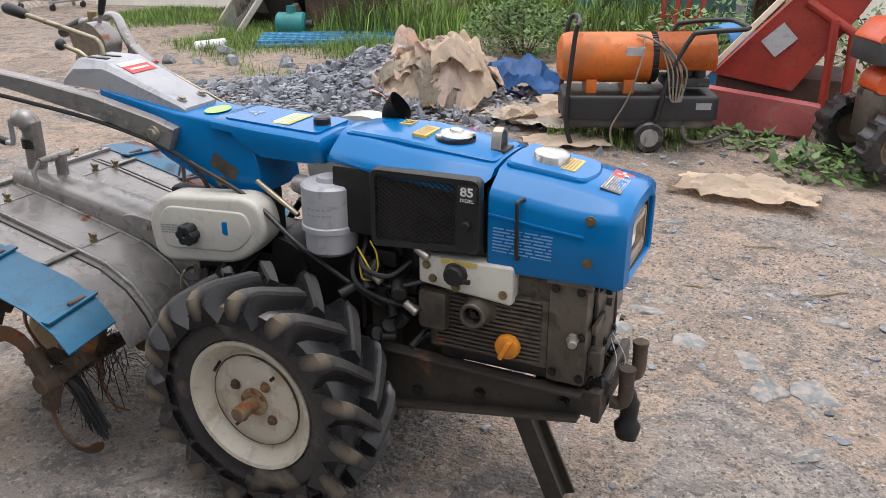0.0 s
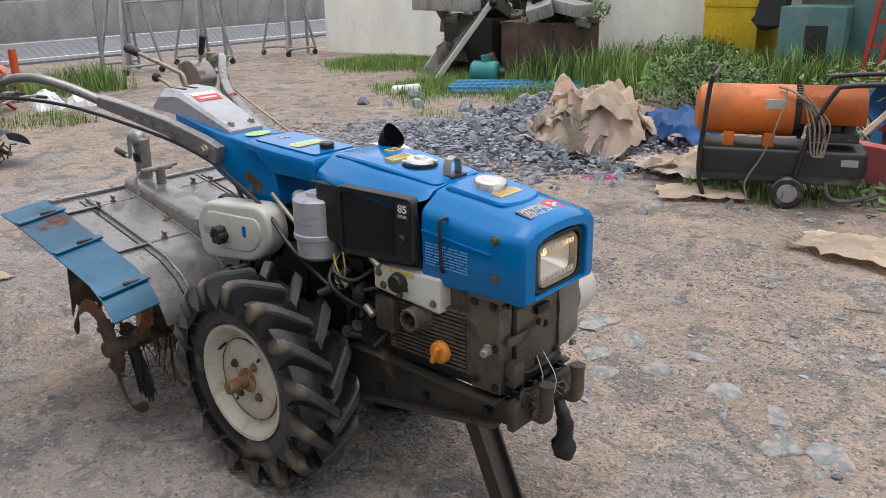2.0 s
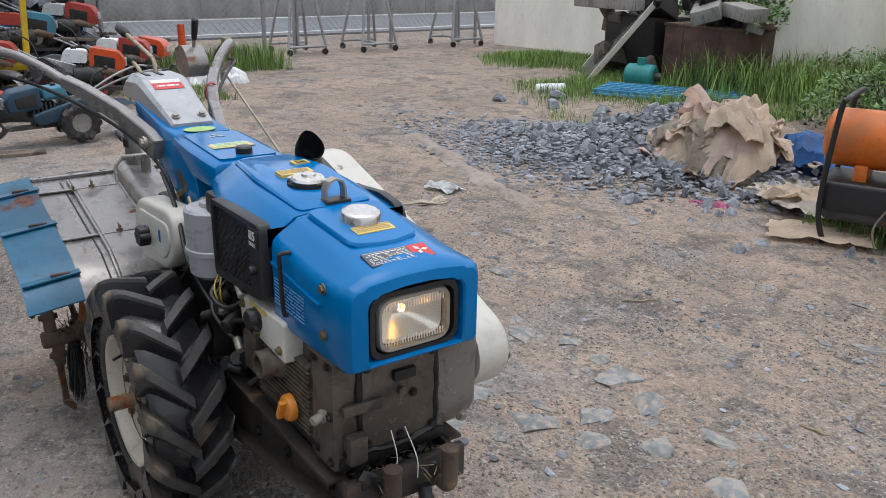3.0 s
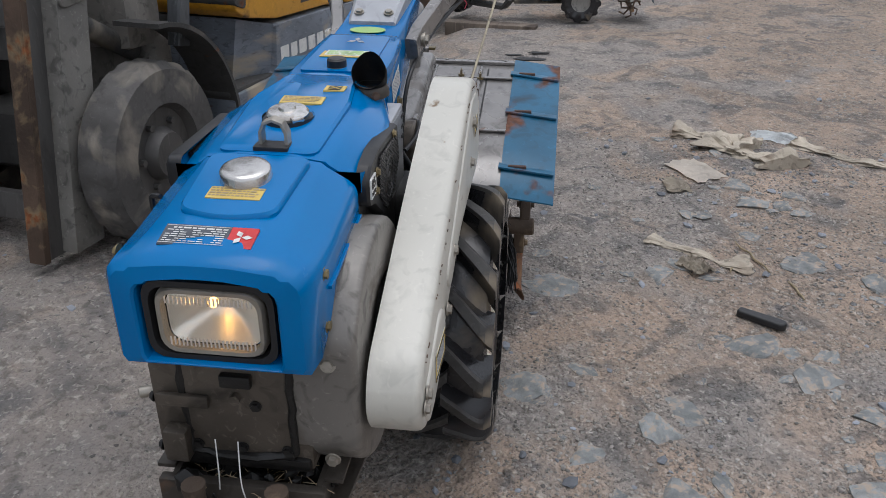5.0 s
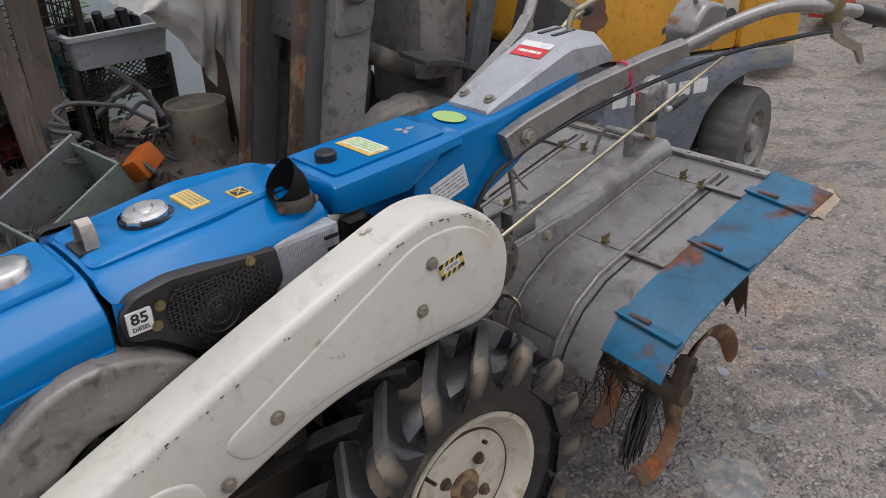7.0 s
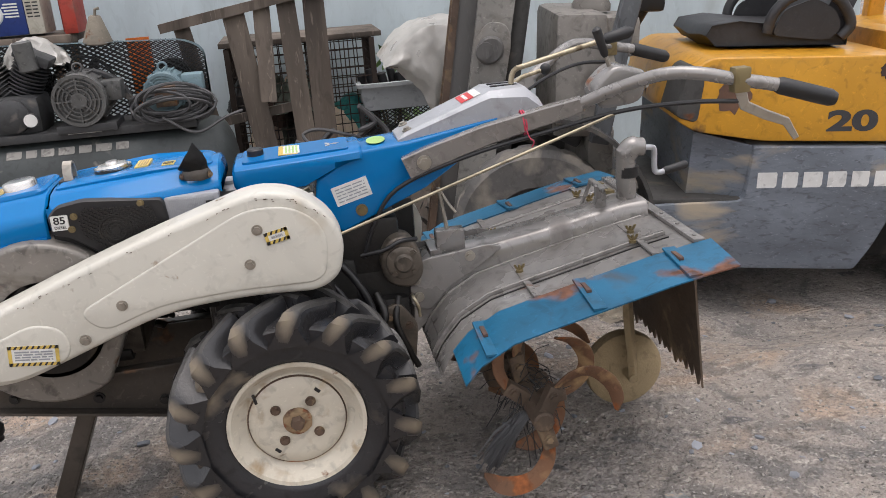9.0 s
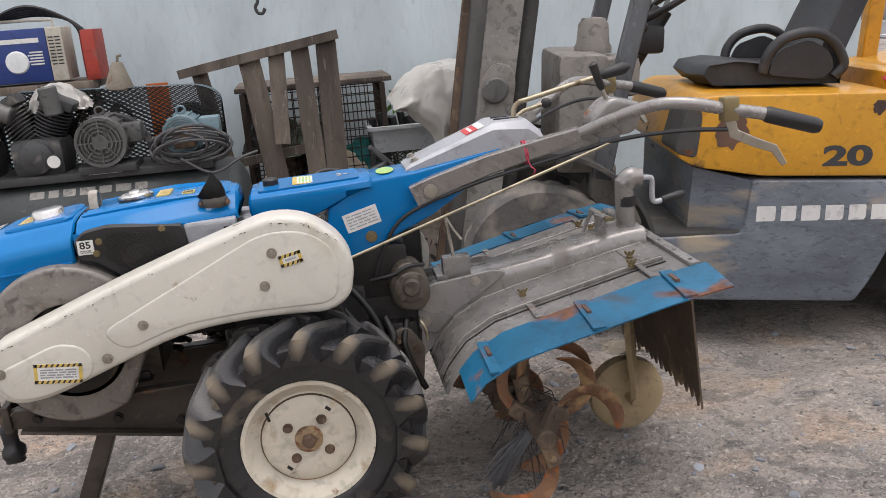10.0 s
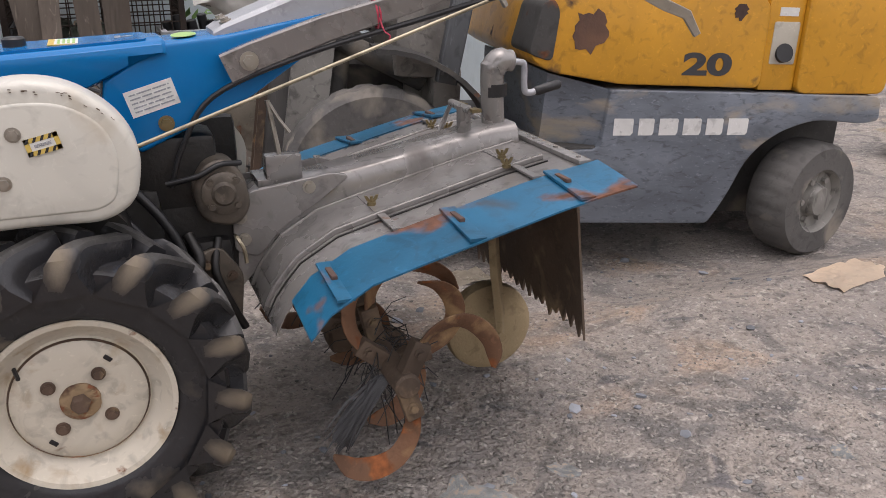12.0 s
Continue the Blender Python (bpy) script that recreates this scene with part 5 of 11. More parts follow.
for k, z in enumerate((0.745, 0.76)):
    for i in range(5):
        a = radians(-105 + i * 11)
        box(bm, -0.0048, 0.0048, 0, 0.0008, -0.003, 0.003, m=Matrix.Translation((ac.x + 0.0662 * math.cos(a), ac.y + 0.0662 * math.sin(a), z)) @ Matrix.Rotation(a + math.pi / 2, 4, "Z"))
part("small_print", bm, "grey_label", cleaner)

# pulley cover on the right
bm = bmesh.new()
pc = round_poly([(-0.41, 0.66), (-0.395, 0.565), (-0.36, 0.545), (-0.12, 0.575), (-0.035, 0.66), (-0.055, 0.735), (-0.10, 0.752), (-0.36, 0.725)], [0.04, 0.04, 0.04, 0.07, 0.06, 0.05, 0.05, 0.06])
prism(bm, pc, -0.105, -0.170, side(0), 0.014)
pcover = part("pulley_cover", bm, "cream", tiller, "cream-painted pulley cover with black hand knob", 50)
bm = bmesh.new()
prism(bm, round_poly([(-0.37, 0.655), (-0.355, 0.585), (-0.13, 0.607), (-0.075, 0.66), (-0.09, 0.715), (-0.34, 0.70)], 0.03), -0.168, -0.1745, side(0), 0.005)
part("pressed_panel", bm, "cream", pcover)
bm = bmesh.new()
for k in range(6):
    a = radians(60 * k)
    cyl(bm, (-0.262 + 0.016 * math.cos(a), -0.174, 0.640 + 0.016 * math.sin(a)), (-0.262 + 0.016 * math.cos(a), -0.205, 0.640 + 0.016 * math.sin(a)), 0.0125, seg=12, bev=0.003)
cyl(bm, (-0.262, -0.17, 0.640), (-0.262, -0.20, 0.640), 0.02, seg=16)
part("hand_knob", bm, "black", pcover)
bm = bmesh.new()
prism(bm, round_poly([(-0.165, 0.652), (-0.165, 0.682), (-0.149, 0.684), (-0.149, 0.648)], 0.004), -0.174, -0.1755, side(0))
part("blue_sticker", bm, "blue", pcover)
bm = bmesh.new()
bars(bm, Matrix.Translation((-0.33, -0.175, 0.64)) @ RIGHT @ Matrix.Rotation(radians(6), 4, "Z"), 0.06, 0.026, 4)
part("small_print", bm, "grey_label", pcover)
bm = bmesh.new()
box(bm, -0.38, -0.05, -0.11, -0.06, 0.57, 0.73, 0.02)
part("pulley_housing", bm, "cast_dark", pcover)

# bonnet side details, right
bm = bmesh.new()
for x, z in ((0.741, 0.816), (0.740, 0.725)):
    bolt(bm, (x, -0.155, z), (0, -1, 0), 0.0075, 0.007)
for x, z in ((0.741, 0.800), (0.745, 0.715)):
    bolt(bm, (x, 0.152, z), (0, 1, 0), 0.0075, 0.007)
part("bonnet_bolts", bm, "brass", tiller, "yellow zinc bolts")
for s in (-1, 1):
    bm = bmesh.new()
    zz = 0.800 if s < 0 else 0.793
    tube(bm, [(0.525, s * 0.157, zz), (0.70, s * 0.158, zz - 0.018), (0.73, s * 0.157, zz - 0.021)], 0.0028, square=True, wide=0.003)
    part("side_crease", bm, "blue", front_bonnet)
bm = bmesh.new()
tube(bm, [(0.600, -0.150, 0.842), (0.592, -0.168, 0.838), (0.592, -0.170, 0.82), (0.592, -0.166, 0.72), (0.592, -0.158, 0.712)], 0.0045, 8, smooth=4)
part("latch_rod", bm, "black", tiller, "black bonnet latch rod")
bm = bmesh.new()
bars(bm, Matrix.Translation((0.60, -0.1572, 0.745)) @ RIGHT @ Matrix.Rotation(radians(-1), 4, "Z"), 0.13, 0.058, 8, fill=0.4, seed=3)
part("printed_notice", bm, "pale_blue_ink", tiller, "pale printed notice in small lines")["kind"] = "stuff"
# ---- tank, neck, console and handlebars ----
bm = bmesh.new()


def tank_ring(x, w, zb, zt):
    return [Vector((x, y, z)) for y, z in ((-w * 0.72, zb), (-w * 0.9, zb + 0.008), (-w, zt - 0.022), (-w * 0.96, zt - 0.007), (-w * 0.86, zt), (0, zt + 0.003),
                                          (w * 0.86, zt), (w * 0.96, zt - 0.007), (w, zt - 0.022), (w * 0.9, zb + 0.008), (w * 0.72, zb))]


skin(bm, [tank_ring(0.085, 0.092, 0.842, 0.888), tank_ring(0.078, 0.100, 0.832, 0.896), tank_ring(0.05, 0.105, 0.826, 0.899), tank_ring(-0.09, 0.105, 0.826, 0.905),
          tank_ring(-0.17, 0.100, 0.862, 0.909), tank_ring(-0.235, 0.094, 0.888, 0.912), tank_ring(-0.242, 0.088, 0.893, 0.908)])
tank = part("fuel_tank", bm, "blue", tiller, "blue box-shaped tank with black cap")
bm = bmesh.new()
skin(bm, [[Vector((x, y, 0.8995 + (0.085 - x) * 0.042 + h)) for x, y in round_poly([(0.06, -0.075), (0.06, 0.075), (-0.21, 0.072), (-0.21, -0.072)], 0.015)] for h in (-0.004, 0.004)])
part("raised_top", bm, "blue", tank)
bm = bmesh.new()
lathe(bm, [(0.0, 0.020), (0.017, 0.020), (0.021, 0.016), (0.021, 0.002), (0.023, 0.0)], Matrix.Translation((0.027, 0, 0.904)), 18, cap=True)
part("tank_cap", bm, "black", tank)
bm = bmesh.new()
box(bm, -0.095, -0.035, -0.055, 0.055, 0.9095, 0.9105, m=Matrix.Rotation(0, 4, "Z"))
for k in range(13):
    prism(bm, [(-0.098, -0.055 + k * 0.0085), (-0.088, -0.05 + k * 0.0085), (-0.098, -0.046 + k * 0.0085)], 0.9096, 0.9107)
    prism(bm, [(-0.032, -0.055 + k * 0.0085), (-0.042, -0.05 + k * 0.0085), (-0.032, -0.046 + k * 0.0085)], 0.9096, 0.9107)
stick = part("warning_sticker", bm, "yellow_label", tank, "yellow and white zigzag-edged sticker")
bm = bmesh.new()
box(bm, -0.086, -0.044, -0.047, 0.047, 0.9103, 0.9112)
part("white_field", bm, "white_label", stick)
bm = bmesh.new()
bars(bm, Matrix.Translation((-0.065, 0, 0.9111)) @ Matrix.Rotation(radians(90), 4, "Z"), 0.085, 0.036, 4)
part("small_print", bm, "green_label", stick)
bm = bmesh.new()
for k in range(3):
    prism(bm, [(0.001, 0), (0.012, 0.007), (0.024, 0), (0.012, -0.007)], 0.0, 0.001, Matrix.Translation((-0.165, 0.0, 0.9143)) @ Matrix.Rotation(radians(2.4), 4, "Y") @ Matrix.Rotation(radians(60 + 120 * k), 4, "Z"))
part("diamonds", bm, "silver_light", tank)

bm = bmesh.new()
neck = [(-0.10, 0.735), (-0.175, 0.695), (-0.40, 0.790), (-0.60, 0.918), (-0.60, 0.955), (-0.36, 0.915), (-0.235, 0.905), (-0.12, 0.84)]
prism(bm, neck, 0.0, 0.082, side(0), 0.008)
prism(bm, neck, 0.0, -0.082, side(0), 0.008)
neck_ob = part("handle_post", bm, "blue", tiller, "blue welded handle post")
bm = bmesh.new()
prism(bm, [(0.03 * math.cos(k * math.pi / 12), 0.018 * math.sin(k * math.pi / 12)) for k in range(24)], 0, 0.001, Matrix.Translation((-0.285, 0.0, 0.9125)) @ Matrix.Rotation(radians(4), 4, "Y") @ Matrix.Rotation(radians(90), 4, "Z") @ Matrix.Diagonal((1.5, 1.4, 1, 1)))
part("green_sticker", bm, "green_label", neck_ob, "oval green sticker")
bm = bmesh.new()
mm = Matrix.Translation((-0.205, 0.0826, 0.803)) @ LEFT @ Matrix.Rotation(radians(15), 4, "Z")
box(bm, -0.048, 0.048, -0.026, 0.026, 0, 0.001, m=mm)
lab = part("paper_label", bm, "white_label", neck_ob, "white paper label with small print")
bm = bmesh.new()
bars(bm, mm @ Matrix.Translation((0, 0, 0.001)), 0.08, 0.042, 5, fill=0.35)
part("small_print", bm, "grey_label", lab)
bm = bmesh.new()
mm = Matrix.Translation((-0.215, -0.0826, 0.79)) @ RIGHT @ Matrix.Rotation(radians(-28), 4, "Z")
box(bm, -0.04, 0.04, -0.018, 0.018, 0, 0.001, m=mm)
part("rating_plate", bm, "cast", neck_ob, "dull embossed plate")
bm = bmesh.new()
for s in (1, -1):
    bolt(bm, (-0.226, s * 0.083, 0.751), (0, s, 0), 0.011, 0.011)
part("bolts", bm, "brass", neck_ob)

# silver console over the post
bm = bmesh.new()


def console_ring(x, w, zb, zt, cut):
    return [Vector((x, y, z)) for y, z in ((-w, zb), (-w, zt - cut), (-w + cut, zt), (w - cut, zt), (w, zt - cut), (w, zb))]


skin(bm, [console_ring(-0.338, 0.060, 0.912, 0.922, 0.005), console_ring(-0.36, 0.062, 0.914, 0.935, 0.008), console_ring(-0.56, 0.075, 0.945, 1.010, 0.012), console_ring(-0.585, 0.078, 0.948, 1.022, 0.016),
          console_ring(-0.68, 0.082, 0.955, 1.024, 0.024), console_ring(-0.715, 0.082, 0.955, 0.992, 0.02), console_ring(-0.725, 0.080, 0.955, 0.972, 0.01)])
console = part("console", bm, "silver_light", tiller, "silver lever console with red label")
SL = Matrix.Rotation(math.atan2(0.075, 0.20), 4, "Y")
bm = bmesh.new()
box(bm, -0.018, 0.018, -0.044, 0.044, 0, 0.001, m=Matrix.Translation((-0.53, 0, 1.000)) @ SL)
red = part("red_label", bm, "red_label", console, "red and white maker's label")
bm = bmesh.new()
box(bm, -0.010, 0.010, -0.044, 0.044, 0, 0.001, m=Matrix.Translation((-0.557, 0, 1.0102)) @ SL)
part("white_strip", bm, "white_label", red)
bm = bmesh.new()
bars(bm, Matrix.Translation((-0.53, 0, 1.0012)) @ SL @ Matrix.Rotation(radians(-90), 4, "Z"), 0.066, 0.016, 1, gaps=True)
part("small_print", bm, "white_label", red)
bm = bmesh.new()
for y in (-0.038, 0.038):
    bolt(bm, (-0.366, y, 0.938), (0.3, 0, 1), 0.009, 0.008)
part("screws", bm, "zinc", console)
bm = bmesh.new()
box(bm, -0.672, -0.60, 0.0, 0.012, 1.018, 1.0255)
box(bm, -0.672, -0.60, -0.04, -0.028, 1.018, 1.0255)
part("lever_slots", bm, "black", console)

for s in (1, -1):
    bm = bmesh.new()
    tube(bm, [(-0.350, s * 0.098, 0.852), (-0.41, s * 0.106, 0.876), (-0.55, s * 0.142, 0.926), (-0.70, s * 0.195, 0.972), (-0.775, s * 0.235, 0.998)], [0.030, 0.029, 0.026, 0.022, 0.018], square=True, wide=0.016)
    bar = part("handlebar", bm, "silver", tiller, "grey steel handlebar with black rubber grip")
    bm = bmesh.new()
    tube(bm, [(-0.765, s * 0.230, 0.994), (-0.85, s * 0.285, 1.036), (-0.93, s * 0.345, 1.067), (-1.00, s * 0.385, 1.068), (-1.08, s * 0.405, 1.050), (-1.17, s * 0.425, 1.032), (-1.24, s * 0.44, 1.012)], 0.0155, 14, smooth=5)
    part("bar_tube", bm, "silver", bar)
    bm = bmesh.new()
    tube(bm, [(-1.172, s * 0.425, 1.031), (-1.18, s * 0.427, 1.029), (-1.29, s * 0.45, 0.995), (-1.302, s * 0.453, 0.991)], [0.017, 0.020, 0.020, 0.015], 14)
    part("grip", bm, "black", bar, "black rubber grip")
    bm = bmesh.new()
    tube(bm, [(-1.09, s * 0.41, 1.030), (-1.10, s * 0.415, 0.99), (-1.15, s * 0.42, 0.965), (-1.20, s * 0.425, 0.945), (-1.225, s * 0.43, 0.905)], [0.013, 0.012, 0.011, 0.010, 0.007], square=True, wide=0.006)
    part("clutch_lever", bm, "zinc", bar, "steel hand lever")
    bm = bmesh.new()
    box(bm, -1.11, -1.07, s * 0.408 - 0.016, s * 0.408 + 0.016, 1.02, 1.078, 0.006)
    part("lever_bracket", bm, "brass", bar)
    bm = bmesh.new()
    cyl(bm, (-0.393, s * 0.085, 0.868), (-0.393, s * 0.126, 0.868), 0.016, seg=16)
    bolt(bm, (-0.393, s * 0.124, 0.868), (0, s, 0), 0.013, 0.012)
    part("pivot_bolt", bm, "zinc", bar)
    bm = bmesh.new()
    tube(bm, [(-1.09, s * 0.41, 1.00), (-0.98, s * 0.39, 1.005), (-0.85, s * 0.31, 0.985), (-0.70, s * 0.215, 0.935), (-0.50, s * 0.14, 0.875), (-0.32, s * 0.10, 0.80), (-0.25, s * 0.09, 0.70), (-0.22, s * 0.09, 0.62)], 0.0055, 8, smooth=6)
    part("control_cable", bm, "black", bar)
# twine round the left bar
bm = bmesh.new()
for k in range(2):
    c = Vector((-0.640 - 0.006 * k, 0.172, 0.953))
    tube(bm, [c + Vector((0.004 * math.sin(a), 0.021 * math.cos(a), 0.031 * math.sin(a))) for a in [i * math.pi / 7 for i in range(15)]], 0.0022, 6)
tube(bm, [(-0.643, 0.192, 0.945), (-0.65, 0.20, 0.92), (-0.66, 0.205, 0.91), (-0.655, 0.20, 0.895)], 0.0016, 5, smooth=4)
part("twine", bm, "pink_tie", tiller, "pink twine tied round the handlebar")

bm = bmesh.new()
tube(bm, [(-0.655, 0.005, 0.99), (-0.66, 0.005, 1.045), (-0.675, 0.005, 1.064), (-0.70, 0.005, 1.07), (-0.93, 0.0, 1.120)], 0.0072, 10, smooth=4)
gear = part("gear_lever", bm, "rod", tiller, "bent plated gear lever with black knob")
bm = bmesh.new()
tube(bm, [(-0.915, 0.0, 1.117), (-0.925, 0, 1.119), (-0.985, 0.0, 1.132), (-1.0, 0.0, 1.135)], [0.009, 0.015, 0.017, 0.008], 14)
part("knob", bm, "black", gear)
bm = bmesh.new()
tube(bm, [(-0.64, -0.034, 1.0), (-0.70, -0.034, 1.035), (-0.755, -0.034, 1.048)], 0.006, 10)
side_lever = part("small_lever", bm, "rod", tiller, "short plated lever with black knob")
bm = bmesh.new()
bmesh.ops.create_uvsphere(bm, u_segments=14, v_segments=10, radius=0.0155, matrix=Matrix.Translation((-0.765, -0.034, 1.05)))
part("knob", bm, "black", side_lever)
# clutch box and lever by the left bar
bm = bmesh.new()
prism(bm, round_poly([(-0.93, 0.985), (-0.82, 0.975), (-0.80, 1.03), (-0.86, 1.085), (-0.95, 1.06)], 0.03), 0.16, 0.235, side(0), 0.012)
cb = part("clutch_box", bm, "silver", tiller, "grey clutch control box")
bm = bmesh.new()
tube(bm, [(-0.86, 0.20, 1.07), (-0.845, 0.20, 1.11)], 0.006, 8)
part("lever_rod", bm, "zinc", cb)
bm = bmesh.new()
tube(bm, [(-0.848, 0.20, 1.10), (-0.845, 0.20, 1.108), (-0.825, 0.20, 1.165), (-0.822, 0.20, 1.17)], [0.007, 0.010, 0.012, 0.006], 12)
part("lever_grip", bm, "black", cb)
# chrome clutch rod
bm = bmesh.new()
cyl(bm, (-0.13, 0.245, 0.735), (-0.855, 0.30, 0.985), 0.0038, seg=10)
part("clutch_rod", bm, "rod", tiller, "long thin plated clutch rod")
bm = bmesh.new()
cyl(bm, (0.03, -0.13, 0.715), (-0.10, -0.105, 0.775), 0.0065, seg=10)
part("tie_rod", bm, "rod", tiller)

# ---- rotary tiller behind ----
def cover_z(x):
    return float(np.interp(x, [-1.06, -0.91, -0.62, -0.52, -0.44, -0.39, -0.365], [0.640, 0.612, 0.545, 0.520, 0.475, 0.42, 0.37]))


XS = [-1.06, -1.0, -0.9, -0.8, -0.7, -0.62, -0.56, -0.52, -0.48, -0.44, -0.41, -0.385, -0.365]


def sheet(ys, xs, zf, thick=0.004):
    """A bent sheet: zf(x, y)."""
    bmx = bmesh.new()
    rings = []
    for x in xs:
        top = [Vector((x, y, zf(x, y))) for y in ys]
        low = [Vector((x, y, zf(x, y) - thick)) for y in reversed(ys)]
        rings.append(top + low)
    return skin(bmx, rings)


hood = part("rotary_hood", sheet([-0.335, -0.2, 0, 0.2, 0.335], XS, lambda x, y: cover_z(x)), "silver", tiller, "grey pressed-steel rotary hood", 30)
for s in (1, -1):
    part("hood_panel", sheet([s * 0.075, s * 0.215], XS[1:-1], lambda x, y: cover_z(x) + 0.008), "silver", hood)
    for y in (0.222, 0.072):
        bm = bmesh.new()
        tube(bm, [(x, s * y, cover_z(x) + 0.006) for x in XS[1:]], 0.006, square=True, wide=0.005)
        bmesh.ops.bevel(bm, geom=[e for e in bm.edges], offset=0.0015, segments=1, affect="EDGES")
        part("hood_rib", bm, "silver", hood)
    bm = bmesh.new()
    tube(bm, [(x, s * 0.246, cover_z(x) + 0.0015) for x in XS[1:]], 0.0018, square=True, wide=0.0022)
    part("hood_seam", bm, "cast_dark", hood)
    for x in (-0.62, -0.93):
        bm = bmesh.new()
        tube(bm, [(x, s * 0.08, cover_z(x) + 0.006), (x, s * 0.33, cover_z(x) + 0.005)], 0.0025, square=True, wide=0.009)
        part("hood_strap", bm, "silver", hood)
    # hinged blue side flap
    fl = part("side_flap", sheet([s * 0.330, s * 0.36, s * 0.482], [-1.075] + XS[1:-2] + [-0.40], lambda x, y: cover_z(max(x, -1.06)) + 0.004 - max(0, abs(y) - 0.335) * 0.12), "blue_flap", tiller, "weathered blue side flap with rust streaks", 30)
    for x in (-0.965, -0.73, -0.47):
        bm = bmesh.new()
        z = cover_z(x) + 0.010
        tilt = math.atan2(cover_z(x - 0.02) - cover_z(x + 0.02), 0.04)
        tube(bm, [(x, s * 0.322, z - 0.003), (x, s * 0.478, z - 0.020)], 0.0030, square=True, wide=0.017)
        hinge = part("hinge_strap", bm, "blue_flap", fl)
        bm = bmesh.new()
        box(bm, x - 0.006, x + 0.006, s * 0.375 - 0.026, s * 0.375 + 0.026, z - 0.012, z - 0.0008, 0.002)
        part("slot", bm, "rust_brown", hinge, "rust-edged adjusting slot")
    bm = bmesh.new()
    for x, y in ((-0.62, 0.162), (-0.91, 0.226), (-0.93, 0.162)):
        c = Vector((x, s * y, cover_z(x) + 0.008))
        cyl(bm, c, c + Vector((0, 0, 0.02)), 0.0035, seg=8)
        cyl(bm, c, c + Vector((0, 0, 0.007)), 0.010, seg=12)
        for d in (-1, 1):
            prism(bm, [(0.002, 0.004), (0.012, 0.012), (0.016, 0.022), (0.010, 0.022), (0.002, 0.010)], -0.0015, 0.0015, Matrix.Translation(c) @ Matrix.Rotation(math.pi if d < 0 else 0, 4, "Z") @ side(0))
    part("wing_nuts", bm, "brass", hood)
    bm = bmesh.new()
    prism(bm, round_poly([(-0.335, 0.46), (-0.335, 0.555), (-0.375, 0.59), (-0.46, 0.60), (-0.56, 0.612), (-0.60, 0.60), (-0.52, 0.545), (-0.44, 0.50), (-0.385, 0.44)], 0.015), s * 0.068, s * 0.078, side(0), 0.003)
    arch_ob = part("arch_plate", bm, "silver", tiller, "grey arched bracket plate")
    bm = bmesh.new()
    for x, z in ((-0.352, 0.535), (-0.357, 0.485), (-0.505, 0.585)):
        bolt(bm, (x, s * 0.078, z), (0, s, 0), 0.010, 0.010)
    part("bolts", bm, "zinc", arch_ob)
bm = bmesh.new()
for x in np.arange(-0.30, 0.31, 0.1):
    bolt(bm, (-1.045, x, cover_z(-1.045) + 0.006), (0, 0, 1), 0.006, 0.006)
box(bm, -1.06, -1.03, -0.33, 0.33, 0.636, 0.646, 0.002, m=Matrix())
part("rear_strip", bm, "silver", hood)
# central beam
bm = bmesh.new()
skin(bm, [[Vector((x, y, z)) for y, z in ((-0.068, cover_z(x)), (-0.064, zt - 0.022), (-0.057, zt - 0.008), (-0.046, zt), (0.046, zt), (0.057, zt - 0.008), (0.064, zt - 0.022), (0.068, cover_z(x)))] for x, zt in ((-0.34, 0.565), (-0.40, 0.588), (-0.55, 0.602), (-0.75, 0.632), (-0.96, 0.672), (-1.02, 0.676))])
beam = part("centre_beam", bm, "silver", tiller, "grey box-section centre beam")
bm = bmesh.new()
prism(bm, round_poly([(-0.365, 0.635), (-0.375, 0.565), (-0.34, 0.525), (-0.27, 0.545), (-0.255, 0.62), (-0.29, 0.672), (-0.335, 0.675)], 0.03), 0.045, 0.115, side(0), 0.01)
gc = part("gear_cover", bm, "cast", tiller, "dark grey gear cover")
bm = bmesh.new()
lathe(bm, [(0.0, 0.020), (0.020, 0.020), (0.026, 0.013), (0.040, 0.011), (0.045, 0.008), (0.045, 0.0)], Matrix.Translation((-0.318, 0.115, 0.605)) @ AXIS_Y, 28, cap=True)
for k in range(4):
    a = radians(45 + 90 * k)
    bolt(bm, (-0.318 + 0.036 * math.cos(a), 0.125, 0.605 + 0.036 * math.sin(a)), (0, 1, 0), 0.006, 0.006)
part("bearing_cap", bm, "cast", gc)
bm = bmesh.new()
box(bm, -0.50, -0.42, 0.01, 0.05, 0.588, 0.655, 0.006)
box(bm, -0.49, -0.40, -0.05, 0.05, 0.584, 0.604, 0.004)
part("latch_bracket", bm, "silver", tiller)
bm = bmesh.new()
cyl(bm, (-0.455, 0.03, 0.65), (-0.44, 0.02, 0.77), 0.006, seg=8)
tube(bm, [(-0.44, 0.02, 0.77), (-0.46, 0.03, 0.73), (-0.48, 0.04, 0.70)], 0.004, 6)
part("pull_rod", bm, "zinc", tiller)
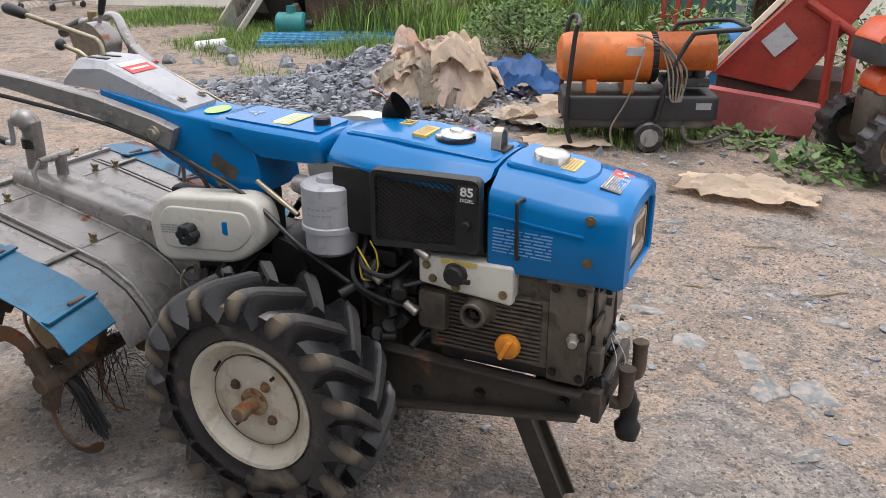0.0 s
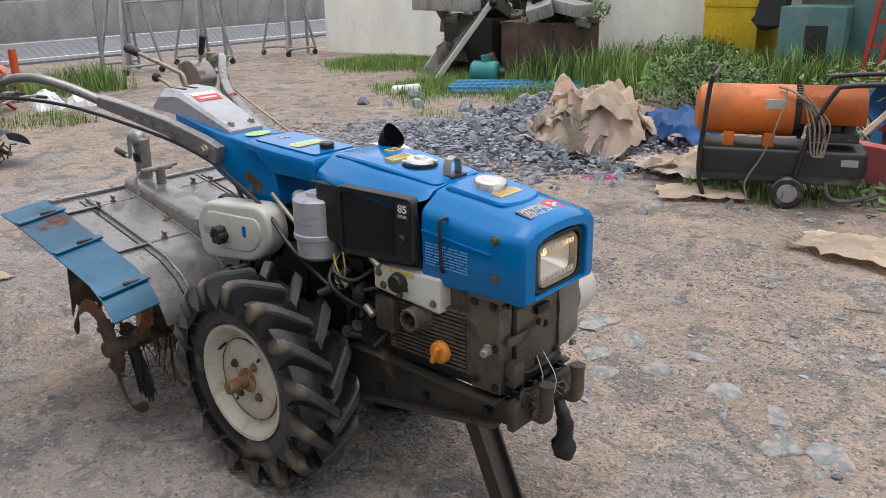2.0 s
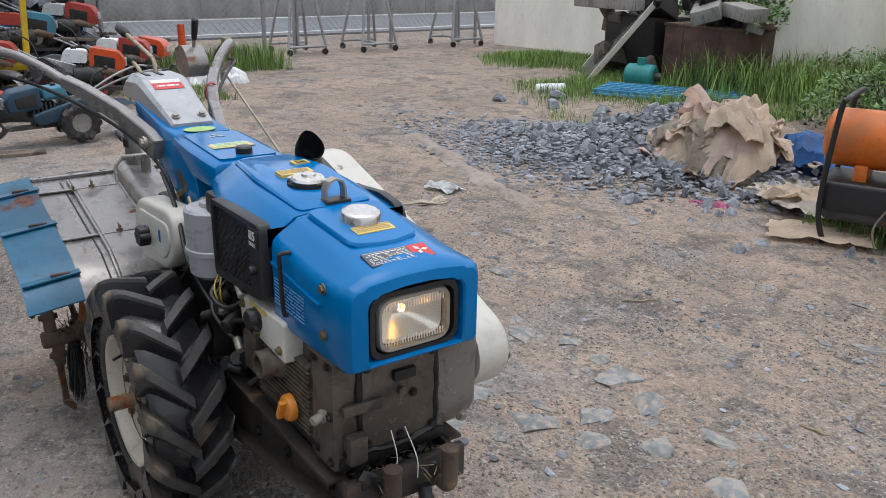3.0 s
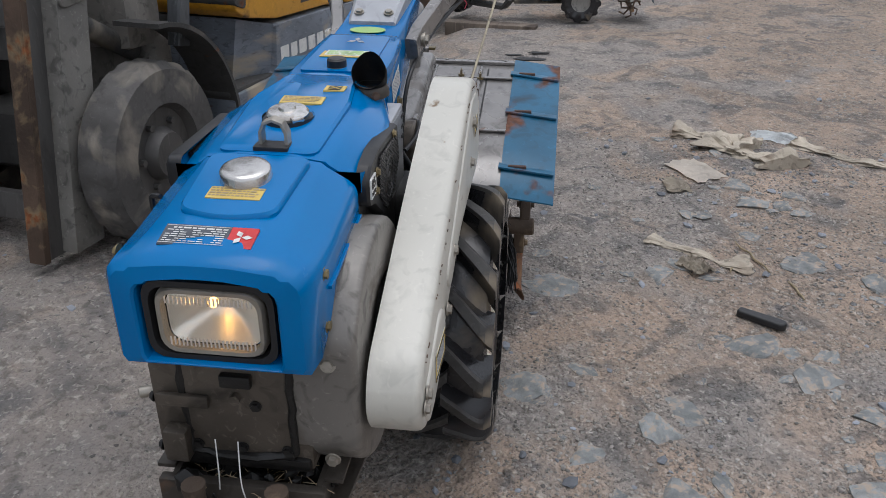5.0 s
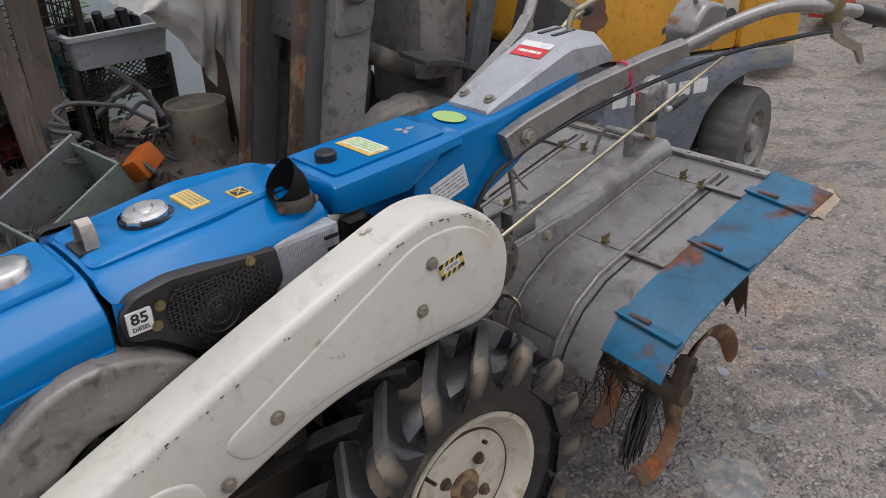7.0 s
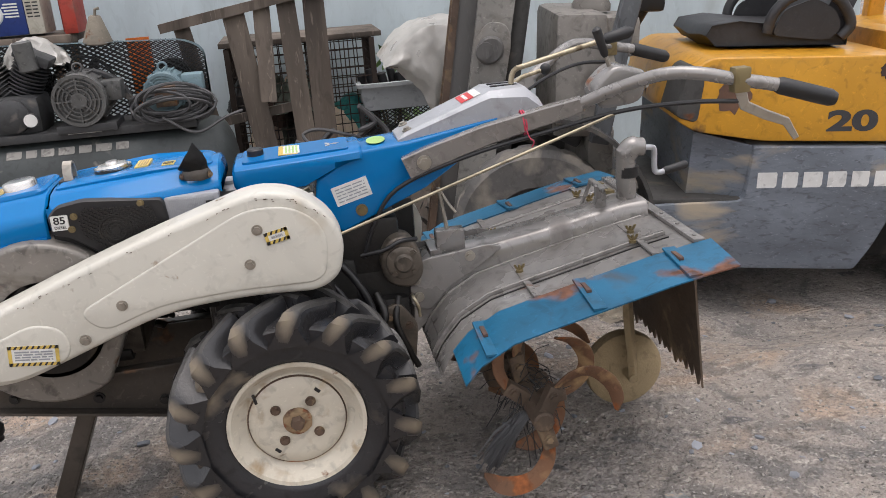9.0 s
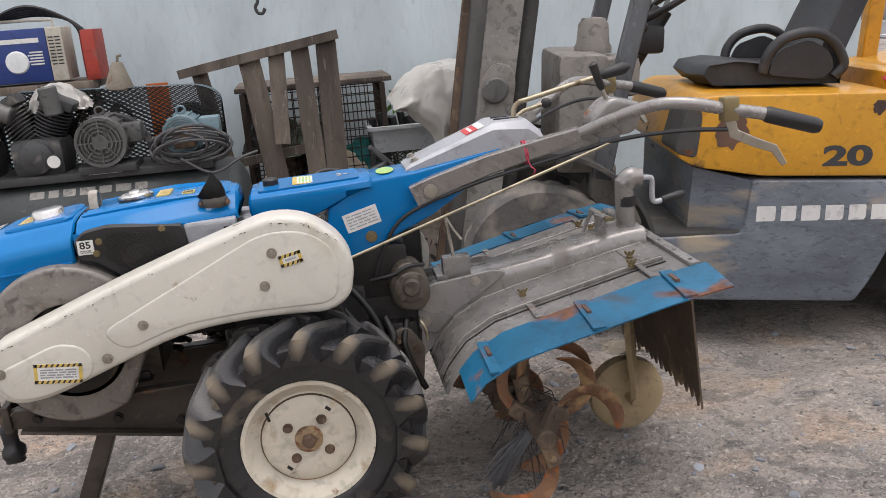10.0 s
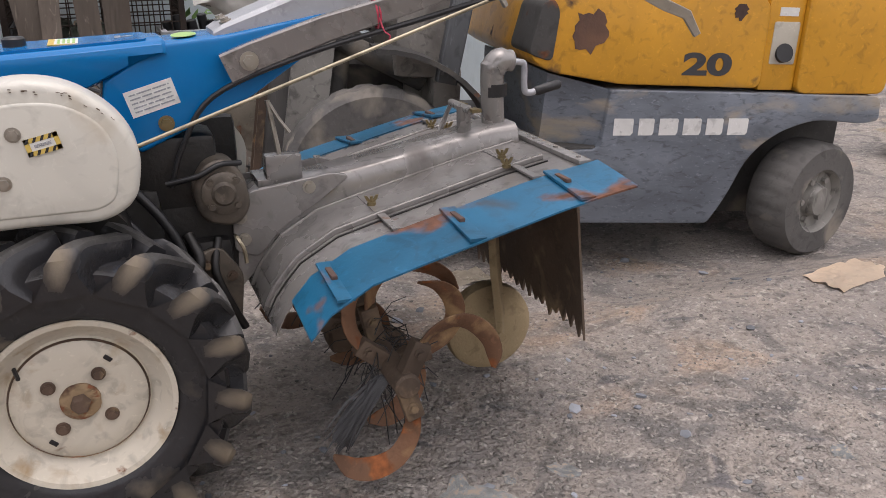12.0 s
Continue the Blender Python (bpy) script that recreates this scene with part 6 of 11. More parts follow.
# depth post with crank
bm = bmesh.new()
tube(bm, [(-0.985, 0.0, 0.63), (-0.98, 0, 0.78), (-0.985, 0.0, 0.802), (-1.00, 0.0, 0.816), (-1.03, 0.0, 0.815)], [0.028, 0.028, 0.031, 0.031, 0.026], 18, smooth=4)
post = part("depth_post", bm, "silver", tiller, "grey depth-adjusting post with crank")
bm = bmesh.new()
cyl(bm, (-0.985, 0, 0.735), (-0.985, 0, 0.765), 0.031, seg=18)
part("collar", bm, "black", post)
bm = bmesh.new()
tube(bm, [(-1.02, 0, 0.812), (-1.055, 0, 0.81), (-1.065, 0.0, 0.80), (-1.067, 0, 0.745), (-1.08, 0, 0.735), (-1.10, 0.0, 0.738)], 0.008, 10, smooth=4)
crank = part("crank", bm, "silver_light", post)
bm = bmesh.new()
tube(bm, [(-1.095, 0, 0.737), (-1.10, 0, 0.738), (-1.16, 0, 0.75), (-1.165, 0, 0.751)], [0.009, 0.012, 0.012, 0.008], 12)
part("crank_grip", bm, "black", crank)
bm = bmesh.new()
cyl(bm, (-0.90, 0.015, 0.635), (-0.90, 0.015, 0.72), 0.017, seg=16)
cyl(bm, (-0.90, -0.06, 0.715), (-0.90, 0.06, 0.715), 0.010, seg=10)
tube(bm, [(-0.90, -0.06, 0.715), (-0.90, -0.085, 0.69), (-0.88, -0.09, 0.64)], 0.006, 8)
part("clamp_socket", bm, "silver", tiller)
bm = bmesh.new()
for y in (-0.03, 0.05):
    prism(bm, [(0.0, -0.008), (0.03, -0.012), (0.03, 0.012), (0.0, 0.008)], -0.004, 0.004, Matrix.Translation((-0.905, y, 0.718)) @ Matrix.Rotation(radians(90), 4, "Z"))
part("clamp_nut", bm, "brass", tiller)

# rubber curtain behind the rotor
rnd = random.Random(3)
bm = bmesh.new()
teeth = [(-0.30, 0.62)]
k = -0.30
while k < 0.30:
    teeth += [(k, 0.20 + rnd.uniform(-0.015, 0.02)), (k + 0.018, 0.235 + rnd.uniform(-0.01, 0.02))]
    k += 0.036
teeth += [(0.30, 0.20), (0.30, 0.62)]
top = [Vector((-1.045 - 0.10 * (0.62 - z), y, z)) for y, z in teeth]
skin(bm, [top, [p + Vector((0.006, 0, 0.0)) for p in top]])
part("rubber_curtain", bm, "mudsteel", tiller, "dark ragged rubber curtain")

# rotor with curved blades
RZ = 0.25
bm = bmesh.new()
cyl(bm, (-0.60, -0.31, RZ), (-0.60, 0.31, RZ), 0.022, seg=6)
cyl(bm, (-0.60, -0.43, RZ), (-0.60, -0.25, RZ), 0.027, seg=16, bev=0.005)
cyl(bm, (-0.60, 0.25, RZ), (-0.60, 0.43, RZ), 0.027, seg=16, bev=0.005)
box(bm, -0.66, -0.54, -0.05, 0.05, 0.15, 0.50, 0.02)
rotor = part("rotor_shaft", bm, "mudsteel", tiller, "muddy rotor shaft and chain case")


def tine(y, up, bend, big=1.0, way=1):
    """One C-shaped tilling blade with its bolted holder; up: degrees from straight ahead."""
    mm = Matrix.Translation((-0.60, y, RZ)) @ Matrix.Rotation(radians(-up), 4, "Y") @ Matrix.Diagonal((1, 1, way, 1))
    bmx = bmesh.new()
    rings = []
    path = curve_pts([(0.045, 0, 0.0), (0.085, 0, 0.003), (0.128, 0.004 * bend, 0.022), (0.158, 0.014 * bend, 0.062), (0.155, 0.034 * bend, 0.110), (0.128, 0.054 * bend, 0.150), (0.085, 0.066 * bend, 0.172)], 4)
    n = len(path)
    for i, p in enumerate(path):
        f = i / (n - 1)
        ahead = (path[min(n - 1, i + 1)] - path[max(0, i - 1)]).normalized()
        # the strap turns from edge-on at the root to flat at the tip
        wide = Vector((0, 1, 0)).lerp(Vector((ahead.z, 0, -ahead.x)), 0.35 + 0.30 * math.sin(math.pi * f)).normalized()
        wide = (wide - ahead * wide.dot(ahead)).normalized()
        thin = ahead.cross(wide)
        w = float(np.interp(f, [0, 0.3, 0.7, 0.9, 1.0], [0.013, 0.018, 0.023, 0.019, 0.006]))
        t = 0.0045 - 0.002 * f
        rings.append([mm @ ((p + wide * w * a + thin * t * b) * big) for a, b in ((-1, -0.4), (-0.8, -1), (0.8, -1), (1, -0.4), (1, 0.4), (0.8, 1), (-0.8, 1), (-1, 0.4))])
    skin(bmx, rings)
    blade = part("blade", bmx, "blade_rust", rotor, "rusty curved tilling blade", 50)
    bmx = bmesh.new()
    box(bmx, 0.015, 0.092 * big, -0.016, 0.016, -0.020, 0.020, 0.006, m=mm)
    bolt(bmx, mm @ Vector((0.068, 0.016, 0)), Vector((0, 1, 0)), 0.009, 0.011)
    bolt(bmx, mm @ Vector((0.068, -0.016, 0)), Vector((0, -1, 0)), 0.009, 0.011)
    part("blade_holder", bmx, "mudsteel", rotor, whole=True)


for s in (1, -1):
    tine(s * 0.40, 116, s * 0.3, 1.0)
    tine(s * 0.385, -106, s * 0.2, 1.08)
    tine(s * 0.32, 40, -s * 0.7, 1.0)
    tine(s * 0.31, 172, s * 0.4, 1.0, -1)
    tine(s * 0.23, 78, s * 0.8, 1.1)
    tine(s * 0.125, 18, -s * 0.8, 1.15)
    tine(s * 0.125, 210, s * 0.6, 1.15)
    # mat of roots wound on the shaft, with a tuft hanging from its end
    rnd = random.Random(9)
    bm = bmesh.new()
    for k in range(110):
        c = Vector((-0.60, s * rnd.uniform(0.14, 0.36), RZ)) + Vector((rnd.uniform(-1, 1), 0, rnd.uniform(-1, 1))) * 0.045
        d = Vector((rnd.uniform(-0.08, 0.08), rnd.uniform(-0.05, 0.05), rnd.uniform(-0.15, 0.06)))
        tube(bm, [c, c + d * 0.5 + Vector((rnd.uniform(-0.02, 0.02), 0, 0.012)), c + d], 0.0013, 4)
    for k in range(110):
        c = Vector((-0.575 + rnd.uniform(-0.012, 0.012), s * (0.345 + rnd.uniform(-0.012, 0.012)), 0.235))
        e = Vector((-0.47 + rnd.gauss(0, 0.013), s * (0.37 + rnd.gauss(0, 0.010)), 0.13 + rnd.gauss(0, 0.018)))
        mid = c.lerp(e, 0.55) + Vector((rnd.gauss(0, 0.006), rnd.gauss(0, 0.006), 0.006))
        tube(bm, [c, mid, e], [0.0045, 0.004, 0.0015], 4)
    part("root_tuft", bm, "black", rotor, "black tuft of roots wound on the shaft", whole=True)
# tail wheel
bm = bmesh.new()
tw = Matrix.Translation((-0.985, -0.03, 0.118)) @ AXIS_Y
lathe(bm, [(0.0, -0.03), (0.10, -0.032), (0.118, -0.02), (0.122, 0.0), (0.118, 0.02), (0.10, 0.032), (0.0, 0.03)], tw, 40)
tail = part("tail_wheel", bm, "muddisc", tiller, "tail wheel coated in dry mud")
bm = bmesh.new()
tube(bm, [(-0.99, 0.04, 0.118), (-0.985, 0.045, 0.20), (-0.98, 0.03, 0.30), (-0.985, 0.0, 0.45), (-0.985, 0.0, 0.66)], [0.016, 0.020, 0.022, 0.024, 0.024], square=True, wide=0.01, smooth=4)
cyl(bm, (-0.985, -0.05, 0.118), (-0.985, 0.06, 0.118), 0.014, seg=10)
part("fork", bm, "muddisc", tail)
# drawbar, hoses and links between the gearbox and the rotary hood
bm = bmesh.new()
box(bm, -0.33, -0.24, -0.10, 0.10, 0.28, 0.50, 0.02)
drawbar = part("drawbar", bm, "cast_dark", tiller, "black oily drawbar casting")
for s in (1, -1):
    for pts, r, mat in (([(-0.12, 0.105, 0.66), (-0.19, 0.125, 0.57), (-0.225, 0.13, 0.48), (-0.215, 0.135, 0.40)], 0.010, "black"),
                        ([(-0.10, 0.10, 0.60), (-0.16, 0.13, 0.52), (-0.17, 0.135, 0.44), (-0.20, 0.13, 0.38)], 0.007, "black"),
                        ([(-0.24, 0.10, 0.52), (-0.255, 0.135, 0.47), (-0.235, 0.14, 0.41), (-0.26, 0.13, 0.35), (-0.30, 0.11, 0.31)], 0.011, "cast_dark"),
                        ([(-0.30, 0.09, 0.50), (-0.285, 0.125, 0.44), (-0.31, 0.13, 0.36), (-0.335, 0.12, 0.30)], 0.009, "cast_dark"),
                        ([(-0.21, 0.10, 0.63), (-0.27, 0.118, 0.645), (-0.315, 0.12, 0.665), (-0.36, 0.10, 0.66)], 0.006, "black")):
        bm = bmesh.new()
        tube(bm, [(x, s * y, z) for x, y, z in pts], r, 10, smooth=5)
        part("hose", bm, mat, drawbar, "black oily hose")
    bm = bmesh.new()
    tube(bm, [(-0.335, s * 0.105, 0.505), (-0.335, s * 0.135, 0.508), (-0.345, s * 0.142, 0.485), (-0.348, s * 0.142, 0.455)], 0.0045, 8, smooth=4)
    part("drain_cock", bm, "rod", drawbar, "yellowed plated drain lever")
    bm = bmesh.new()
    prism(bm, round_poly([(-0.33, 0.30), (-0.25, 0.30), (-0.22, 0.36), (-0.24, 0.47), (-0.30, 0.49), (-0.345, 0.42)], 0.02), s * 0.10, s * 0.112, side(0), 0.003)
    plate_ob = part("side_plate", bm, "cast", drawbar, "greasy cast side plate")
    for x, z in ((-0.305, 0.33), (-0.255, 0.35), (-0.27, 0.45), (-0.32, 0.42)):
        bm = bmesh.new()
        bolt(bm, (x, s * 0.112, z), (0, s, 0), 0.008, 0.009)
        part("bolt", bm, "rust", plate_ob, whole=True)
# ---- ground ----
def ground_z(x, y):
    near = math.exp(-((x / 10) ** 2 + (y / 10) ** 2))
    p = Vector((x, y, 0))
    dip = -0.09 * math.exp(-(((x - 1.2) / 1.6) ** 2 + ((y - 2.4) / 1.5) ** 2))
    flat = 1 - 0.8 * math.exp(-((x / 1.2) ** 2 + (y / 0.7) ** 2))
    low = -0.06 * min(1.0, max(0.0, (-9.6 - x) / 2.2))
    low -= 0.13 * min(1.0, max(0.0, (-0.2 - y) / 0.35)) * min(1.0, max(0.0, (-1.0 - x) / 0.8)) * min(1.0, max(0.0, (8.0 + x) / 3.0))
    return low + (noise.noise(p * 0.5) * 0.035 + noise.noise(p * 1.9) * 0.014 + noise.noise(p * 5.5) * 0.008 + abs(noise.noise(p * 13.0)) * 0.008) * near * flat + dip - 0.010


def ground_material():
    m = bpy.data.materials.new("trodden_dirt")
    m.use_nodes = True
    n, l = m.node_tree.nodes, m.node_tree.links
    bsdf = n["Principled BSDF"]
    coord = n.new("ShaderNodeTexCoord")
    pos = coord.outputs["Object"]

    def nz(scale, detail=8.0, dist=0.0):
        t = n.new("ShaderNodeTexNoise")
        t.inputs["Scale"].default_value, t.inputs["Detail"].default_value, t.inputs["Distortion"].default_value = scale, detail, dist
        l.new(pos, t.inputs["Vector"])
        return t.outputs["Fac"]

    def span(v, a, b, c=0.0, d=1.0):
        r = n.new("ShaderNodeMapRange")
        for k, x in zip(("From Min", "From Max", "To Min", "To Max"), (a, b, c, d)):
            r.inputs[k].default_value = x
        l.new(v, r.inputs["Value"])
        return r.outputs["Result"]

    def mix(f, a, b):
        x = n.new("ShaderNodeMix")
        x.data_type = "RGBA"
        for k, v in (("Factor", f), ("A", a), ("B", b)):
            if isinstance(v, (tuple, float)):
                x.inputs[k].default_value = v
            else:
                l.new(v, x.inputs[k])
        return x.outputs["Result"]

    def times(a, b):
        x = n.new("ShaderNodeMath")
        x.operation = "MULTIPLY"
        l.new(a, x.inputs[0])
        if isinstance(b, float):
            x.inputs[1].default_value = b
        else:
            l.new(b, x.inputs[1])
        return x.outputs[0]

    def plus(a, b):
        x = n.new("ShaderNodeMath")
        x.operation = "ADD"
        l.new(a, x.inputs[0])
        l.new(b, x.inputs[1])
        return x.outputs[0]

    def cells(scale):
        v = n.new("ShaderNodeTexVoronoi")
        v.inputs["Scale"].default_value = scale
        l.new(pos, v.inputs["Vector"])
        return v

    dirt = mix(span(nz(1.3), 0.35, 0.65), (0.31, 0.243, 0.19, 1), (0.44, 0.337, 0.26, 1))
    dirt = mix(span(nz(9.0), 0.45, 0.75), dirt, (0.26, 0.225, 0.19, 1))
    grey = mix(span(nz(4.0), 0.35, 0.7), (0.335, 0.295, 0.258, 1), (0.235, 0.218, 0.205, 1))
    # trodden grey lanes against warmer soil
    sep = n.new("ShaderNodeSeparateXYZ")
    l.new(pos, sep.inputs[0])
    zone = span(sep.outputs["Y"], -0.6, 2.2, 0.12, -0.12)
    base = mix(span(plus(nz(1.25, 12.0, 1.0), zone), 0.455, 0.545), dirt, grey)
    # small stones, told apart by cell
    v1, v2 = cells(30.0), cells(75.0)
    bw = n.new("ShaderNodeRGBToBW")
    l.new(v1.outputs["Color"], bw.inputs["Color"])
    tone = mix(bw.outputs["Val"], (0.17, 0.175, 0.18, 1), (0.46, 0.43, 0.38, 1))
    stony = span(plus(sep.outputs["Y"], times(sep.outputs["X"], 0.35)), -0.5, 0.9, 0.15, 1.0)
    some = times(times(span(nz(2.2, 5.0, 0.4), 0.48, 0.60), stony), span(v1.outputs["Distance"], 0.34, 0.26))
    base = mix(some, base, tone)
    bw2 = n.new("ShaderNodeRGBToBW")
    l.new(v2.outputs["Color"], bw2.inputs["Color"])
    tone2 = mix(bw2.outputs["Val"], (0.15, 0.145, 0.14, 1), (0.48, 0.44, 0.38, 1))
    some2 = times(times(span(nz(5.0, 4.0), 0.38, 0.54), stony), span(v2.outputs["Distance"], 0.36, 0.26))
    base = mix(times(some2, 0.6), base, tone2)
    # dark blotches of oil and coal grit
    base = mix(times(span(nz(1.1, 10.0, 1.0), 0.62, 0.72), 0.55), base, (0.09, 0.085, 0.085, 1))
    base = mix(times(span(nz(7.0, 10.0, 1.0), 0.62, 0.70), 0.75), base, (0.10, 0.10, 0.11, 1))
    # crumbs and dust between the stones, dark grit lying in drifts
    base = mix(times(span(nz(3.2, 12.0, 1.6), 0.53, 0.61), 0.62), base, (0.125, 0.122, 0.12, 1))
    base = mix(times(span(nz(30.0, 8.0, 0.8), 0.53, 0.65), 0.5), base, (0.10, 0.09, 0.08, 1))
    base = mix(times(span(nz(48.0, 8.0, 0.8), 0.56, 0.68), 0.5), base, (0.56, 0.52, 0.46, 1))
    base = mix(times(span(nz(110.0, 6.0, 0.8), 0.55, 0.68), 0.45), base, (0.08, 0.075, 0.07, 1))
    l.new(base, bsdf.inputs["Base Color"])
    bsdf.inputs["Roughness"].default_value = 0.93
    bsdf.inputs["Specular IOR Level"].default_value = 0.25
    h = plus(plus(times(some, 0.9), times(nz(18.0, 8.0), 1.2)), plus(times(some2, 0.6), times(nz(70.0, 8.0), 0.9)))
    b = n.new("ShaderNodeBump")
    b.inputs["Strength"].default_value = 1.0
    b.inputs["Distance"].default_value = 0.022
    l.new(h, b.inputs["Height"])
    l.new(b.outputs["Normal"], bsdf.inputs["Normal"])
    return m


M["ground"] = ground_material()
bm = bmesh.new()
xs = sorted(set([-400, -150, -60, -35, -22] + [round(-16 + k * 0.5, 3) for k in range(17)] + [round(-8 + k * 0.10, 3) for k in range(57)] + [round(-2.3 + k * 0.03, 3) for k in range(150)] + [round(2.2 + k * 0.10, 3) for k in range(50)] + [8, 10, 14, 25, 60, 150, 400]))
ys = sorted(set([-400, -150, -60, -30, -15, -10] + [round(-7 + k * 0.10, 3) for k in range(55)] + [round(-1.5 + k * 0.03, 3) for k in range(147)] + [round(2.91 + k * 0.10, 3) for k in range(52)] + [9, 11, 14, 20, 35, 70, 150, 400]))
grid = [[bm.verts.new((x, y, ground_z(x, y))) for y in ys] for x in xs]
for a, b in zip(grid, grid[1:]):
    for k in range(len(ys) - 1):
        bm.faces.new((a[k], b[k], b[k + 1], a[k + 1]))
single("ground", bm, "ground", "bare yard of trodden dirt, gravel and dust", "ground", kind="structure", angle=180)


def stone_mesh(seed, flat=0.5, sub=2):
    bmx = bmesh.new()
    bmesh.ops.create_icosphere(bmx, subdivisions=sub, radius=1.0)
    r3 = random.Random(seed)
    planes = [(Vector((r3.uniform(-1, 1), r3.uniform(-1, 1), r3.uniform(-1, 1) * (0.3 if flat < 0.3 else 1))).normalized(), r3.uniform(0.4, 0.75)) for _ in range(11)]
    for v in bmx.verts:
        for nn, d in planes:
            k = v.co.dot(nn) - d
            if k > 0:
                v.co -= nn * k
        v.co.z *= flat
        v.co += noise.noise_vector(v.co * 2.5 + Vector((seed, 0, 0))) * 0.05
    return bmx


STONES = [finish("stone_shape", stone_mesh(k, 0.62), "stone", 20) for k in range(10)]
SLABS = [finish("slab_shape", stone_mesh(40 + k, 0.16, 3), "flag", 20) for k in range(8)]
CHIPS = [stone_mesh(70 + k, 0.55, 1) for k in range(8)]
CHIP_DATA = [(np.array([tuple(v.co) for v in c.verts]), [[v.index for v in f.verts] for f in c.faces]) for c in CHIPS]


def scatter(name, spots, mat, label, category):
    """Many small stones in one mesh: spots of x, y, z, size, turn."""
    co, fc, off = [], [], 0
    r4 = random.Random(len(spots))
    for x, y, z, s, a in spots:
        v, f = CHIP_DATA[r4.randrange(len(CHIP_DATA))]
        c, sn = math.cos(a), math.sin(a)
        w = v * s * np.array([1, r4.uniform(0.6, 1), r4.uniform(0.5, 1)])
        w = np.stack([w[:, 0] * c - w[:, 1] * sn + x, w[:, 0] * sn + w[:, 1] * c + y, w[:, 2] + z], 1)
        co.extend(w.tolist())
        fc.extend([[i + off for i in q] for q in f])
        off += len(v)
    me = bpy.data.meshes.new(name)
    me.from_pydata(co, [], fc)
    me.materials.append(M[mat])
    return tagged(new(name, me), label, category, kind="stuff")


# flat stones set in the ground
rnd = random.Random(12)
flats = [(-0.30, 1.25, 0.112), (-1.02, 1.37, 0.103), (-0.74, 0.49, 0.084), (-0.84, 0.86, 0.061), (-2.34, 1.61, 0.093), (-1.47, 1.27, 0.084), (-1.33, 1.07, 0.05), (-0.23, 0.61, 0.057), (-0.08, 0.85, 0.088), (-1.67, 1.25, 0.055), (-1.46, 1.40, 0.064),
         (-0.43, 1.11, 0.093), (-0.42, 1.31, 0.064), (-0.16, 1.36, 0.061), (0.01, 1.37, 0.049), (0.17, 1.32, 0.093), (0.34, 1.27, 0.107), (0.24, 0.82, 0.084), (0.55, 1.05, 0.089), (0.63, 1.25, 0.075), (-1.01, 1.41, 0.074), (-0.85, 1.59, 0.085),
         (0.31, 1.02, 0.085), (0.17, 0.93, 0.07), (0.42, 0.93, 0.065), (0.13, 0.59, 0.066), (0.81, 1.06, 0.08), (1.01, 1.0, 0.09), (1.11, 0.82, 0.09), (1.24, 0.86, 0.09)]
for x, y, s in flats:
    for k in range(2):
        ob = tagged(new("flat_stone", SLABS[rnd.randrange(8)]), "flat grey stone half sunk in the dirt", "stone", "flat stones in the yard")
        xx, yy = x + rnd.uniform(-0.16, 0.16) * k, y + rnd.uniform(-0.16, 0.16) * k
        ss = s * (rnd.uniform(0.4, 0.6) if k else 1.45)
        ob.matrix_world = pose(xx, yy, ground_z(xx, yy) - 0.078 * ss, rnd.uniform(-3, 3), rnd.uniform(-3, 3), rnd.uniform(0, 360)) @ Matrix.Diagonal((ss, ss * rnd.uniform(0.5, 0.95), ss, 1))
# more flat stones, in patches where the soil is worn away
placed = 0
while placed < 110:
    x, y = rnd.uniform(-2.2, 2.3), rnd.uniform(-1.5, 2.9)
    if abs(y) < 0.4 and -0.9 < x < 0.8 or y + 0.35 * x < 0.1 or noise.noise(Vector((x * 0.9, y * 0.9, 7))) < 0.02:
        continue
    placed += 1
    ss = 0.025 + 0.085 * rnd.random() ** 1.6
    ob = tagged(new("flat_stone", SLABS[rnd.randrange(8)]), "flat grey stone half sunk in the dirt", "stone", "flat stones in the yard")
    ob.matrix_world = pose(x, y, ground_z(x, y) - 0.06 * ss, rnd.uniform(-5, 5), rnd.uniform(-5, 5), rnd.uniform(0, 360)) @ Matrix.Diagonal((ss, ss * rnd.uniform(0.5, 0.95), ss, 1))


def strewn(count, near, far, small, large, power, seed):
    r5 = random.Random(seed)
    out = []
    while len(out) < count:
        x0, x1, y0, y1 = near if r5.random() < 0.8 else far
        x, y = r5.uniform(x0, x1), r5.uniform(y0, y1)
        if y + 0.35 * x < r5.uniform(-0.9, 0.7) and r5.random() < 0.75:
            continue
        if noise.noise(Vector((x * 1.3, y * 1.3, 4))) + noise.noise(Vector((x * 5, y * 5, 9))) * 0.5 + r5.uniform(-0.4, 0.4) < -0.1:
            continue
        s = small + (large - small) * r5.random() ** power
        out.append((x, y, ground_z(x, y) + s * 0.12, s, r5.uniform(0, 6.28)))
    return out


scatter("gravel", strewn(52000, (-2.2, 2.0, -1.5, 2.6), (-6, 2.4, -2.2, 4.5), 0.0022, 0.010, 2.6, 21), "pebble", "loose gravel strewn over the dirt", "gravel")
scatter("loose_stones", strewn(700, (-2.2, 2.0, -1.5, 2.6), (-6, 2.4, -2.2, 4.5), 0.010, 0.03, 3.0, 22), "stone", "loose grey stones strewn over the dirt", "gravel")
# ---- forklift: local x is forward, its left side local y+, origin under the rear axle ----
fork = thing("forklift", "old yellow and grey forklift truck with dusty paint, parked on dirt", "forklift")
FORK = pose(-2.756, -1.099, -0.142, 0, -3, -10) @ Matrix.Scale(1.09, 4)
fork.matrix_world = FORK
HW = 0.47


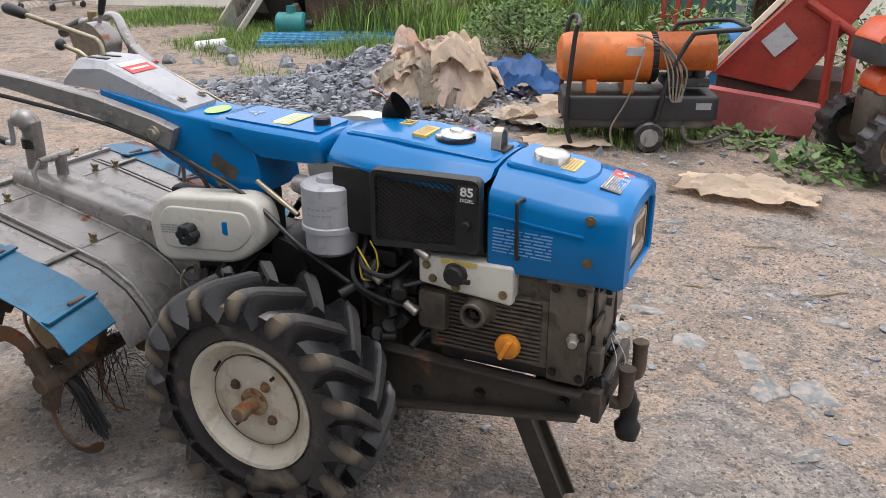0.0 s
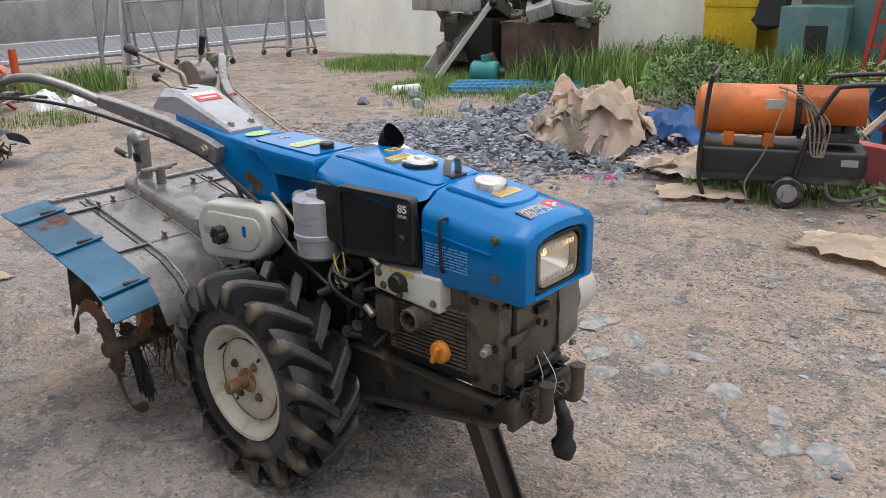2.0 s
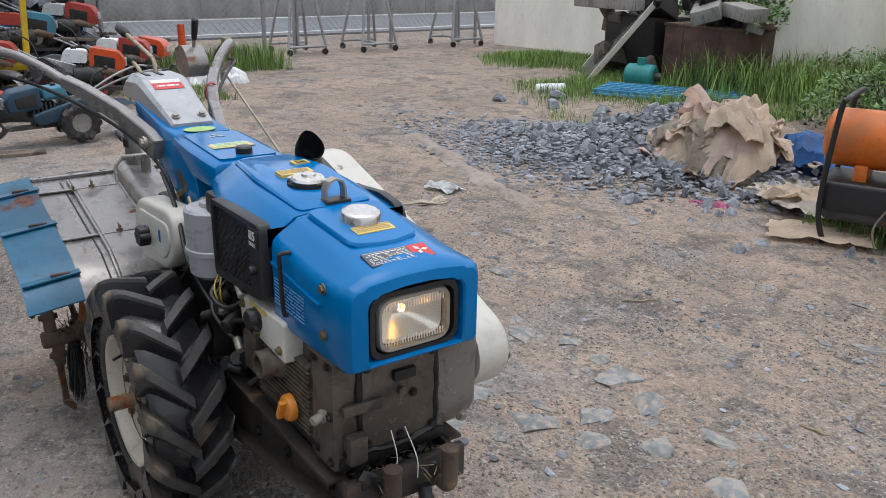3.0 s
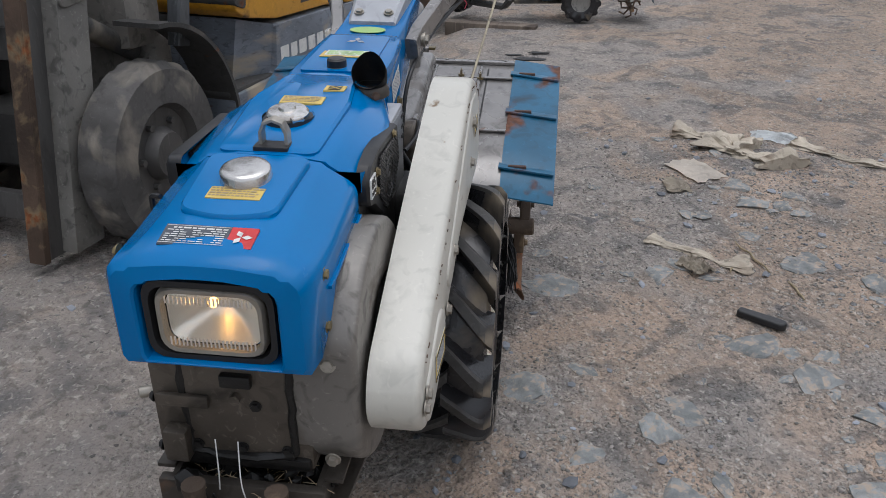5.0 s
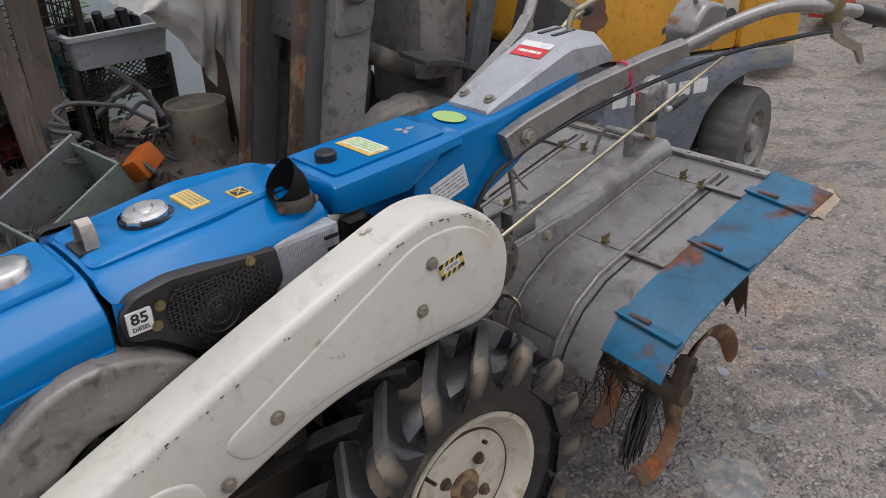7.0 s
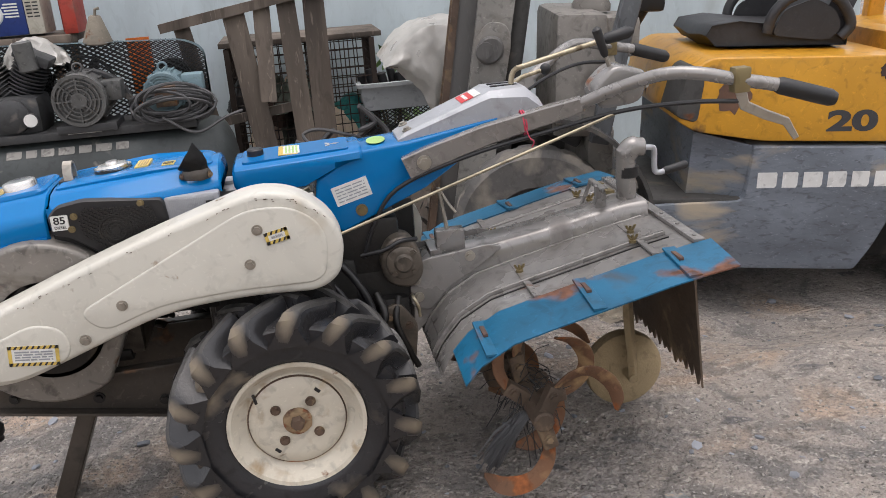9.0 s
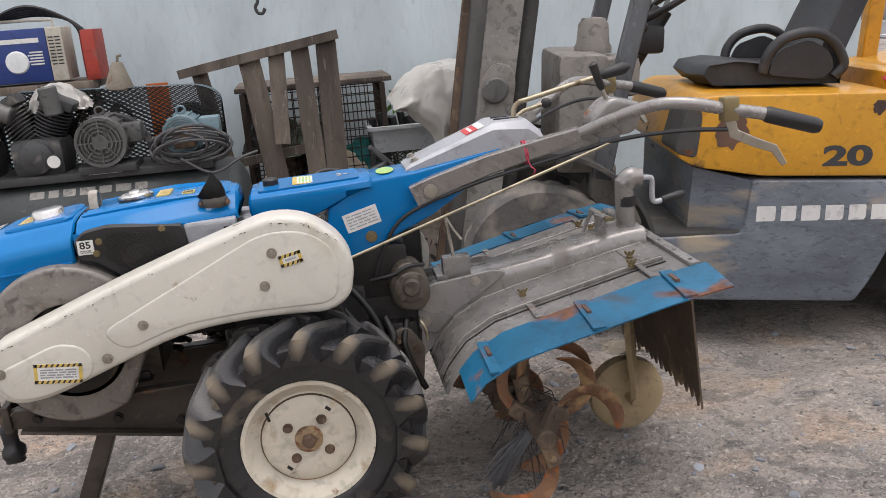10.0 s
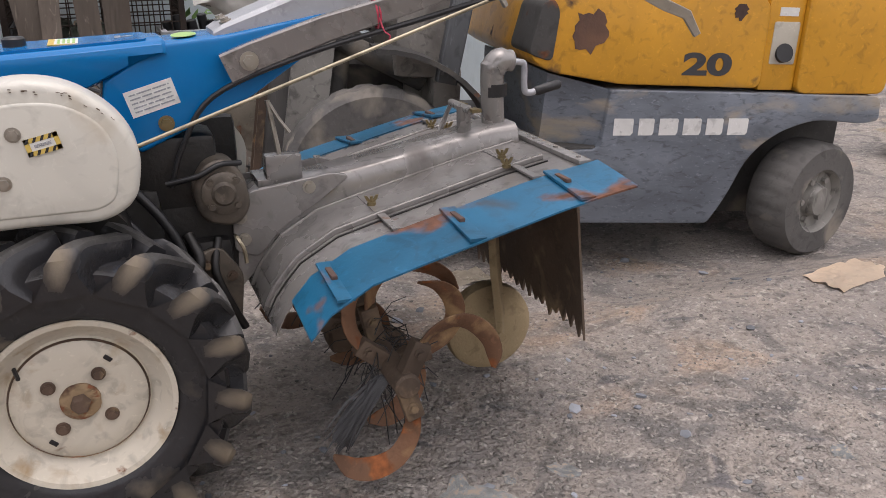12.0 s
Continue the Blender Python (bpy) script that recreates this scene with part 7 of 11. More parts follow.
def paint_strokes(bm, x, z, h, widths, place, seed):
    """Plain short bars in a row that stand for worn painted lettering."""
    for w in widths:
        pts = [(0, 0.2), (0.9, 0.2), (1, 0.3), (1, 0.75), (0.95, 0.8), (0, 0.8)]
        lo = [bm.verts.new(place(x - w * a, z + h * b, 0.0003)) for a, b in pts]
        hi = [bm.verts.new(place(x - w * a, z + h * b, 0.0018)) for a, b in pts]
        bm.faces.new(hi)
        for k in range(6):
            bm.faces.new((lo[k], lo[(k + 1) % 6], hi[(k + 1) % 6], hi[k]))
        x -= w + 0.02


bm = bmesh.new()
lower = round_poly([(0.42, 0.142), (1.17, 0.165), (1.19, 0.20), (1.19, 0.405), (0.855, 0.415), (0.838, 0.615), (-0.19, 0.598), (-0.20, 0.51), (-0.13, 0.50), (0.06, 0.515), (0.20, 0.47), (0.30, 0.385), (0.36, 0.24)], [0.02, 0.02, 0.02, 0.02, 0.03, 0.02, 0.03, 0.02, 0.03, 0.06, 0.08, 0.08, 0.06])
prism(bm, lower, 0, HW, side(0), 0.006)
prism(bm, lower, 0, -HW, side(0), 0.006)
body = part("chassis", bm, "fork_grey", fork, "scuffed grey chassis skirt", 28)
bm = bmesh.new()
prism(bm, round_poly([(0.30, 0.10), (-0.24, 0.10), (-0.24, 0.50), (0.30, 0.50)], 0.03), -0.2, 0.2, side(0))
part("axle_beam", bm, "fork_dark", fork, "dark rear axle housing between the wheels")
bm = bmesh.new()
box(bm, 0.85, 1.20, -0.455, 0.455, 0.40, 0.422, 0.008)
part("step", bm, "fork_dark", fork, "dusty black footwell step")
bm = bmesh.new()
box(bm, 1.30, 1.40, -0.30, 0.30, 0.30, 0.66, 0.02)
part("front_panel", bm, "dash_grey", fork)
# hollow curved panel between the step and the cover
bm = bmesh.new()
skin(bm, [[Vector((0.84 + 0.20 * t, 0.445 - 0.075 * math.sin(math.pi * 0.5 * t), 0.41)), Vector((0.84 + 0.20 * t, 0.455 - 0.045 * math.sin(math.pi * 0.5 * t), 0.615 + 0.045 * t)), Vector((0.84 + 0.20 * t, -0.40, 0.615 + 0.045 * t)), Vector((0.84 + 0.20 * t, -0.40, 0.41))] for t in (0, 0.15, 0.3, 0.5, 0.7, 0.85, 1.0)])
part("rear_panel", bm, "fork_grey", fork, "chipped grey panel behind the step", 50)
bm = bmesh.new()
hoodp = round_poly([(0.288, 0.620), (0.80, 0.630), (1.05, 0.668), (1.12, 0.71), (1.08, 0.88), (1.01, 0.925), (0.32, 0.925), (0.288, 0.89)], 0.03)
prism(bm, hoodp, 0, 0.455, side(0), 0.008)
prism(bm, hoodp, 0, -0.455, side(0), 0.008)
cowl = part("engine_cover", bm, "fork_yellow", fork, "yellow engine cover with rust patches", 28)
bm = bmesh.new()
prism(bm, round_poly([(1.045, 0.70), (1.128, 0.725), (1.092, 0.88), (1.055, 0.90), (1.03, 0.86)], 0.025), 0.25, 0.462, side(0), 0.004)
part("dark_corner", bm, "fork_dark", cowl, "black rubber corner pad")
rnd = random.Random(4)
for cx, cz, r in ((0.925, 0.80, 0.058), (0.40, 0.875, 0.024)):
    bm = bmesh.new()
    prism(bm, [(cx + r * (0.75 + 0.5 * rnd.random()) * math.cos(a), cz + r * (0.75 + 0.5 * rnd.random()) * math.sin(a) * 1.1) for a in [k * math.pi / 11 for k in range(22)]], 0.43, 0.4568, side(0))
    part("bare_patch", bm, "rust_brown", cowl, "bare rusty patch of flaked paint")
text_mesh("number", "20", 0.098, "black_paint", cowl, Matrix.Translation((0.497, 0.4562, 0.696)) @ LEFT, "dark number", squash=1.8, bold=0.004)
# worn lettering on the skirt, as plain shapes
bm = bmesh.new()
paint_strokes(bm, 0.815, 0.444, 0.095, (0.07, 0.055, 0.068, 0.066, 0.062, 0.075), lambda x, z, d: (x, HW + d, z), 7)
part("lettering", bm, "white_paint", body, "worn white painted shapes of lettering")
bm = bmesh.new()
cwp = round_poly([(0.152, 0.604), (0.152, 0.98), (-0.10, 1.02), (-0.19, 0.95), (-0.205, 0.604)], 0.04)
prism(bm, cwp, 0, 0.465, side(0), 0.008)
prism(bm, cwp, 0, -0.465, side(0), 0.008)
cw = part("counterweight", bm, "fork_yellow", fork, "yellow cast counterweight", 28)
bm = bmesh.new()
box(bm, 0.152, 0.29, -0.445, 0.445, 0.612, 0.98, 0.012)
part("rear_column", bm, "fork_yellow", fork)
bm = bmesh.new()
box(bm, 0.165, 0.265, 0.43, 0.449, 0.70, 0.845, 0.01)
part("filler_recess", bm, "beige", fork)
bm = bmesh.new()
cyl(bm, (0.215, 0.43, 0.735), (0.215, 0.458, 0.742), 0.032, seg=20)
part("filler_cap", bm, "black", fork)
bm = bmesh.new()
box(bm, 0.180, 0.250, 0.4445, 0.4475, 0.862, 0.890)
part("small_label", bm, "white_label", fork)


def solid_wheel(name, x, y, r, w, mat_rim, s, steer=0.0):
    turned = Matrix.Translation((x, y, 0)) @ Matrix.Rotation(radians(steer), 4, "Z") @ Matrix.Translation((-x, -y, 0))
    bmx = bmesh.new()
    mm = Matrix.Translation((x, y, r)) @ AXIS_Y
    lathe(bmx, [(r * 0.52, -w / 2), (r * 0.92, -w / 2), (r, -w / 2 + 0.025), (r, -0.01), (r, 0.01), (r, w / 2 - 0.025), (r * 0.92, w / 2), (r * 0.56, w / 2)], mm, 132)
    for v in bmx.verts:
        d = Vector((v.co.x - x, v.co.z - r))
        if d.length > r * 0.95:
            k = math.atan2(d.y, d.x) / (2 * math.pi) * 22 + abs(v.co.y - y) * 5
            if k % 1.0 > 0.7:
                v.co.x, v.co.z = x + d.x * 0.982, r + d.y * 0.982
    bmesh.ops.transform(bmx, matrix=turned, verts=bmx.verts[:])
    tyre = part(name, bmx, "solid_tyre", fork, "dusty solid rubber tyre")
    bmx = bmesh.new()
    lathe(bmx, [(r * 0.56, w / 2 * s), (r * 0.50, (w / 2 - 0.03) * s), (r * 0.30, (w / 2 - 0.035) * s), (r * 0.24, (w / 2 + 0.005) * s), (0, (w / 2 + 0.01) * s)], mm, 32)
    for k in range(6):
        a = k * math.pi / 3
        cyl(bmx, mm @ Vector((r * 0.38 * math.cos(a), r * 0.38 * math.sin(a), (w / 2 - 0.035) * s)), mm @ Vector((r * 0.38 * math.cos(a), r * 0.38 * math.sin(a), (w / 2 - 0.015) * s)), 0.012, seg=6)
    bmesh.ops.transform(bmx, matrix=turned, verts=bmx.verts[:])
    part("rim", bmx, mat_rim, tyre)


for s in (1, -1):
    solid_wheel("rear_wheel", 0.0, s * 0.385, 0.212, 0.17, "mast_worn", s, 20)
    solid_wheel("front_wheel", 1.60, s * 0.385, 0.305, 0.14, "mast", s)
    bm = bmesh.new()
    outer = [(1.60 + 0.435 * math.cos(a), 0.30 + 0.435 * math.sin(a)) for a in [radians(88 + k * 8.0) for k in range(12)]]
    inner = [(1.60 + 0.42 * math.cos(a), 0.30 + 0.42 * math.sin(a)) for a in [radians(88 + k * 8.0) for k in reversed(range(12))]]
    prism(bm, outer + inner, s * 0.31, s * 0.48, side(0))
    part("mudguard", bm, "fork_dark", fork, "dusty steel mudguard")
# dash, steering column and wheel
bm = bmesh.new()
box(bm, 1.34, 1.53, -0.34, 0.30, 0.62, 1.07, 0.03)
box(bm, 1.20, 1.36, -0.12, 0.20, 0.90, 1.05, 0.03)
part("dashboard", bm, "dash_grey", fork, "dusty grey dashboard cowl")
bm = bmesh.new()
tube(bm, [(1.22, -0.05, 0.96), (1.07, -0.05, 1.22)], 0.042, 14)
box(bm, 1.07, 1.18, -0.12, 0.02, 1.05, 1.16, 0.02)
part("steering_column", bm, "black", fork)
bm = bmesh.new()
sw = Matrix.Translation((1.03, -0.05, 1.265)) @ Matrix.Rotation(radians(-58), 4, "Y")
ring = [sw @ Vector((0, 0.17 * math.cos(a), 0.17 * math.sin(a))) for a in [k * math.pi / 18 for k in range(36)]]
rr = []
for k, p in enumerate(ring):
    d = (ring[(k + 1) % 36] - ring[k - 1]).normalized()
    u, v = basis(d)
    rr.append(ring_of(p, u, v, 0.014, 8))
skin(bm, rr, cap=False, loop=True)
for a in (90, 210, 330):
    tube(bm, [sw @ Vector((0.02, 0, 0)), sw @ Vector((0, 0.165 * math.cos(radians(a)), 0.165 * math.sin(radians(a))))], 0.010, 8)
part("steering_wheel", bm, "black", fork, "black steering wheel with knob")
bm = bmesh.new()
tube(bm, [(1.22, 0.16, 0.98), (1.22, 0.17, 1.10), (1.20, 0.17, 1.15)], 0.012, 8)
bmesh.ops.create_uvsphere(bm, u_segments=10, v_segments=8, radius=0.025, matrix=Matrix.Translation((1.20, 0.17, 1.16)))
part("hydraulic_lever", bm, "black", fork)
bm = bmesh.new()
lathe(bm, [(0.0, 1.20), (0.045, 1.195), (0.06, 1.17), (0.066, 1.10), (0.075, 1.085), (0.075, 1.06), (0.0, 1.06)], Matrix.Translation((1.36, 0.02, 0.0)), 24)
part("air_filter", bm, "dash_grey", fork, "dusty grey rounded filter housing")
# overhead guard posts
for s in (1, -1):
    bm = bmesh.new()
    tube(bm, [(1.375, s * 0.38, 0.62), (1.31, s * 0.38, 1.00), (1.10, s * 0.38, 1.95)], 0.034, square=True, wide=0.024)
    part("guard_post", bm, "post_paint", fork, "dark scratched guard post")
    bm = bmesh.new()
    tube(bm, [(0.06, s * 0.40, 0.95), (0.02, s * 0.40, 1.95)], 0.03, square=True, wide=0.035)
    part("guard_post", bm, "fork_yellow", fork)
bm = bmesh.new()
for y in np.linspace(-0.40, 0.40, 8):
    box(bm, 0.0, 1.08, y - 0.012, y + 0.012, 1.93, 1.97)
box(bm, -0.03, 0.03, -0.43, 0.43, 1.92, 1.98)
box(bm, 1.05, 1.12, -0.43, 0.43, 1.92, 1.98)
part("overhead_guard", bm, "fork_dark", fork)
# seat
SEAT = Vector((0.15, 0.0, -0.085))
bm = bmesh.new()
box(bm, 0.26, 0.76, -0.22, 0.22, 0.95, 0.985, 0.01)
box(bm, 0.30, 0.72, -0.18, 0.18, 0.98, 1.01, 0.01)
bmesh.ops.translate(bm, verts=bm.verts[:], vec=SEAT)
part("seat_base", bm, "fork_dark", fork)
bm = bmesh.new()
skin(bm, [[Vector((x, y * w, z + (0.012 if abs(y) > 0.12 else 0))) for x, z in ((0.30, 1.01), (0.78, 1.01), (0.82, 1.05), (0.80, 1.085), (0.70, 1.10), (0.55, 1.085), (0.36, 1.08), (0.30, 1.06))] for y, w in ((-0.23, 0.9), (-0.23, 1), (-0.15, 1), (0.0, 1), (0.15, 1), (0.23, 1), (0.23, 0.9))])
bmesh.ops.translate(bm, verts=bm.verts[:], vec=SEAT)
seat = part("seat", bm, "seat_vinyl", fork, "worn black vinyl seat", 60)
bm = bmesh.new()
skin(bm, [[Vector((x + (0.02 if abs(y) > 0.12 else 0), y * (1 - 0.25 * max(0, (z - 1.35) / 0.2)), z)) for x, z in ((0.40, 1.05), (0.34, 1.08), (0.20, 1.42), (0.17, 1.56), (0.13, 1.58), (0.11, 1.52), (0.14, 1.36), (0.26, 1.04))] for y in (-0.22, -0.18, -0.1, 0, 0.1, 0.18, 0.22)])
bmesh.ops.translate(bm, verts=bm.verts[:], vec=SEAT + Vector((0.05, 0, 0.0)))
part("backrest", bm, "seat_vinyl", seat, "", 60)
for s in (1, -1):
    bm = bmesh.new()
    tube(bm, [(0.60, s * 0.235, 1.07), (0.585, s * 0.245, 1.14), (0.53, s * 0.25, 1.195), (0.43, s * 0.25, 1.215), (0.35, s * 0.245, 1.18), (0.30, s * 0.24, 1.10), (0.33, s * 0.235, 1.05)], 0.020, 12, smooth=5)
    bmesh.ops.translate(bm, verts=bm.verts[:], vec=SEAT)
    part("arm_loop", bm, "seat_vinyl", seat)
    bm = bmesh.new()
    prism(bm, round_poly([(0.585, 1.06), (0.55, 1.15), (0.44, 1.19), (0.36, 1.15), (0.33, 1.08), (0.38, 1.04)], 0.03), s * 0.23, s * 0.243, side(0))
    bmesh.ops.translate(bm, verts=bm.verts[:], vec=SEAT)
    part("arm_panel", bm, "seat_vinyl", seat)
bm = bmesh.new()
for k in range(9):
    c = Vector((0.10 + 0.02 * math.sin(k), 0.26 + 0.03 * math.cos(k * 1.7), 0.99 + 0.006 * k))
    tube(bm, [c + Vector((0.07 * math.cos(a), 0.05 * math.sin(a), 0.012 * math.sin(2 * a + k))) for a in [i * math.pi / 6 for i in range(13)]], 0.007, 6)
single("rope", bm, "pink_tie", "faded red rope coiled on the forklift's cover", "rope").parent = None
bpy.data.objects["rope"].matrix_world = FORK @ Matrix.Translation((0.12, 0.05, -0.055))
# mast
MX = 1.77


def tilted(bmx):
    """The mast is tilted back."""
    for v in bmx.verts:
        v.co.x -= 0.12 * (v.co.z - 0.93)
    return bmx


for s in (1, -1):
    bm = bmesh.new()
    y = s * 0.295
    section = [(MX - 0.07, -0.06), (MX - 0.05, -0.06), (MX - 0.05, -0.012), (MX + 0.04, -0.012), (MX + 0.04, -0.06), (MX + 0.06, -0.06), (MX + 0.06, 0.012), (MX - 0.07, 0.012)]
    prism(bm, [(a, y + s * b) for a, b in section][::s], 0.06, 2.35, Matrix())
    up = part("mast_rail", tilted(bm), "mast_plate", fork, "tall dusty steel mast rail")
    bm = bmesh.new()
    y2 = s * 0.23
    box(bm, MX + 0.02, MX + 0.13, y2 - 0.022, y2 + 0.022, 0.05, 2.25, 0.006)
    part("inner_rail", tilted(bm), "mast", up)
    bm = bmesh.new()
    box(bm, MX + 0.125, MX + 0.15, y2 - 0.03, y2 + 0.03, 0.05, 2.2)
    part("rust_edge", tilted(bm), "rust", up)
    bm = bmesh.new()
    cyl(bm, (MX - 0.10, s * 0.20, 0.15), (MX - 0.10, s * 0.20, 1.35), 0.036, seg=16)
    cyl(bm, (MX - 0.10, s * 0.20, 1.35), (MX - 0.10, s * 0.20, 2.2), 0.025, seg=14)
    part("lift_cylinder", tilted(bm), "fork_dark", fork, "dark hydraulic lift cylinder")
    bm = bmesh.new()
    prism(bm, round_poly([(MX - 0.07, 0.82), (MX + 0.055, 0.80), (MX + 0.06, 0.98), (MX + 0.02, 1.05), (MX - 0.05, 1.04), (MX - 0.075, 0.98)], 0.03), s * 0.308, s * 0.320, side(0), 0.003)
    part("roller_bracket", tilted(bm), "mast_plate", up)
    bm = bmesh.new()
    cyl(bm, (MX + 0.0, s * 0.320, 0.95), (MX + 0.0, s * 0.345, 0.95), 0.05, seg=24, bev=0.008)
    cyl(bm, (MX + 0.02, s * 0.345, 0.95), (MX + 0.02, s * 0.357, 0.95), 0.03, seg=16)
    part("mast_roller", tilted(bm), "mast", up)
    bm = bmesh.new()
    tube(bm, [(1.42, s * 0.22, 0.60), (MX - 0.04, s * 0.25, 0.75)], 0.035, 14)
    part("tilt_cylinder", bm, "fork_dark", fork)
for z0, z1 in ((0.10, 0.19), (0.62, 0.72), (1.40, 1.5)):
    bm = bmesh.new()
    box(bm, MX - 0.06, MX - 0.02, -0.29, 0.29, z0, z1, 0.006)
    part("mast_crossbar", tilted(bm), "mast", fork)
bm = bmesh.new()
box(bm, MX + 0.02, MX + 0.06, -0.205, 0.205, 0.74, 1.02, 0.006)
for x in (-0.12, -0.04, 0.04, 0.12):
    for z in (0.80, 0.95):
        cyl(bm, (MX + 0.058, x, z), (MX + 0.066, x, z), 0.014, seg=10)
part("carriage_plate", tilted(bm), "mast", fork, "perforated grey carriage plate")
bm = bmesh.new()
box(bm, 1.16, 1.72, -0.30, 0.30, 0.24, 0.42, 0.01)
cyl(bm, (1.60, -0.34, 0.30), (1.60, 0.34, 0.30), 0.11, seg=20)
part("front_axle", bm, "fork_dark", fork)


def settled(made_before, by):
    """Shift what was just built as a group."""
    for o in list(bpy.data.objects):
        if o.parent is None and o.name not in made_before:
            o.location = o.location + Vector(by)


# ---- along the pale blue wall ----
bm = bmesh.new()
box(bm, -4.2, 7.0, -3.75, -3.55, -0.3, 2.8)
single("wall_south", bm, "wall_blue", "pale blue painted wall with stains and scuffs", "wall", kind="structure")

done = set(bpy.data.objects.keys())
# air compressor; its tank lies along x
comp = thing("air_compressor", "large dusty grey-green air compressor with two motors on its tank", "air compressor", (0.80, -2.28, 0))
bm = bmesh.new()
TX0, TX1, TR, TZ = -0.62, 0.95, 0.24, 0.47
rings = []
for k in range(6):
    a = radians(90 - 18 * k)
    rings.append((TX0 - 0.10 * math.sin(a), TR * math.cos(a) if k else 0.004))
prof = rings + [(TX0, TR), (TX1, TR)] + [(TX1 + 0.10 * math.sin(radians(18 * k)), TR * math.cos(radians(18 * k)) + 0.003) for k in range(1, 6)]
skin(bm, [[Vector((x, r * math.cos(2 * math.pi * j / 40), TZ + r * math.sin(2 * math.pi * j / 40))) for j in range(40)] for x, r in prof])
tank_ob = part("tank", bm, "tank", comp, "scuffed grey-green pressure tank with worn lettering")
bm = bmesh.new()
paint_strokes(bm, 0.36, 0.62, 0.30, (0.07, 0.05, 0.06, 0.075, 0.06, 0.075, 0.06), lambda u, v, d: (u, (TR + d) * math.cos(v), TZ + (TR + d) * math.sin(v)), 12)
part("worn_lettering", bm, "mast_worn", tank_ob, "worn pale lettering")
for x in (-0.5, 0.8):
    bm = bmesh.new()
    prism(bm, [(-0.20, 0.0), (0.20, 0.0), (0.16, 0.30), (-0.16, 0.30)], x - 0.02, x + 0.02, Matrix(((0, 0, 1, 0), (1, 0, 0, 0), (0, 1, 0, 0), (0, 0, 0, 1))))
    part("foot", bm, "iron", comp)
bm = bmesh.new()
box(bm, -0.55, 0.60, -0.18, 0.17, TZ + TR - 0.02, TZ + TR + 0.02, 0.006)
part("bed_plate", bm, "iron", comp)


def motor(x, y, z, mat, fan=True, length=0.24, r=0.105):
    bmx = bmesh.new()
    cyl(bmx, (x, y, z), (x, y - length, z), r, seg=30, bev=0.012)
    for k in range(16):
        a = 2 * math.pi * k / 16
        box(bmx, -0.003, 0.003, -length + 0.03, -0.05, r - 0.004, r + 0.010, m=Matrix.Translation((x, y, z)) @ Matrix.Rotation(a, 4, "Y"))
    mo = part("motor", bmx, mat, comp, "dusty electric motor with round fan cover")
    bmx = bmesh.new()
    for r0, r1 in ((0.032, 0.0), (0.05, 0.044), (0.066, 0.060), (0.082, 0.076), (0.104, 0.09)):
        lathe(bmx, [(r1 * r / 0.105, 0.012), (r0 * r / 0.105, 0.012), (r0 * r / 0.105, 0.0)], Matrix.Translation((x, y, z)) @ AXIS_Y, 30)
    for k in range(4):
        box(bmx, -r * 0.95, r * 0.95, 0, 0.011, -0.004, 0.004, m=Matrix.Translation((x, y, z)) @ Matrix.Rotation(k * math.pi / 4, 4, "Y"))
    part("fan_guard", bmx, mat, mo)
    bmx = bmesh.new()
    box(bmx, x - 0.19, x - 0.085, y - 0.16, y - 0.05, z - 0.02, z + 0.075, 0.01)
    part("terminal_box", bmx, mat, mo)
    bmx = bmesh.new()
    tube(bmx, [(x + 0.022 * math.cos(a), y - 0.09, z + r + 0.02 + 0.022 * math.sin(a)) for a in [k * math.pi / 8 for k in range(17)]], 0.006, 6)
    part("lifting_eye", bmx, mat, mo)
    bmx = bmesh.new()
    box(bmx, x - 0.15, x + 0.13, y - 0.20, y + 0.0, z - r - 0.03, z - r + 0.01, 0.006)
    part("foot", bmx, "iron", mo)
    return mo


mz = TZ + TR + 0.145
motor(-0.03, 0.20, mz + 0.02, "motor", r=0.125)
motor(-0.40, 0.05, mz + 0.0, "motor_blue", r=0.10)
bm = bmesh.new()
box(bm, -0.10, 0.06, 0.165, 0.18, TZ + TR + 0.005, TZ + TR + 0.032, 0.001)
part("rating_plate", bm, "white_label", comp)


def pump(x, lean):
    bmx = bmesh.new()
    box(bmx, x - 0.13, x + 0.13, -0.13, 0.13, TZ + TR + 0.01, TZ + TR + 0.20, 0.05)
    lathe(bmx, [(0.0, 0.045), (0.05, 0.045), (0.08, 0.03), (0.085, 0.0)], Matrix.Translation((x, 0.12, TZ + TR + 0.11)) @ AXIS_Y, 24)
    p = part("pump", bmx, "iron", comp, "oily cast compressor pump")
    for a in lean:
        mm = Matrix.Translation((x, 0, TZ + TR + 0.14)) @ Matrix.Rotation(radians(a), 4, "Y")
        bmx = bmesh.new()
        cyl(bmx, mm @ Vector((0, 0, 0.04)), mm @ Vector((0, 0, 0.24)), 0.055, seg=18)
        for k in range(9):
            cyl(bmx, mm @ Vector((0, 0, 0.07 + k * 0.018)), mm @ Vector((0, 0, 0.075 + k * 0.018)), 0.085, seg=20)
        box(bmx, -0.085, 0.085, -0.085, 0.085, 0.235, 0.285, 0.012, m=mm)
        part("cylinder", bmx, "iron", p)
        bmx = bmesh.new()
        cyl(bmx, mm @ Vector((-0.02, 0.09, 0.20)), mm @ Vector((0.06, 0.09, 0.32)), 0.045, seg=18, bev=0.008)
        part("air_filter", bmx, "motor", p)


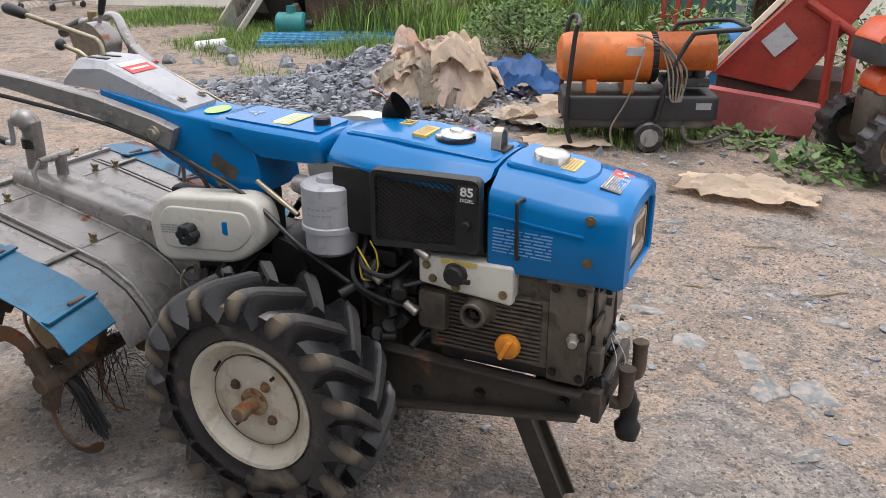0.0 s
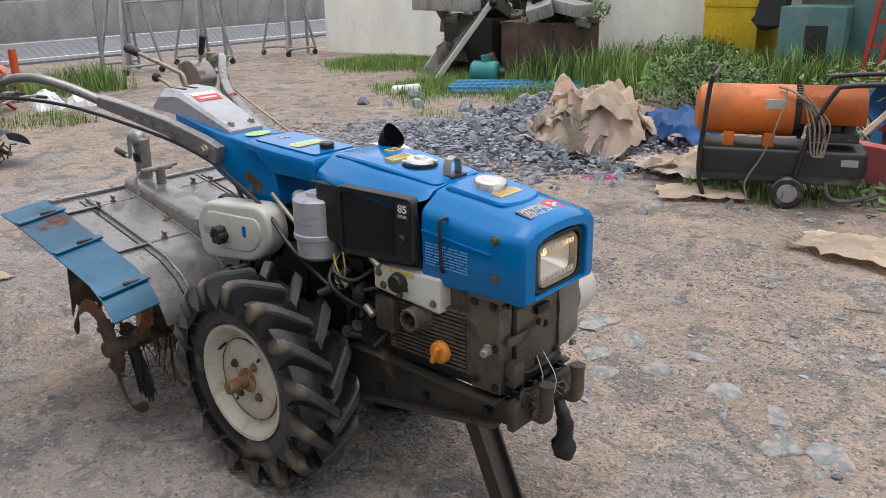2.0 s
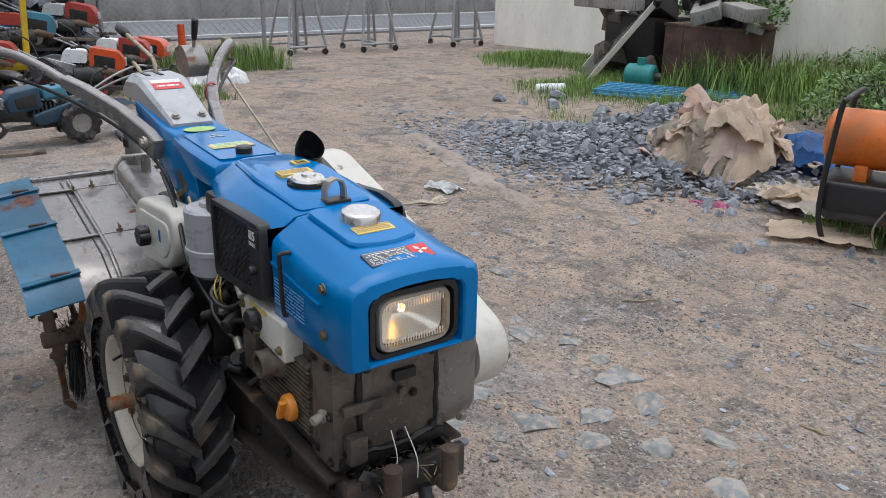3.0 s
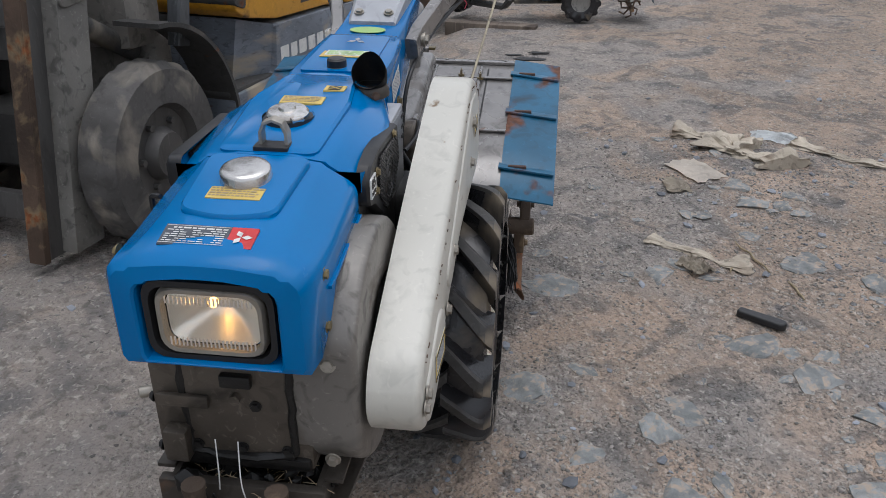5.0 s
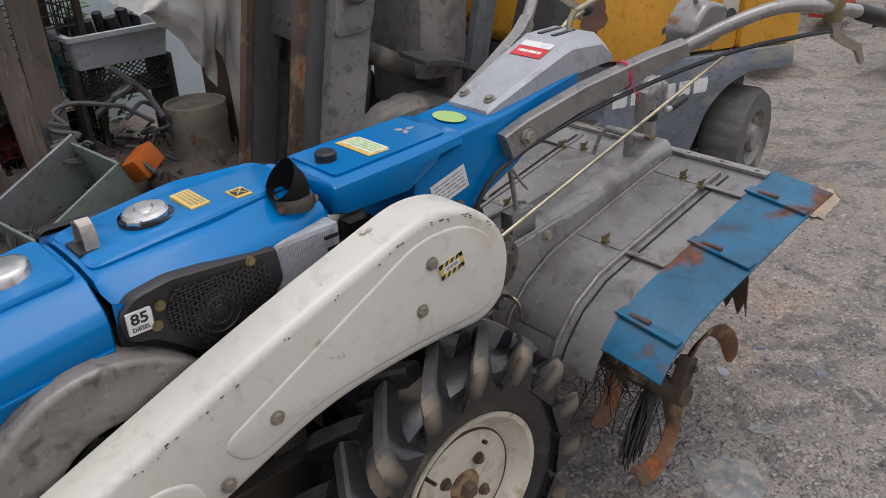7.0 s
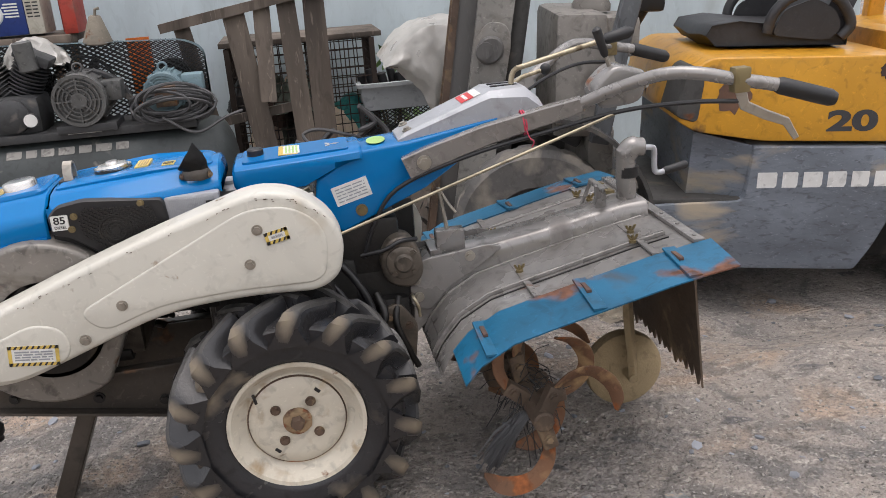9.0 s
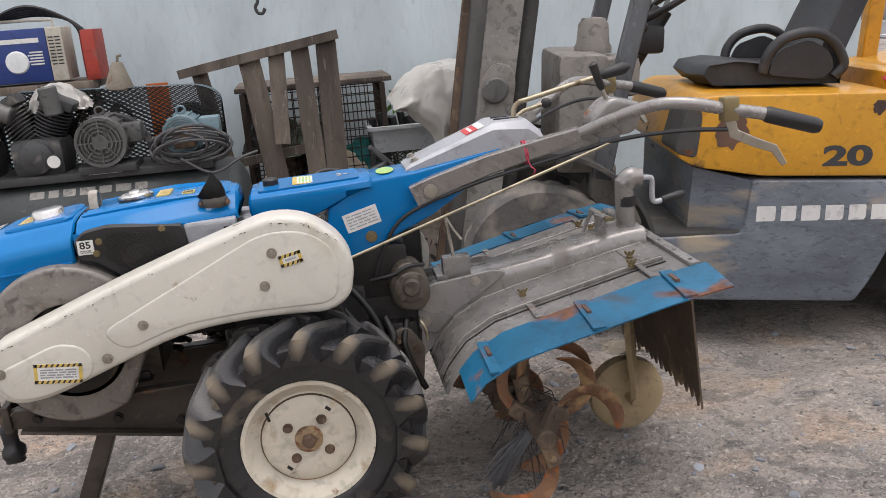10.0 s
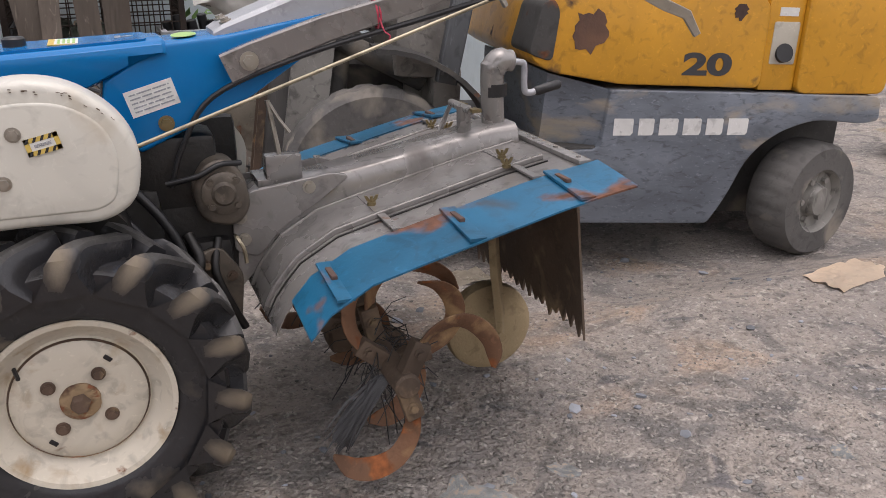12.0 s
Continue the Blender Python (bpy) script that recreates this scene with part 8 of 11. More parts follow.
pump(0.30, (-28, 32))
pump(0.64, (-20,))
bm = bmesh.new()
cyl(bm, (0.21, 0.17, TZ + TR + 0.09), (0.21, 0.185, TZ + TR + 0.09), 0.036, seg=24)
part("gauge", bm, "iron", comp)
bm = bmesh.new()
cyl(bm, (0.21, 0.185, TZ + TR + 0.09), (0.21, 0.188, TZ + TR + 0.09), 0.031, seg=24)
part("dial", bm, "white_label", comp, "white pressure gauge dial")
# belt guard of expanded metal
bm = bmesh.new()
go = round_poly([(-0.60, TZ + TR), (-0.60, TZ + TR + 0.33), (-0.50, TZ + TR + 0.38), (0.45, TZ + TR + 0.42), (0.55, TZ + TR + 0.36), (0.55, TZ + TR)], 0.05)
lattice(bm, go, -0.165, -0.170, 0.020, 0.0028, 30)
lattice(bm, go, -0.245, -0.250, 0.020, 0.0028, 30)
guard_ob = part("belt_guard", bm, "iron", comp, "black expanded-metal belt guard")
bm = bmesh.new()
n = len(go)
for i in range(n):
    a, b = go[i], go[(i + 1) % n]
    if (Vector(a) - Vector(b)).length > 1e-4:
        vs = [bm.verts.new((p[0], y, p[1])) for p, y in ((a, -0.25), (b, -0.25), (b, -0.16), (a, -0.16))]
        bm.faces.new(vs)
bmesh.ops.solidify(bm, geom=bm.faces[:], thickness=0.006)
part("guard_band", bm, "motor_blue", guard_ob)
bm = bmesh.new()
lathe(bm, [(0.15, -0.02), (0.16, -0.02), (0.16, 0.02), (0.15, 0.02), (0.15, -0.02)], Matrix.Translation((0.02, -0.205, TZ + TR + 0.18)) @ AXIS_Y, 36)
for k in range(3):
    box(bm, -0.15, 0.15, -0.01, 0.01, -0.02, 0.02, m=Matrix.Translation((0.02, -0.205, TZ + TR + 0.18)) @ Matrix.Rotation(k * math.pi / 3, 4, "Y"))
part("belt_pulley", bm, "iron", guard_ob)
for fx, fr in ((0.33, 0.17), (-0.42, 0.10)):
    bm = bmesh.new()
    lathe(bm, [(0.0, 0.012), (fr * 0.22, 0.014), (fr * 0.3, 0.004), (fr * 0.86, 0.004), (fr * 0.9, 0.022), (fr, 0.022), (fr, -0.022), (0.0, -0.022)], Matrix.Translation((fx, -0.205, TZ + TR + 0.19)) @ AXIS_Y, 36)
    part("flywheel", bm, "cast_dark", guard_ob, "black cast flywheel inside the guard")
bm = bmesh.new()
tube(bm, [(0.05, 0.03, mz + 0.09), (-0.05, 0.03, mz + 0.135), (-0.17, 0.03, mz + 0.09), (-0.235, 0.03, mz - 0.02), (-0.24, 0.03, mz - 0.12)], 0.012, square=True, wide=0.03, smooth=5)
part("belt_cover_strip", bm, "iron", comp)

# coil of cable on the compressor
rnd = random.Random(21)
bm = bmesh.new()
for k in range(9):
    cx, cy, cz = 0.36 + rnd.uniform(-0.04, 0.04), -2.10 + rnd.uniform(-0.03, 0.03), TZ + TR + 0.03 + k * 0.008
    rx, rz = rnd.uniform(0.13, 0.20), rnd.uniform(0.05, 0.09)
    tube(bm, [(cx + rx * math.cos(a), cy + 0.06 * math.sin(a + k), cz + 0.04 + rz * math.sin(a)) for a in [i * math.pi / 9 for i in range(19)]], 0.0075, 6)
tube(bm, [(0.40, -2.05, 0.76), (0.25, -2.02, 0.68), (0.10, -2.03, 0.74), (0.02, -2.06, 0.76)], 0.0075, 6, smooth=6)
single("cable_coil", bm, "cable", "loose coil of grey cable lying on the compressor tank", "cable")
bm = bmesh.new()
box(bm, 0.33, 0.43, -2.19, -2.12, 0.80, 0.90, 0.006)
single("junction_box", bm, "rust", "small rusty junction box among the cables", "junction box")


def film_heap(name, at, size, label, category, seed, mat="film"):
    """Crumpled sheet thrown over something."""
    bmx = bmesh.new()
    n = 22
    vs = [[None] * (n + 1) for _ in range(n + 1)]
    for i in range(n + 1):
        for j in range(n + 1):
            u, v = i / n * 2 - 1, j / n * 2 - 1
            r = math.hypot(u, v)
            h = max(0.0, 1 - r ** 1.6) ** 0.6 if r < 1 else 0.0
            p = Vector((u * size[0], v * size[1], h * size[2]))
            q = Vector((u * 3.1 + seed, v * 3.1, seed * 0.7))
            p += noise.noise_vector(q) * 0.22 * min(size) + noise.noise_vector(q * 2.7) * 0.10 * min(size)
            p += Vector((0, 0, abs(noise.noise(q * 4.0)) * 0.10 * size[2]))
            vs[i][j] = bmx.verts.new((p.x, p.y, max(0.002, p.z)))
    for i in range(n):
        for j in range(n):
            bmx.faces.new((vs[i][j], vs[i + 1][j], vs[i + 1][j + 1], vs[i][j + 1]))
    ob = single(name, bmx, mat, label, category, angle=25)
    ob.matrix_world = pose(*at)
    return ob


film_heap("plastic_bag", (1.02, -2.42, 1.02), (0.16, 0.12, 0.14), "crumpled clear plastic bag lying on the compressor pump", "bag", 3.0)

# welder on a shelf
shelf = thing("shelf", "rough wooden shelf board on steel brackets by the wall", "shelf", (1.45, -2.95, 0))
bm = bmesh.new()
box(bm, -0.55, 0.75, -0.28, 0.22, 1.10, 1.145, 0.006)
part("board", bm, "old_wood", shelf)
for x in (-0.45, 0.60):
    bm = bmesh.new()
    box(bm, x - 0.02, x + 0.02, -0.27, 0.20, 1.06, 1.10)
    box(bm, x - 0.02, x + 0.02, 0.16, 0.20, 0.0, 1.08)
    box(bm, x - 0.02, x + 0.02, -0.27, -0.23, 0.0, 1.08)
    part("leg", bm, "rust", shelf)
welder = thing("arc_welder", "blue and beige arc welder with a white dial, on the shelf", "welder", (1.30, -2.85, 1.146))
bm = bmesh.new()
box(bm, -0.19, 0.25, -0.13, 0.10, 0.012, 0.30, 0.012)
part("case", bm, "welder_blue", welder)
bm = bmesh.new()
box(bm, -0.275, -0.19, -0.13, 0.10, 0.012, 0.30, 0.008)
wside = part("vented_end", bm, "beige", welder, "beige vented end panel")
bm = bmesh.new()
for k in range(9):
    for c in range(2):
        box(bm, -0.262 + c * 0.034, -0.235 + c * 0.034, 0.099, 0.102, 0.10 + k * 0.018, 0.107 + k * 0.018)
part("vent_slots", bm, "black", wside)
bm = bmesh.new()
lathe(bm, [(0.0, 0.012), (0.055, 0.010), (0.062, 0.0)], Matrix.Translation((-0.02, 0.10, 0.125)) @ AXIS_Y, 32)
part("dial", bm, "white_plastic", welder)
bm = bmesh.new()
box(bm, -0.15, 0.18, 0.099, 0.102, 0.225, 0.25)
for k in range(5):
    box(bm, -0.16, -0.09 + 0.01 * (k % 2), 0.099, 0.102, 0.17 - k * 0.016, 0.178 - k * 0.016)
part("maker_name", bm, "white_label", welder)
bm = bmesh.new()
tube(bm, [(-0.22, 0.03, 0.30), (-0.22, 0.03, 0.34), (-0.10, 0.03, 0.345), (0.15, 0.03, 0.345), (0.2, 0.03, 0.34), (0.2, 0.03, 0.30)], 0.009, 8)
part("handle", bm, "beige", welder)
bm = bmesh.new()
for k in range(5):
    tube(bm, [(0.15, -0.02 + 0.02 * k, 0.33), (-0.10, -0.02 + 0.02 * k, 0.37 + 0.012 * k), (-0.30, -0.02, 0.33), (-0.36 - 0.012 * k, -0.03, 0.20), (-0.40, -0.03, 0.06)], 0.010, 6, smooth=5)
part("welding_cable", bm, "black", welder)
bm = bmesh.new()
box(bm, 0.86, 0.93, -3.0, -2.75, 1.146, 1.42, 0.006)
box(bm, 0.93, 0.99, -3.0, -2.98, 1.146, 1.42)
single("red_crate", bm, "red_paint", "red metal crate end standing on the shelf", "crate")
bm = bmesh.new()
cyl(bm, (0.72, -2.50, 1.10), (0.71, -2.49, 1.24), 0.075, 0.03, seg=20, bev=0.006)
tube(bm, [(0.71, -2.49, 1.23), (0.70, -2.48, 1.27), (0.68, -2.48, 1.275)], 0.008, 6)
single("metal_cone", bm, "drum", "stained metal funnel on top of the belt guard", "funnel")
bm = bmesh.new()
box(bm, 0.50, 0.62, -2.72, -2.70, 0.0, 1.10)
single("orange_sheet", bm, "heater_orange", "bright orange sheet metal piece behind the belt guard", "sheet metal")
# hanging hook
bm = bmesh.new()
tube(bm, [(-0.06, -2.5, 2.6), (-0.06, -2.5, 1.52)], 0.004, 6)
tube(bm, [(-0.06, -2.5, 1.53), (-0.06, -2.5, 1.49), (-0.045, -2.5, 1.465), (-0.055, -2.5, 1.435), (-0.08, -2.5, 1.43), (-0.095, -2.5, 1.455)], 0.009, 8, smooth=4)
single("hanging_hook", bm, "iron", "dark steel hook hanging on a thin wire", "hook")
bm = bmesh.new()
box(bm, -0.12, 0.0, -3.60, -2.44, 2.58, 2.66, 0.004)
single("hook_beam", bm, "iron", "steel bracket arm high on the wall", "bracket", kind="structure")

# broken pallet leaning
pallet = thing("wooden_pallet", "broken grey wooden pallet leaning upright against wire cages", "pallet", (-0.05, -2.62, 0))


def plank(x0, z0, x1, z1, w, y0, y1, th=0.022, seed=0):
    a, b = Vector((x0, 0, z0)), Vector((x1, 0, z1))
    d = (b - a).normalized()
    nn = Vector((-d.z, 0, d.x)) * (w / 2)
    rnd2 = random.Random(seed)
    bmx = bmesh.new()
    rings = []
    for t in (0, 0.25, 0.5, 0.75, 1.0):
        c = a.lerp(b, t)
        y = y0 + (y1 - y0) * t
        j = rnd2.uniform(0.93, 1.04)
        rings.append([c + nn * j + Vector((0, y - th / 2, 0)), c + nn * j + Vector((0, y + th / 2, 0)), c - nn * j + Vector((0, y + th / 2, 0)), c - nn * j + Vector((0, y - th / 2, 0))])
    skin(bmx, rings)
    part("plank", bmx, "old_wood", pallet)


plank(0.47, 1.14, -0.42, 1.29, 0.05, 0.03, 0.03, 0.05, 1)
for k, (xt, zt, xb, zb, w) in enumerate(((0.365, 1.165, 0.16, 0.0, 0.085), (0.085, 1.20, -0.06, 0.0, 0.12), (-0.07, 1.235, -0.05, 0.72, 0.09), (-0.20, 1.255, -0.24, 0.0, 0.105), (-0.35, 1.285, -0.33, 0.0, 0.12))):
    plank(xt, zt, xb, zb, w, 0.0, 0.12, 0.022, 10 + k)
plank(0.24, 0.62, -0.40, 0.70, 0.05, 0.04, 0.04, 0.03, 3)


def wire_cage(x0, x1, y0, y1, z0, z1, label, p=0.055):
    c = thing("wire_cage", label, "cage", ((x0 + x1) / 2, (y0 + y1) / 2, 0), group="wire cages")
    hx, hy = (x1 - x0) / 2, (y1 - y0) / 2
    for nm, pts in (("front_panel", lambda u: (u, hy)), ("back_panel", lambda u: (u, -hy))):
        bmx = bmesh.new()
        for u in np.arange(-hx, hx + 0.001, p):
            tube(bmx, [(*pts(u), z0), (*pts(u), z1)], 0.0035, 5)
        for z in np.arange(z0, z1 + 0.001, p):
            tube(bmx, [(*pts(-hx), z), (*pts(hx), z)], 0.0035, 5)
        part(nm, bmx, "wire", c)
    for s in (-1, 1):
        bmx = bmesh.new()
        for u in np.arange(-hy, hy + 0.001, p):
            tube(bmx, [(s * hx, u, z0), (s * hx, u, z1)], 0.0035, 5)
        for z in np.arange(z0, z1 + 0.001, p):
            tube(bmx, [(s * hx, -hy, z), (s * hx, hy, z)], 0.0035, 5)
        part("side_panel", bmx, "wire", c)
    bmx = bmesh.new()
    for sx in (-hx, hx):
        for sy in (-hy, hy):
            box(bmx, sx - 0.015, sx + 0.015, sy - 0.015, sy + 0.015, 0.0, z1)
    part("frame", bmx, "wire", c)
    return c


wire_cage(-0.72, 0.12, -3.40, -2.90, 0.10, 0.98, "rusty wire cage filled with scrap, standing by the wall")
bm = bmesh.new()
box(bm, -0.78, 0.16, -3.42, -2.88, 0.985, 1.015, 0.004)
single("weathered_board", bm, "old_wood", "weathered board lying on the wire cage", "board")
for k, (x, z, mat, label) in enumerate(((-0.58, 0.55, "teal", "teal plastic bundle inside the wire cage"), (-0.30, 0.28, "red_paint", "red scrap bundle inside the wire cage"), (0.0, 0.25, "rag", "pale cloth bundle inside the wire cage"), (-0.1, 0.6, "rust_brown", "brown scrap bundle inside the wire cage"), (-0.5, 0.22, "iron", "dark scrap iron inside the wire cage"))):
    film_heap("scrap_sack", (x, -3.12, z - 0.12), (0.14, 0.14, 0.20), label, "scrap", 5.0 + k, mat)
bm = bmesh.new()
box(bm, -0.70, 0.10, -3.38, -2.92, 0.10, 0.13)
single("cage_floor", bm, "rust_brown", "rusty tray under the scrap in the cage", "tray")

# crate on a mesh basket
bm = bmesh.new()
outer = round_poly([(-1.10, -3.15), (-0.62, -3.15), (-0.62, -2.80), (-1.10, -2.80)], 0.02)
skin(bm, [[Vector((x, y, z)) for x, y in o] for o, z in
          ((round_poly([(-1.08, -3.13), (-0.64, -3.13), (-0.64, -2.82), (-1.08, -2.82)], 0.02), 0.56), (outer, 0.70), (round_poly([(-1.12, -3.17), (-0.60, -3.17), (-0.60, -2.78), (-1.12, -2.78)], 0.02), 0.70),
           (round_poly([(-1.12, -3.17), (-0.60, -3.17), (-0.60, -2.78), (-1.12, -2.78)], 0.02), 0.722), (round_poly([(-1.09, -3.14), (-0.63, -3.14), (-0.63, -2.81), (-1.09, -2.81)], 0.02), 0.722),
           (round_poly([(-1.07, -3.12), (-0.65, -3.12), (-0.65, -2.83), (-1.07, -2.83)], 0.02), 0.58))])
single("plastic_crate", bm, "grey_plastic", "pale grey plastic crate full of odds and ends", "crate")
bm = bmesh.new()
lattice(bm, [(-1.10, 0.40), (-0.62, 0.40), (-0.62, 0.56), (-1.10, 0.56)], -2.84, -2.835, 0.018, 0.003)
for x in (-1.10, -0.63):
    box(bm, x, x + 0.02, -3.12, -2.82, 0.0, 0.56)
box(bm, -1.10, -0.61, -3.12, -2.83, 0.40, 0.415)
single("mesh_basket", bm, "iron", "black mesh basket stand under the grey crate", "basket")
bm = bmesh.new()
for k in range(7):
    x = -1.03 + k * 0.06
    cyl(bm, (x, -2.98 + 0.02 * (k % 3), 0.60), (x + 0.03, -2.95, 0.76 + 0.03 * (k % 2)), 0.025 + 0.006 * (k % 3), seg=10, bev=0.004)
single("tool_heap", bm, "black", "black tools and bottles heaped in the crate", "tools")


def leafy(name, at, size, count, leaf, label, category, seed, mat="leaf", stems=True, kind=""):
    rnd3 = random.Random(seed)
    t = thing(name, label, category, at, kind=kind)
    bmx = bmesh.new()
    for k in range(count):
        a, r = rnd3.uniform(0, 2 * math.pi), rnd3.random() ** 0.6
        p = Vector((size[0] * r * math.cos(a), size[1] * r * math.sin(a), size[2] * (0.08 + 0.92 * rnd3.random() ** 0.8 * (1 - 0.55 * r * r))))
        p += noise.noise_vector(p * 4 + Vector((seed, 0, 0))) * 0.25 * min(size)
        d = Vector((rnd3.uniform(-1, 1), rnd3.uniform(-1, 1), rnd3.uniform(-0.3, 0.9))).normalized()
        u, v = basis(d)
        s = leaf * rnd3.uniform(0.6, 1.3)
        pts = [p, p + d * s * 0.35 + u * s * 0.28, p + d * s, p + d * s * 0.35 - u * s * 0.28]
        mid = p + d * s * 0.45 - v * s * 0.08
        vv = [bmx.verts.new(q) for q in pts]
        mv = bmx.verts.new(mid)
        for i in range(4):
            bmx.faces.new((vv[i], vv[(i + 1) % 4], mv))
    crown = part("foliage", bmx, mat, t)
    crown["kind"] = "stuff"
    if stems:
        bmx = bmesh.new()
        for k in range(14):
            a = rnd3.uniform(0, 6.28)
            e = Vector((size[0] * 0.7 * math.cos(a), size[1] * 0.7 * math.sin(a), size[2] * rnd3.uniform(0.5, 0.9)))
            tube(bmx, [(0.1 * e.x, 0.1 * e.y, 0), e * 0.5 + Vector((0, 0, 0.05)), e], [0.010, 0.006, 0.003], 5)
        part("stems", bmx, "bark", t)
    return t


leafy("weed", (-0.85, -3.35, 0.0), (0.22, 0.14, 0.92), 160, 0.08, "green weed growing by the wall behind the crate", "weed", 8)

# plastic film thrown over a bundle beside the mast
def film_drape(seed):
    """A torn sheet thrown over a crate: flat above, hanging in folds in front, its hem in long rags."""
    bmx = bmesh.new()
    nu, nv = 90, 44
    hx = [-1.34, -1.115, -1.10, -1.05, -1.035, -1.00, -0.86, -0.71]
    hz = [0.10, 0.13, 0.58, 0.70, 0.50, 0.55, 0.78, 0.90]
    rows2 = []
    for i in range(nu + 1):
        u = i / nu
        x = -1.34 + 0.63 * u
        hem = float(np.interp(x, hx, hz)) + 0.02 * noise.noise(Vector((x * 22, seed, 0)))
        crest = 1.10 - 0.19 * max(0.0, (u - 0.55) / 0.45) ** 2
        row = []
        for j in range(nv + 1):
            v = j / nv
            if v < 0.3:
                f = v / 0.3
                y, z = -2.56 + 0.36 * f, crest - 0.03 * f * f
            else:
                f = (v - 0.3) / 0.7
                y, z = -2.20 + 0.05 * math.sin(math.pi * f) - 0.02 * f, (crest - 0.03) + (hem - crest + 0.03) * f
            q = Vector((x, y, z))
            drop = min(1.0, max(0.0, (crest - z) / 0.25))
            fold = math.sin(x * 46 + 3.0 * noise.noise(Vector((x * 4, z * 2, seed)))) * 0.5 + noise.noise(Vector((x * 14, z * 3.0, seed + 3)))
            q.y += 0.030 * fold * drop
            q.x += 0.022 * noise.noise(Vector((x * 5, z * 4, seed + 9))) * drop - 0.05 * drop * max(0.0, u - 0.5) * (1 - drop)
            q += noise.noise_vector(q * 9) * 0.014 + noise.noise_vector(q * 24) * 0.006
            row.append(bmx.verts.new(q))
        rows2.append(row)
    for ra, rb2 in zip(rows2, rows2[1:]):
        for j in range(nv):
            bmx.faces.new((ra[j], ra[j + 1], rb2[j + 1], rb2[j]))
    bmesh.ops.recalc_face_normals(bmx, faces=bmx.faces[:])
    bmesh.ops.solidify(bmx, geom=bmx.faces[:], thickness=0.0025)
    return bmx


single("plastic_film", film_drape(3.3), "film", "dusty translucent plastic film draped over stacked goods", "plastic film", angle=40)
bm = bmesh.new()
box(bm, -1.47, -1.14, -2.60, -2.34, 0.0, 1.0, 0.03)
roughen(bm, 0.03, 5.0)
single("covered_crate", bm, "rust_brown", "dark wooden crate under the plastic film", "crate")
rb = random.Random(91)
for k in range(12):
    film_heap("scrap_sack", (-0.62 + rb.random() * 0.66, -3.2 + rb.random() * 0.22, 0.14 + (k // 4) * 0.22), (0.14, 0.11, 0.2), ("dark oily scrap bundle stacked in the wire cage", "brown cardboard bundle stacked in the wire cage", "dull green cloth bundle stacked in the wire cage")[k % 3], "scrap", 15.0 + k, ("cast_dark", "kraft", "machine_olive")[k % 3])
settled(done, (0.16, 0.0, -0.06))
done = set(bpy.data.objects.keys())
# drum, steel box and scrap near the bundle
bm = bmesh.new()
lathe(bm, [(0.0, 0.47), (0.125, 0.47), (0.13, 0.485), (0.14, 0.485), (0.14, 0.40), (0.135, 0.39), (0.135, 0.12), (0.14, 0.10), (0.14, 0.0), (0.0, 0.0)], Matrix.Translation((-0.86, -2.30, 0.0)), 36)
single("tin_drum", bm, "drum", "stained tin drum standing in the scrap", "drum")
gb = thing("steel_box", "grey-green open steel box tipped on its side", "box", (-0.20, -2.05, 0.28), 0)
gb.matrix_world = pose(-0.18, -2.05, 0.16, -10, 24, 12)
bm = bmesh.new()
box(bm, -0.22, 0.22, -0.14, 0.14, 0.0, 0.012, 0.003)
box(bm, -0.22, -0.208, -0.14, 0.14, 0.0, 0.24, 0.003)
box(bm, 0.208, 0.22, -0.14, 0.14, 0.0, 0.24, 0.003)
box(bm, -0.22, 0.22, 0.128, 0.14, 0.0, 0.24, 0.003)
part("box_panels", bm, "green_metal", gb)
bm = bmesh.new()
box(bm, -0.24, 0.24, -0.16, -0.145, 0.0, 0.26, 0.003)
part("lid", bm, "galv", gb)
bm = bmesh.new()
box(bm, -0.07, 0.07, -0.05, 0.05, 0.0, 0.10, 0.01)
ob = single("orange_box", bm, "heater_orange", "small orange plastic box in the scrap", "box")
ob.matrix_world = pose(-0.52, -2.10, 0.30, 25, 20, 30)
rnd = random.Random(77)
for k in range(12):
    bm = bmesh.new()
    c = Vector((-0.45 + rnd.uniform(-0.25, 0.25), -2.2 + rnd.uniform(-0.15, 0.15), 0.30 + rnd.uniform(-0.1, 0.25)))
    pts = [c]
    for i in range(6):
        c = c + Vector((rnd.uniform(-0.14, 0.14), rnd.uniform(-0.06, 0.06), rnd.uniform(-0.14, 0.10)))
        pts.append(Vector((c.x, c.y, max(0.05, c.z))))
    tube(bm, pts, rnd.uniform(0.007, 0.014), 7, smooth=5)
    single("old_hose", bm, "cable", "tangled black hose lying in the scrap heap", "hose", group="hoses in the scrap")
settled(done, (0.08, 0.0, -0.10))
# scrap mound under it all
bm = bmesh.new()
vs = {}
N = 40
for i in range(N + 1):
    for j in range(N + 1):
        x, y = -1.5 + 3.6 * i / N, -3.3 + 1.75 * j / N
        e = max(0.0, 1 - abs((x - 0.3) / 1.7) ** 3 - abs((y + 2.55) / 0.82) ** 3 + 0.45 * noise.noise(Vector((x * 1.7, y * 1.7, 9))))
        z = -0.10 + e * (0.23 + 0.12 * noise.noise(Vector((x * 3, y * 3, 0))) + 0.06 * noise.noise(Vector((x * 11, y * 11, 3))))
        vs[i, j] = bm.verts.new((x, y, z))
for i in range(N):
    for j in range(N):
        bm.faces.new((vs[i, j], vs[i + 1, j], vs[i + 1, j + 1], vs[i, j + 1]))
single("dirt_mound", bm, "soil", "low mound of dark dirt and rubbish along the wall", "dirt", kind="structure", angle=180)
bm = bmesh.new()
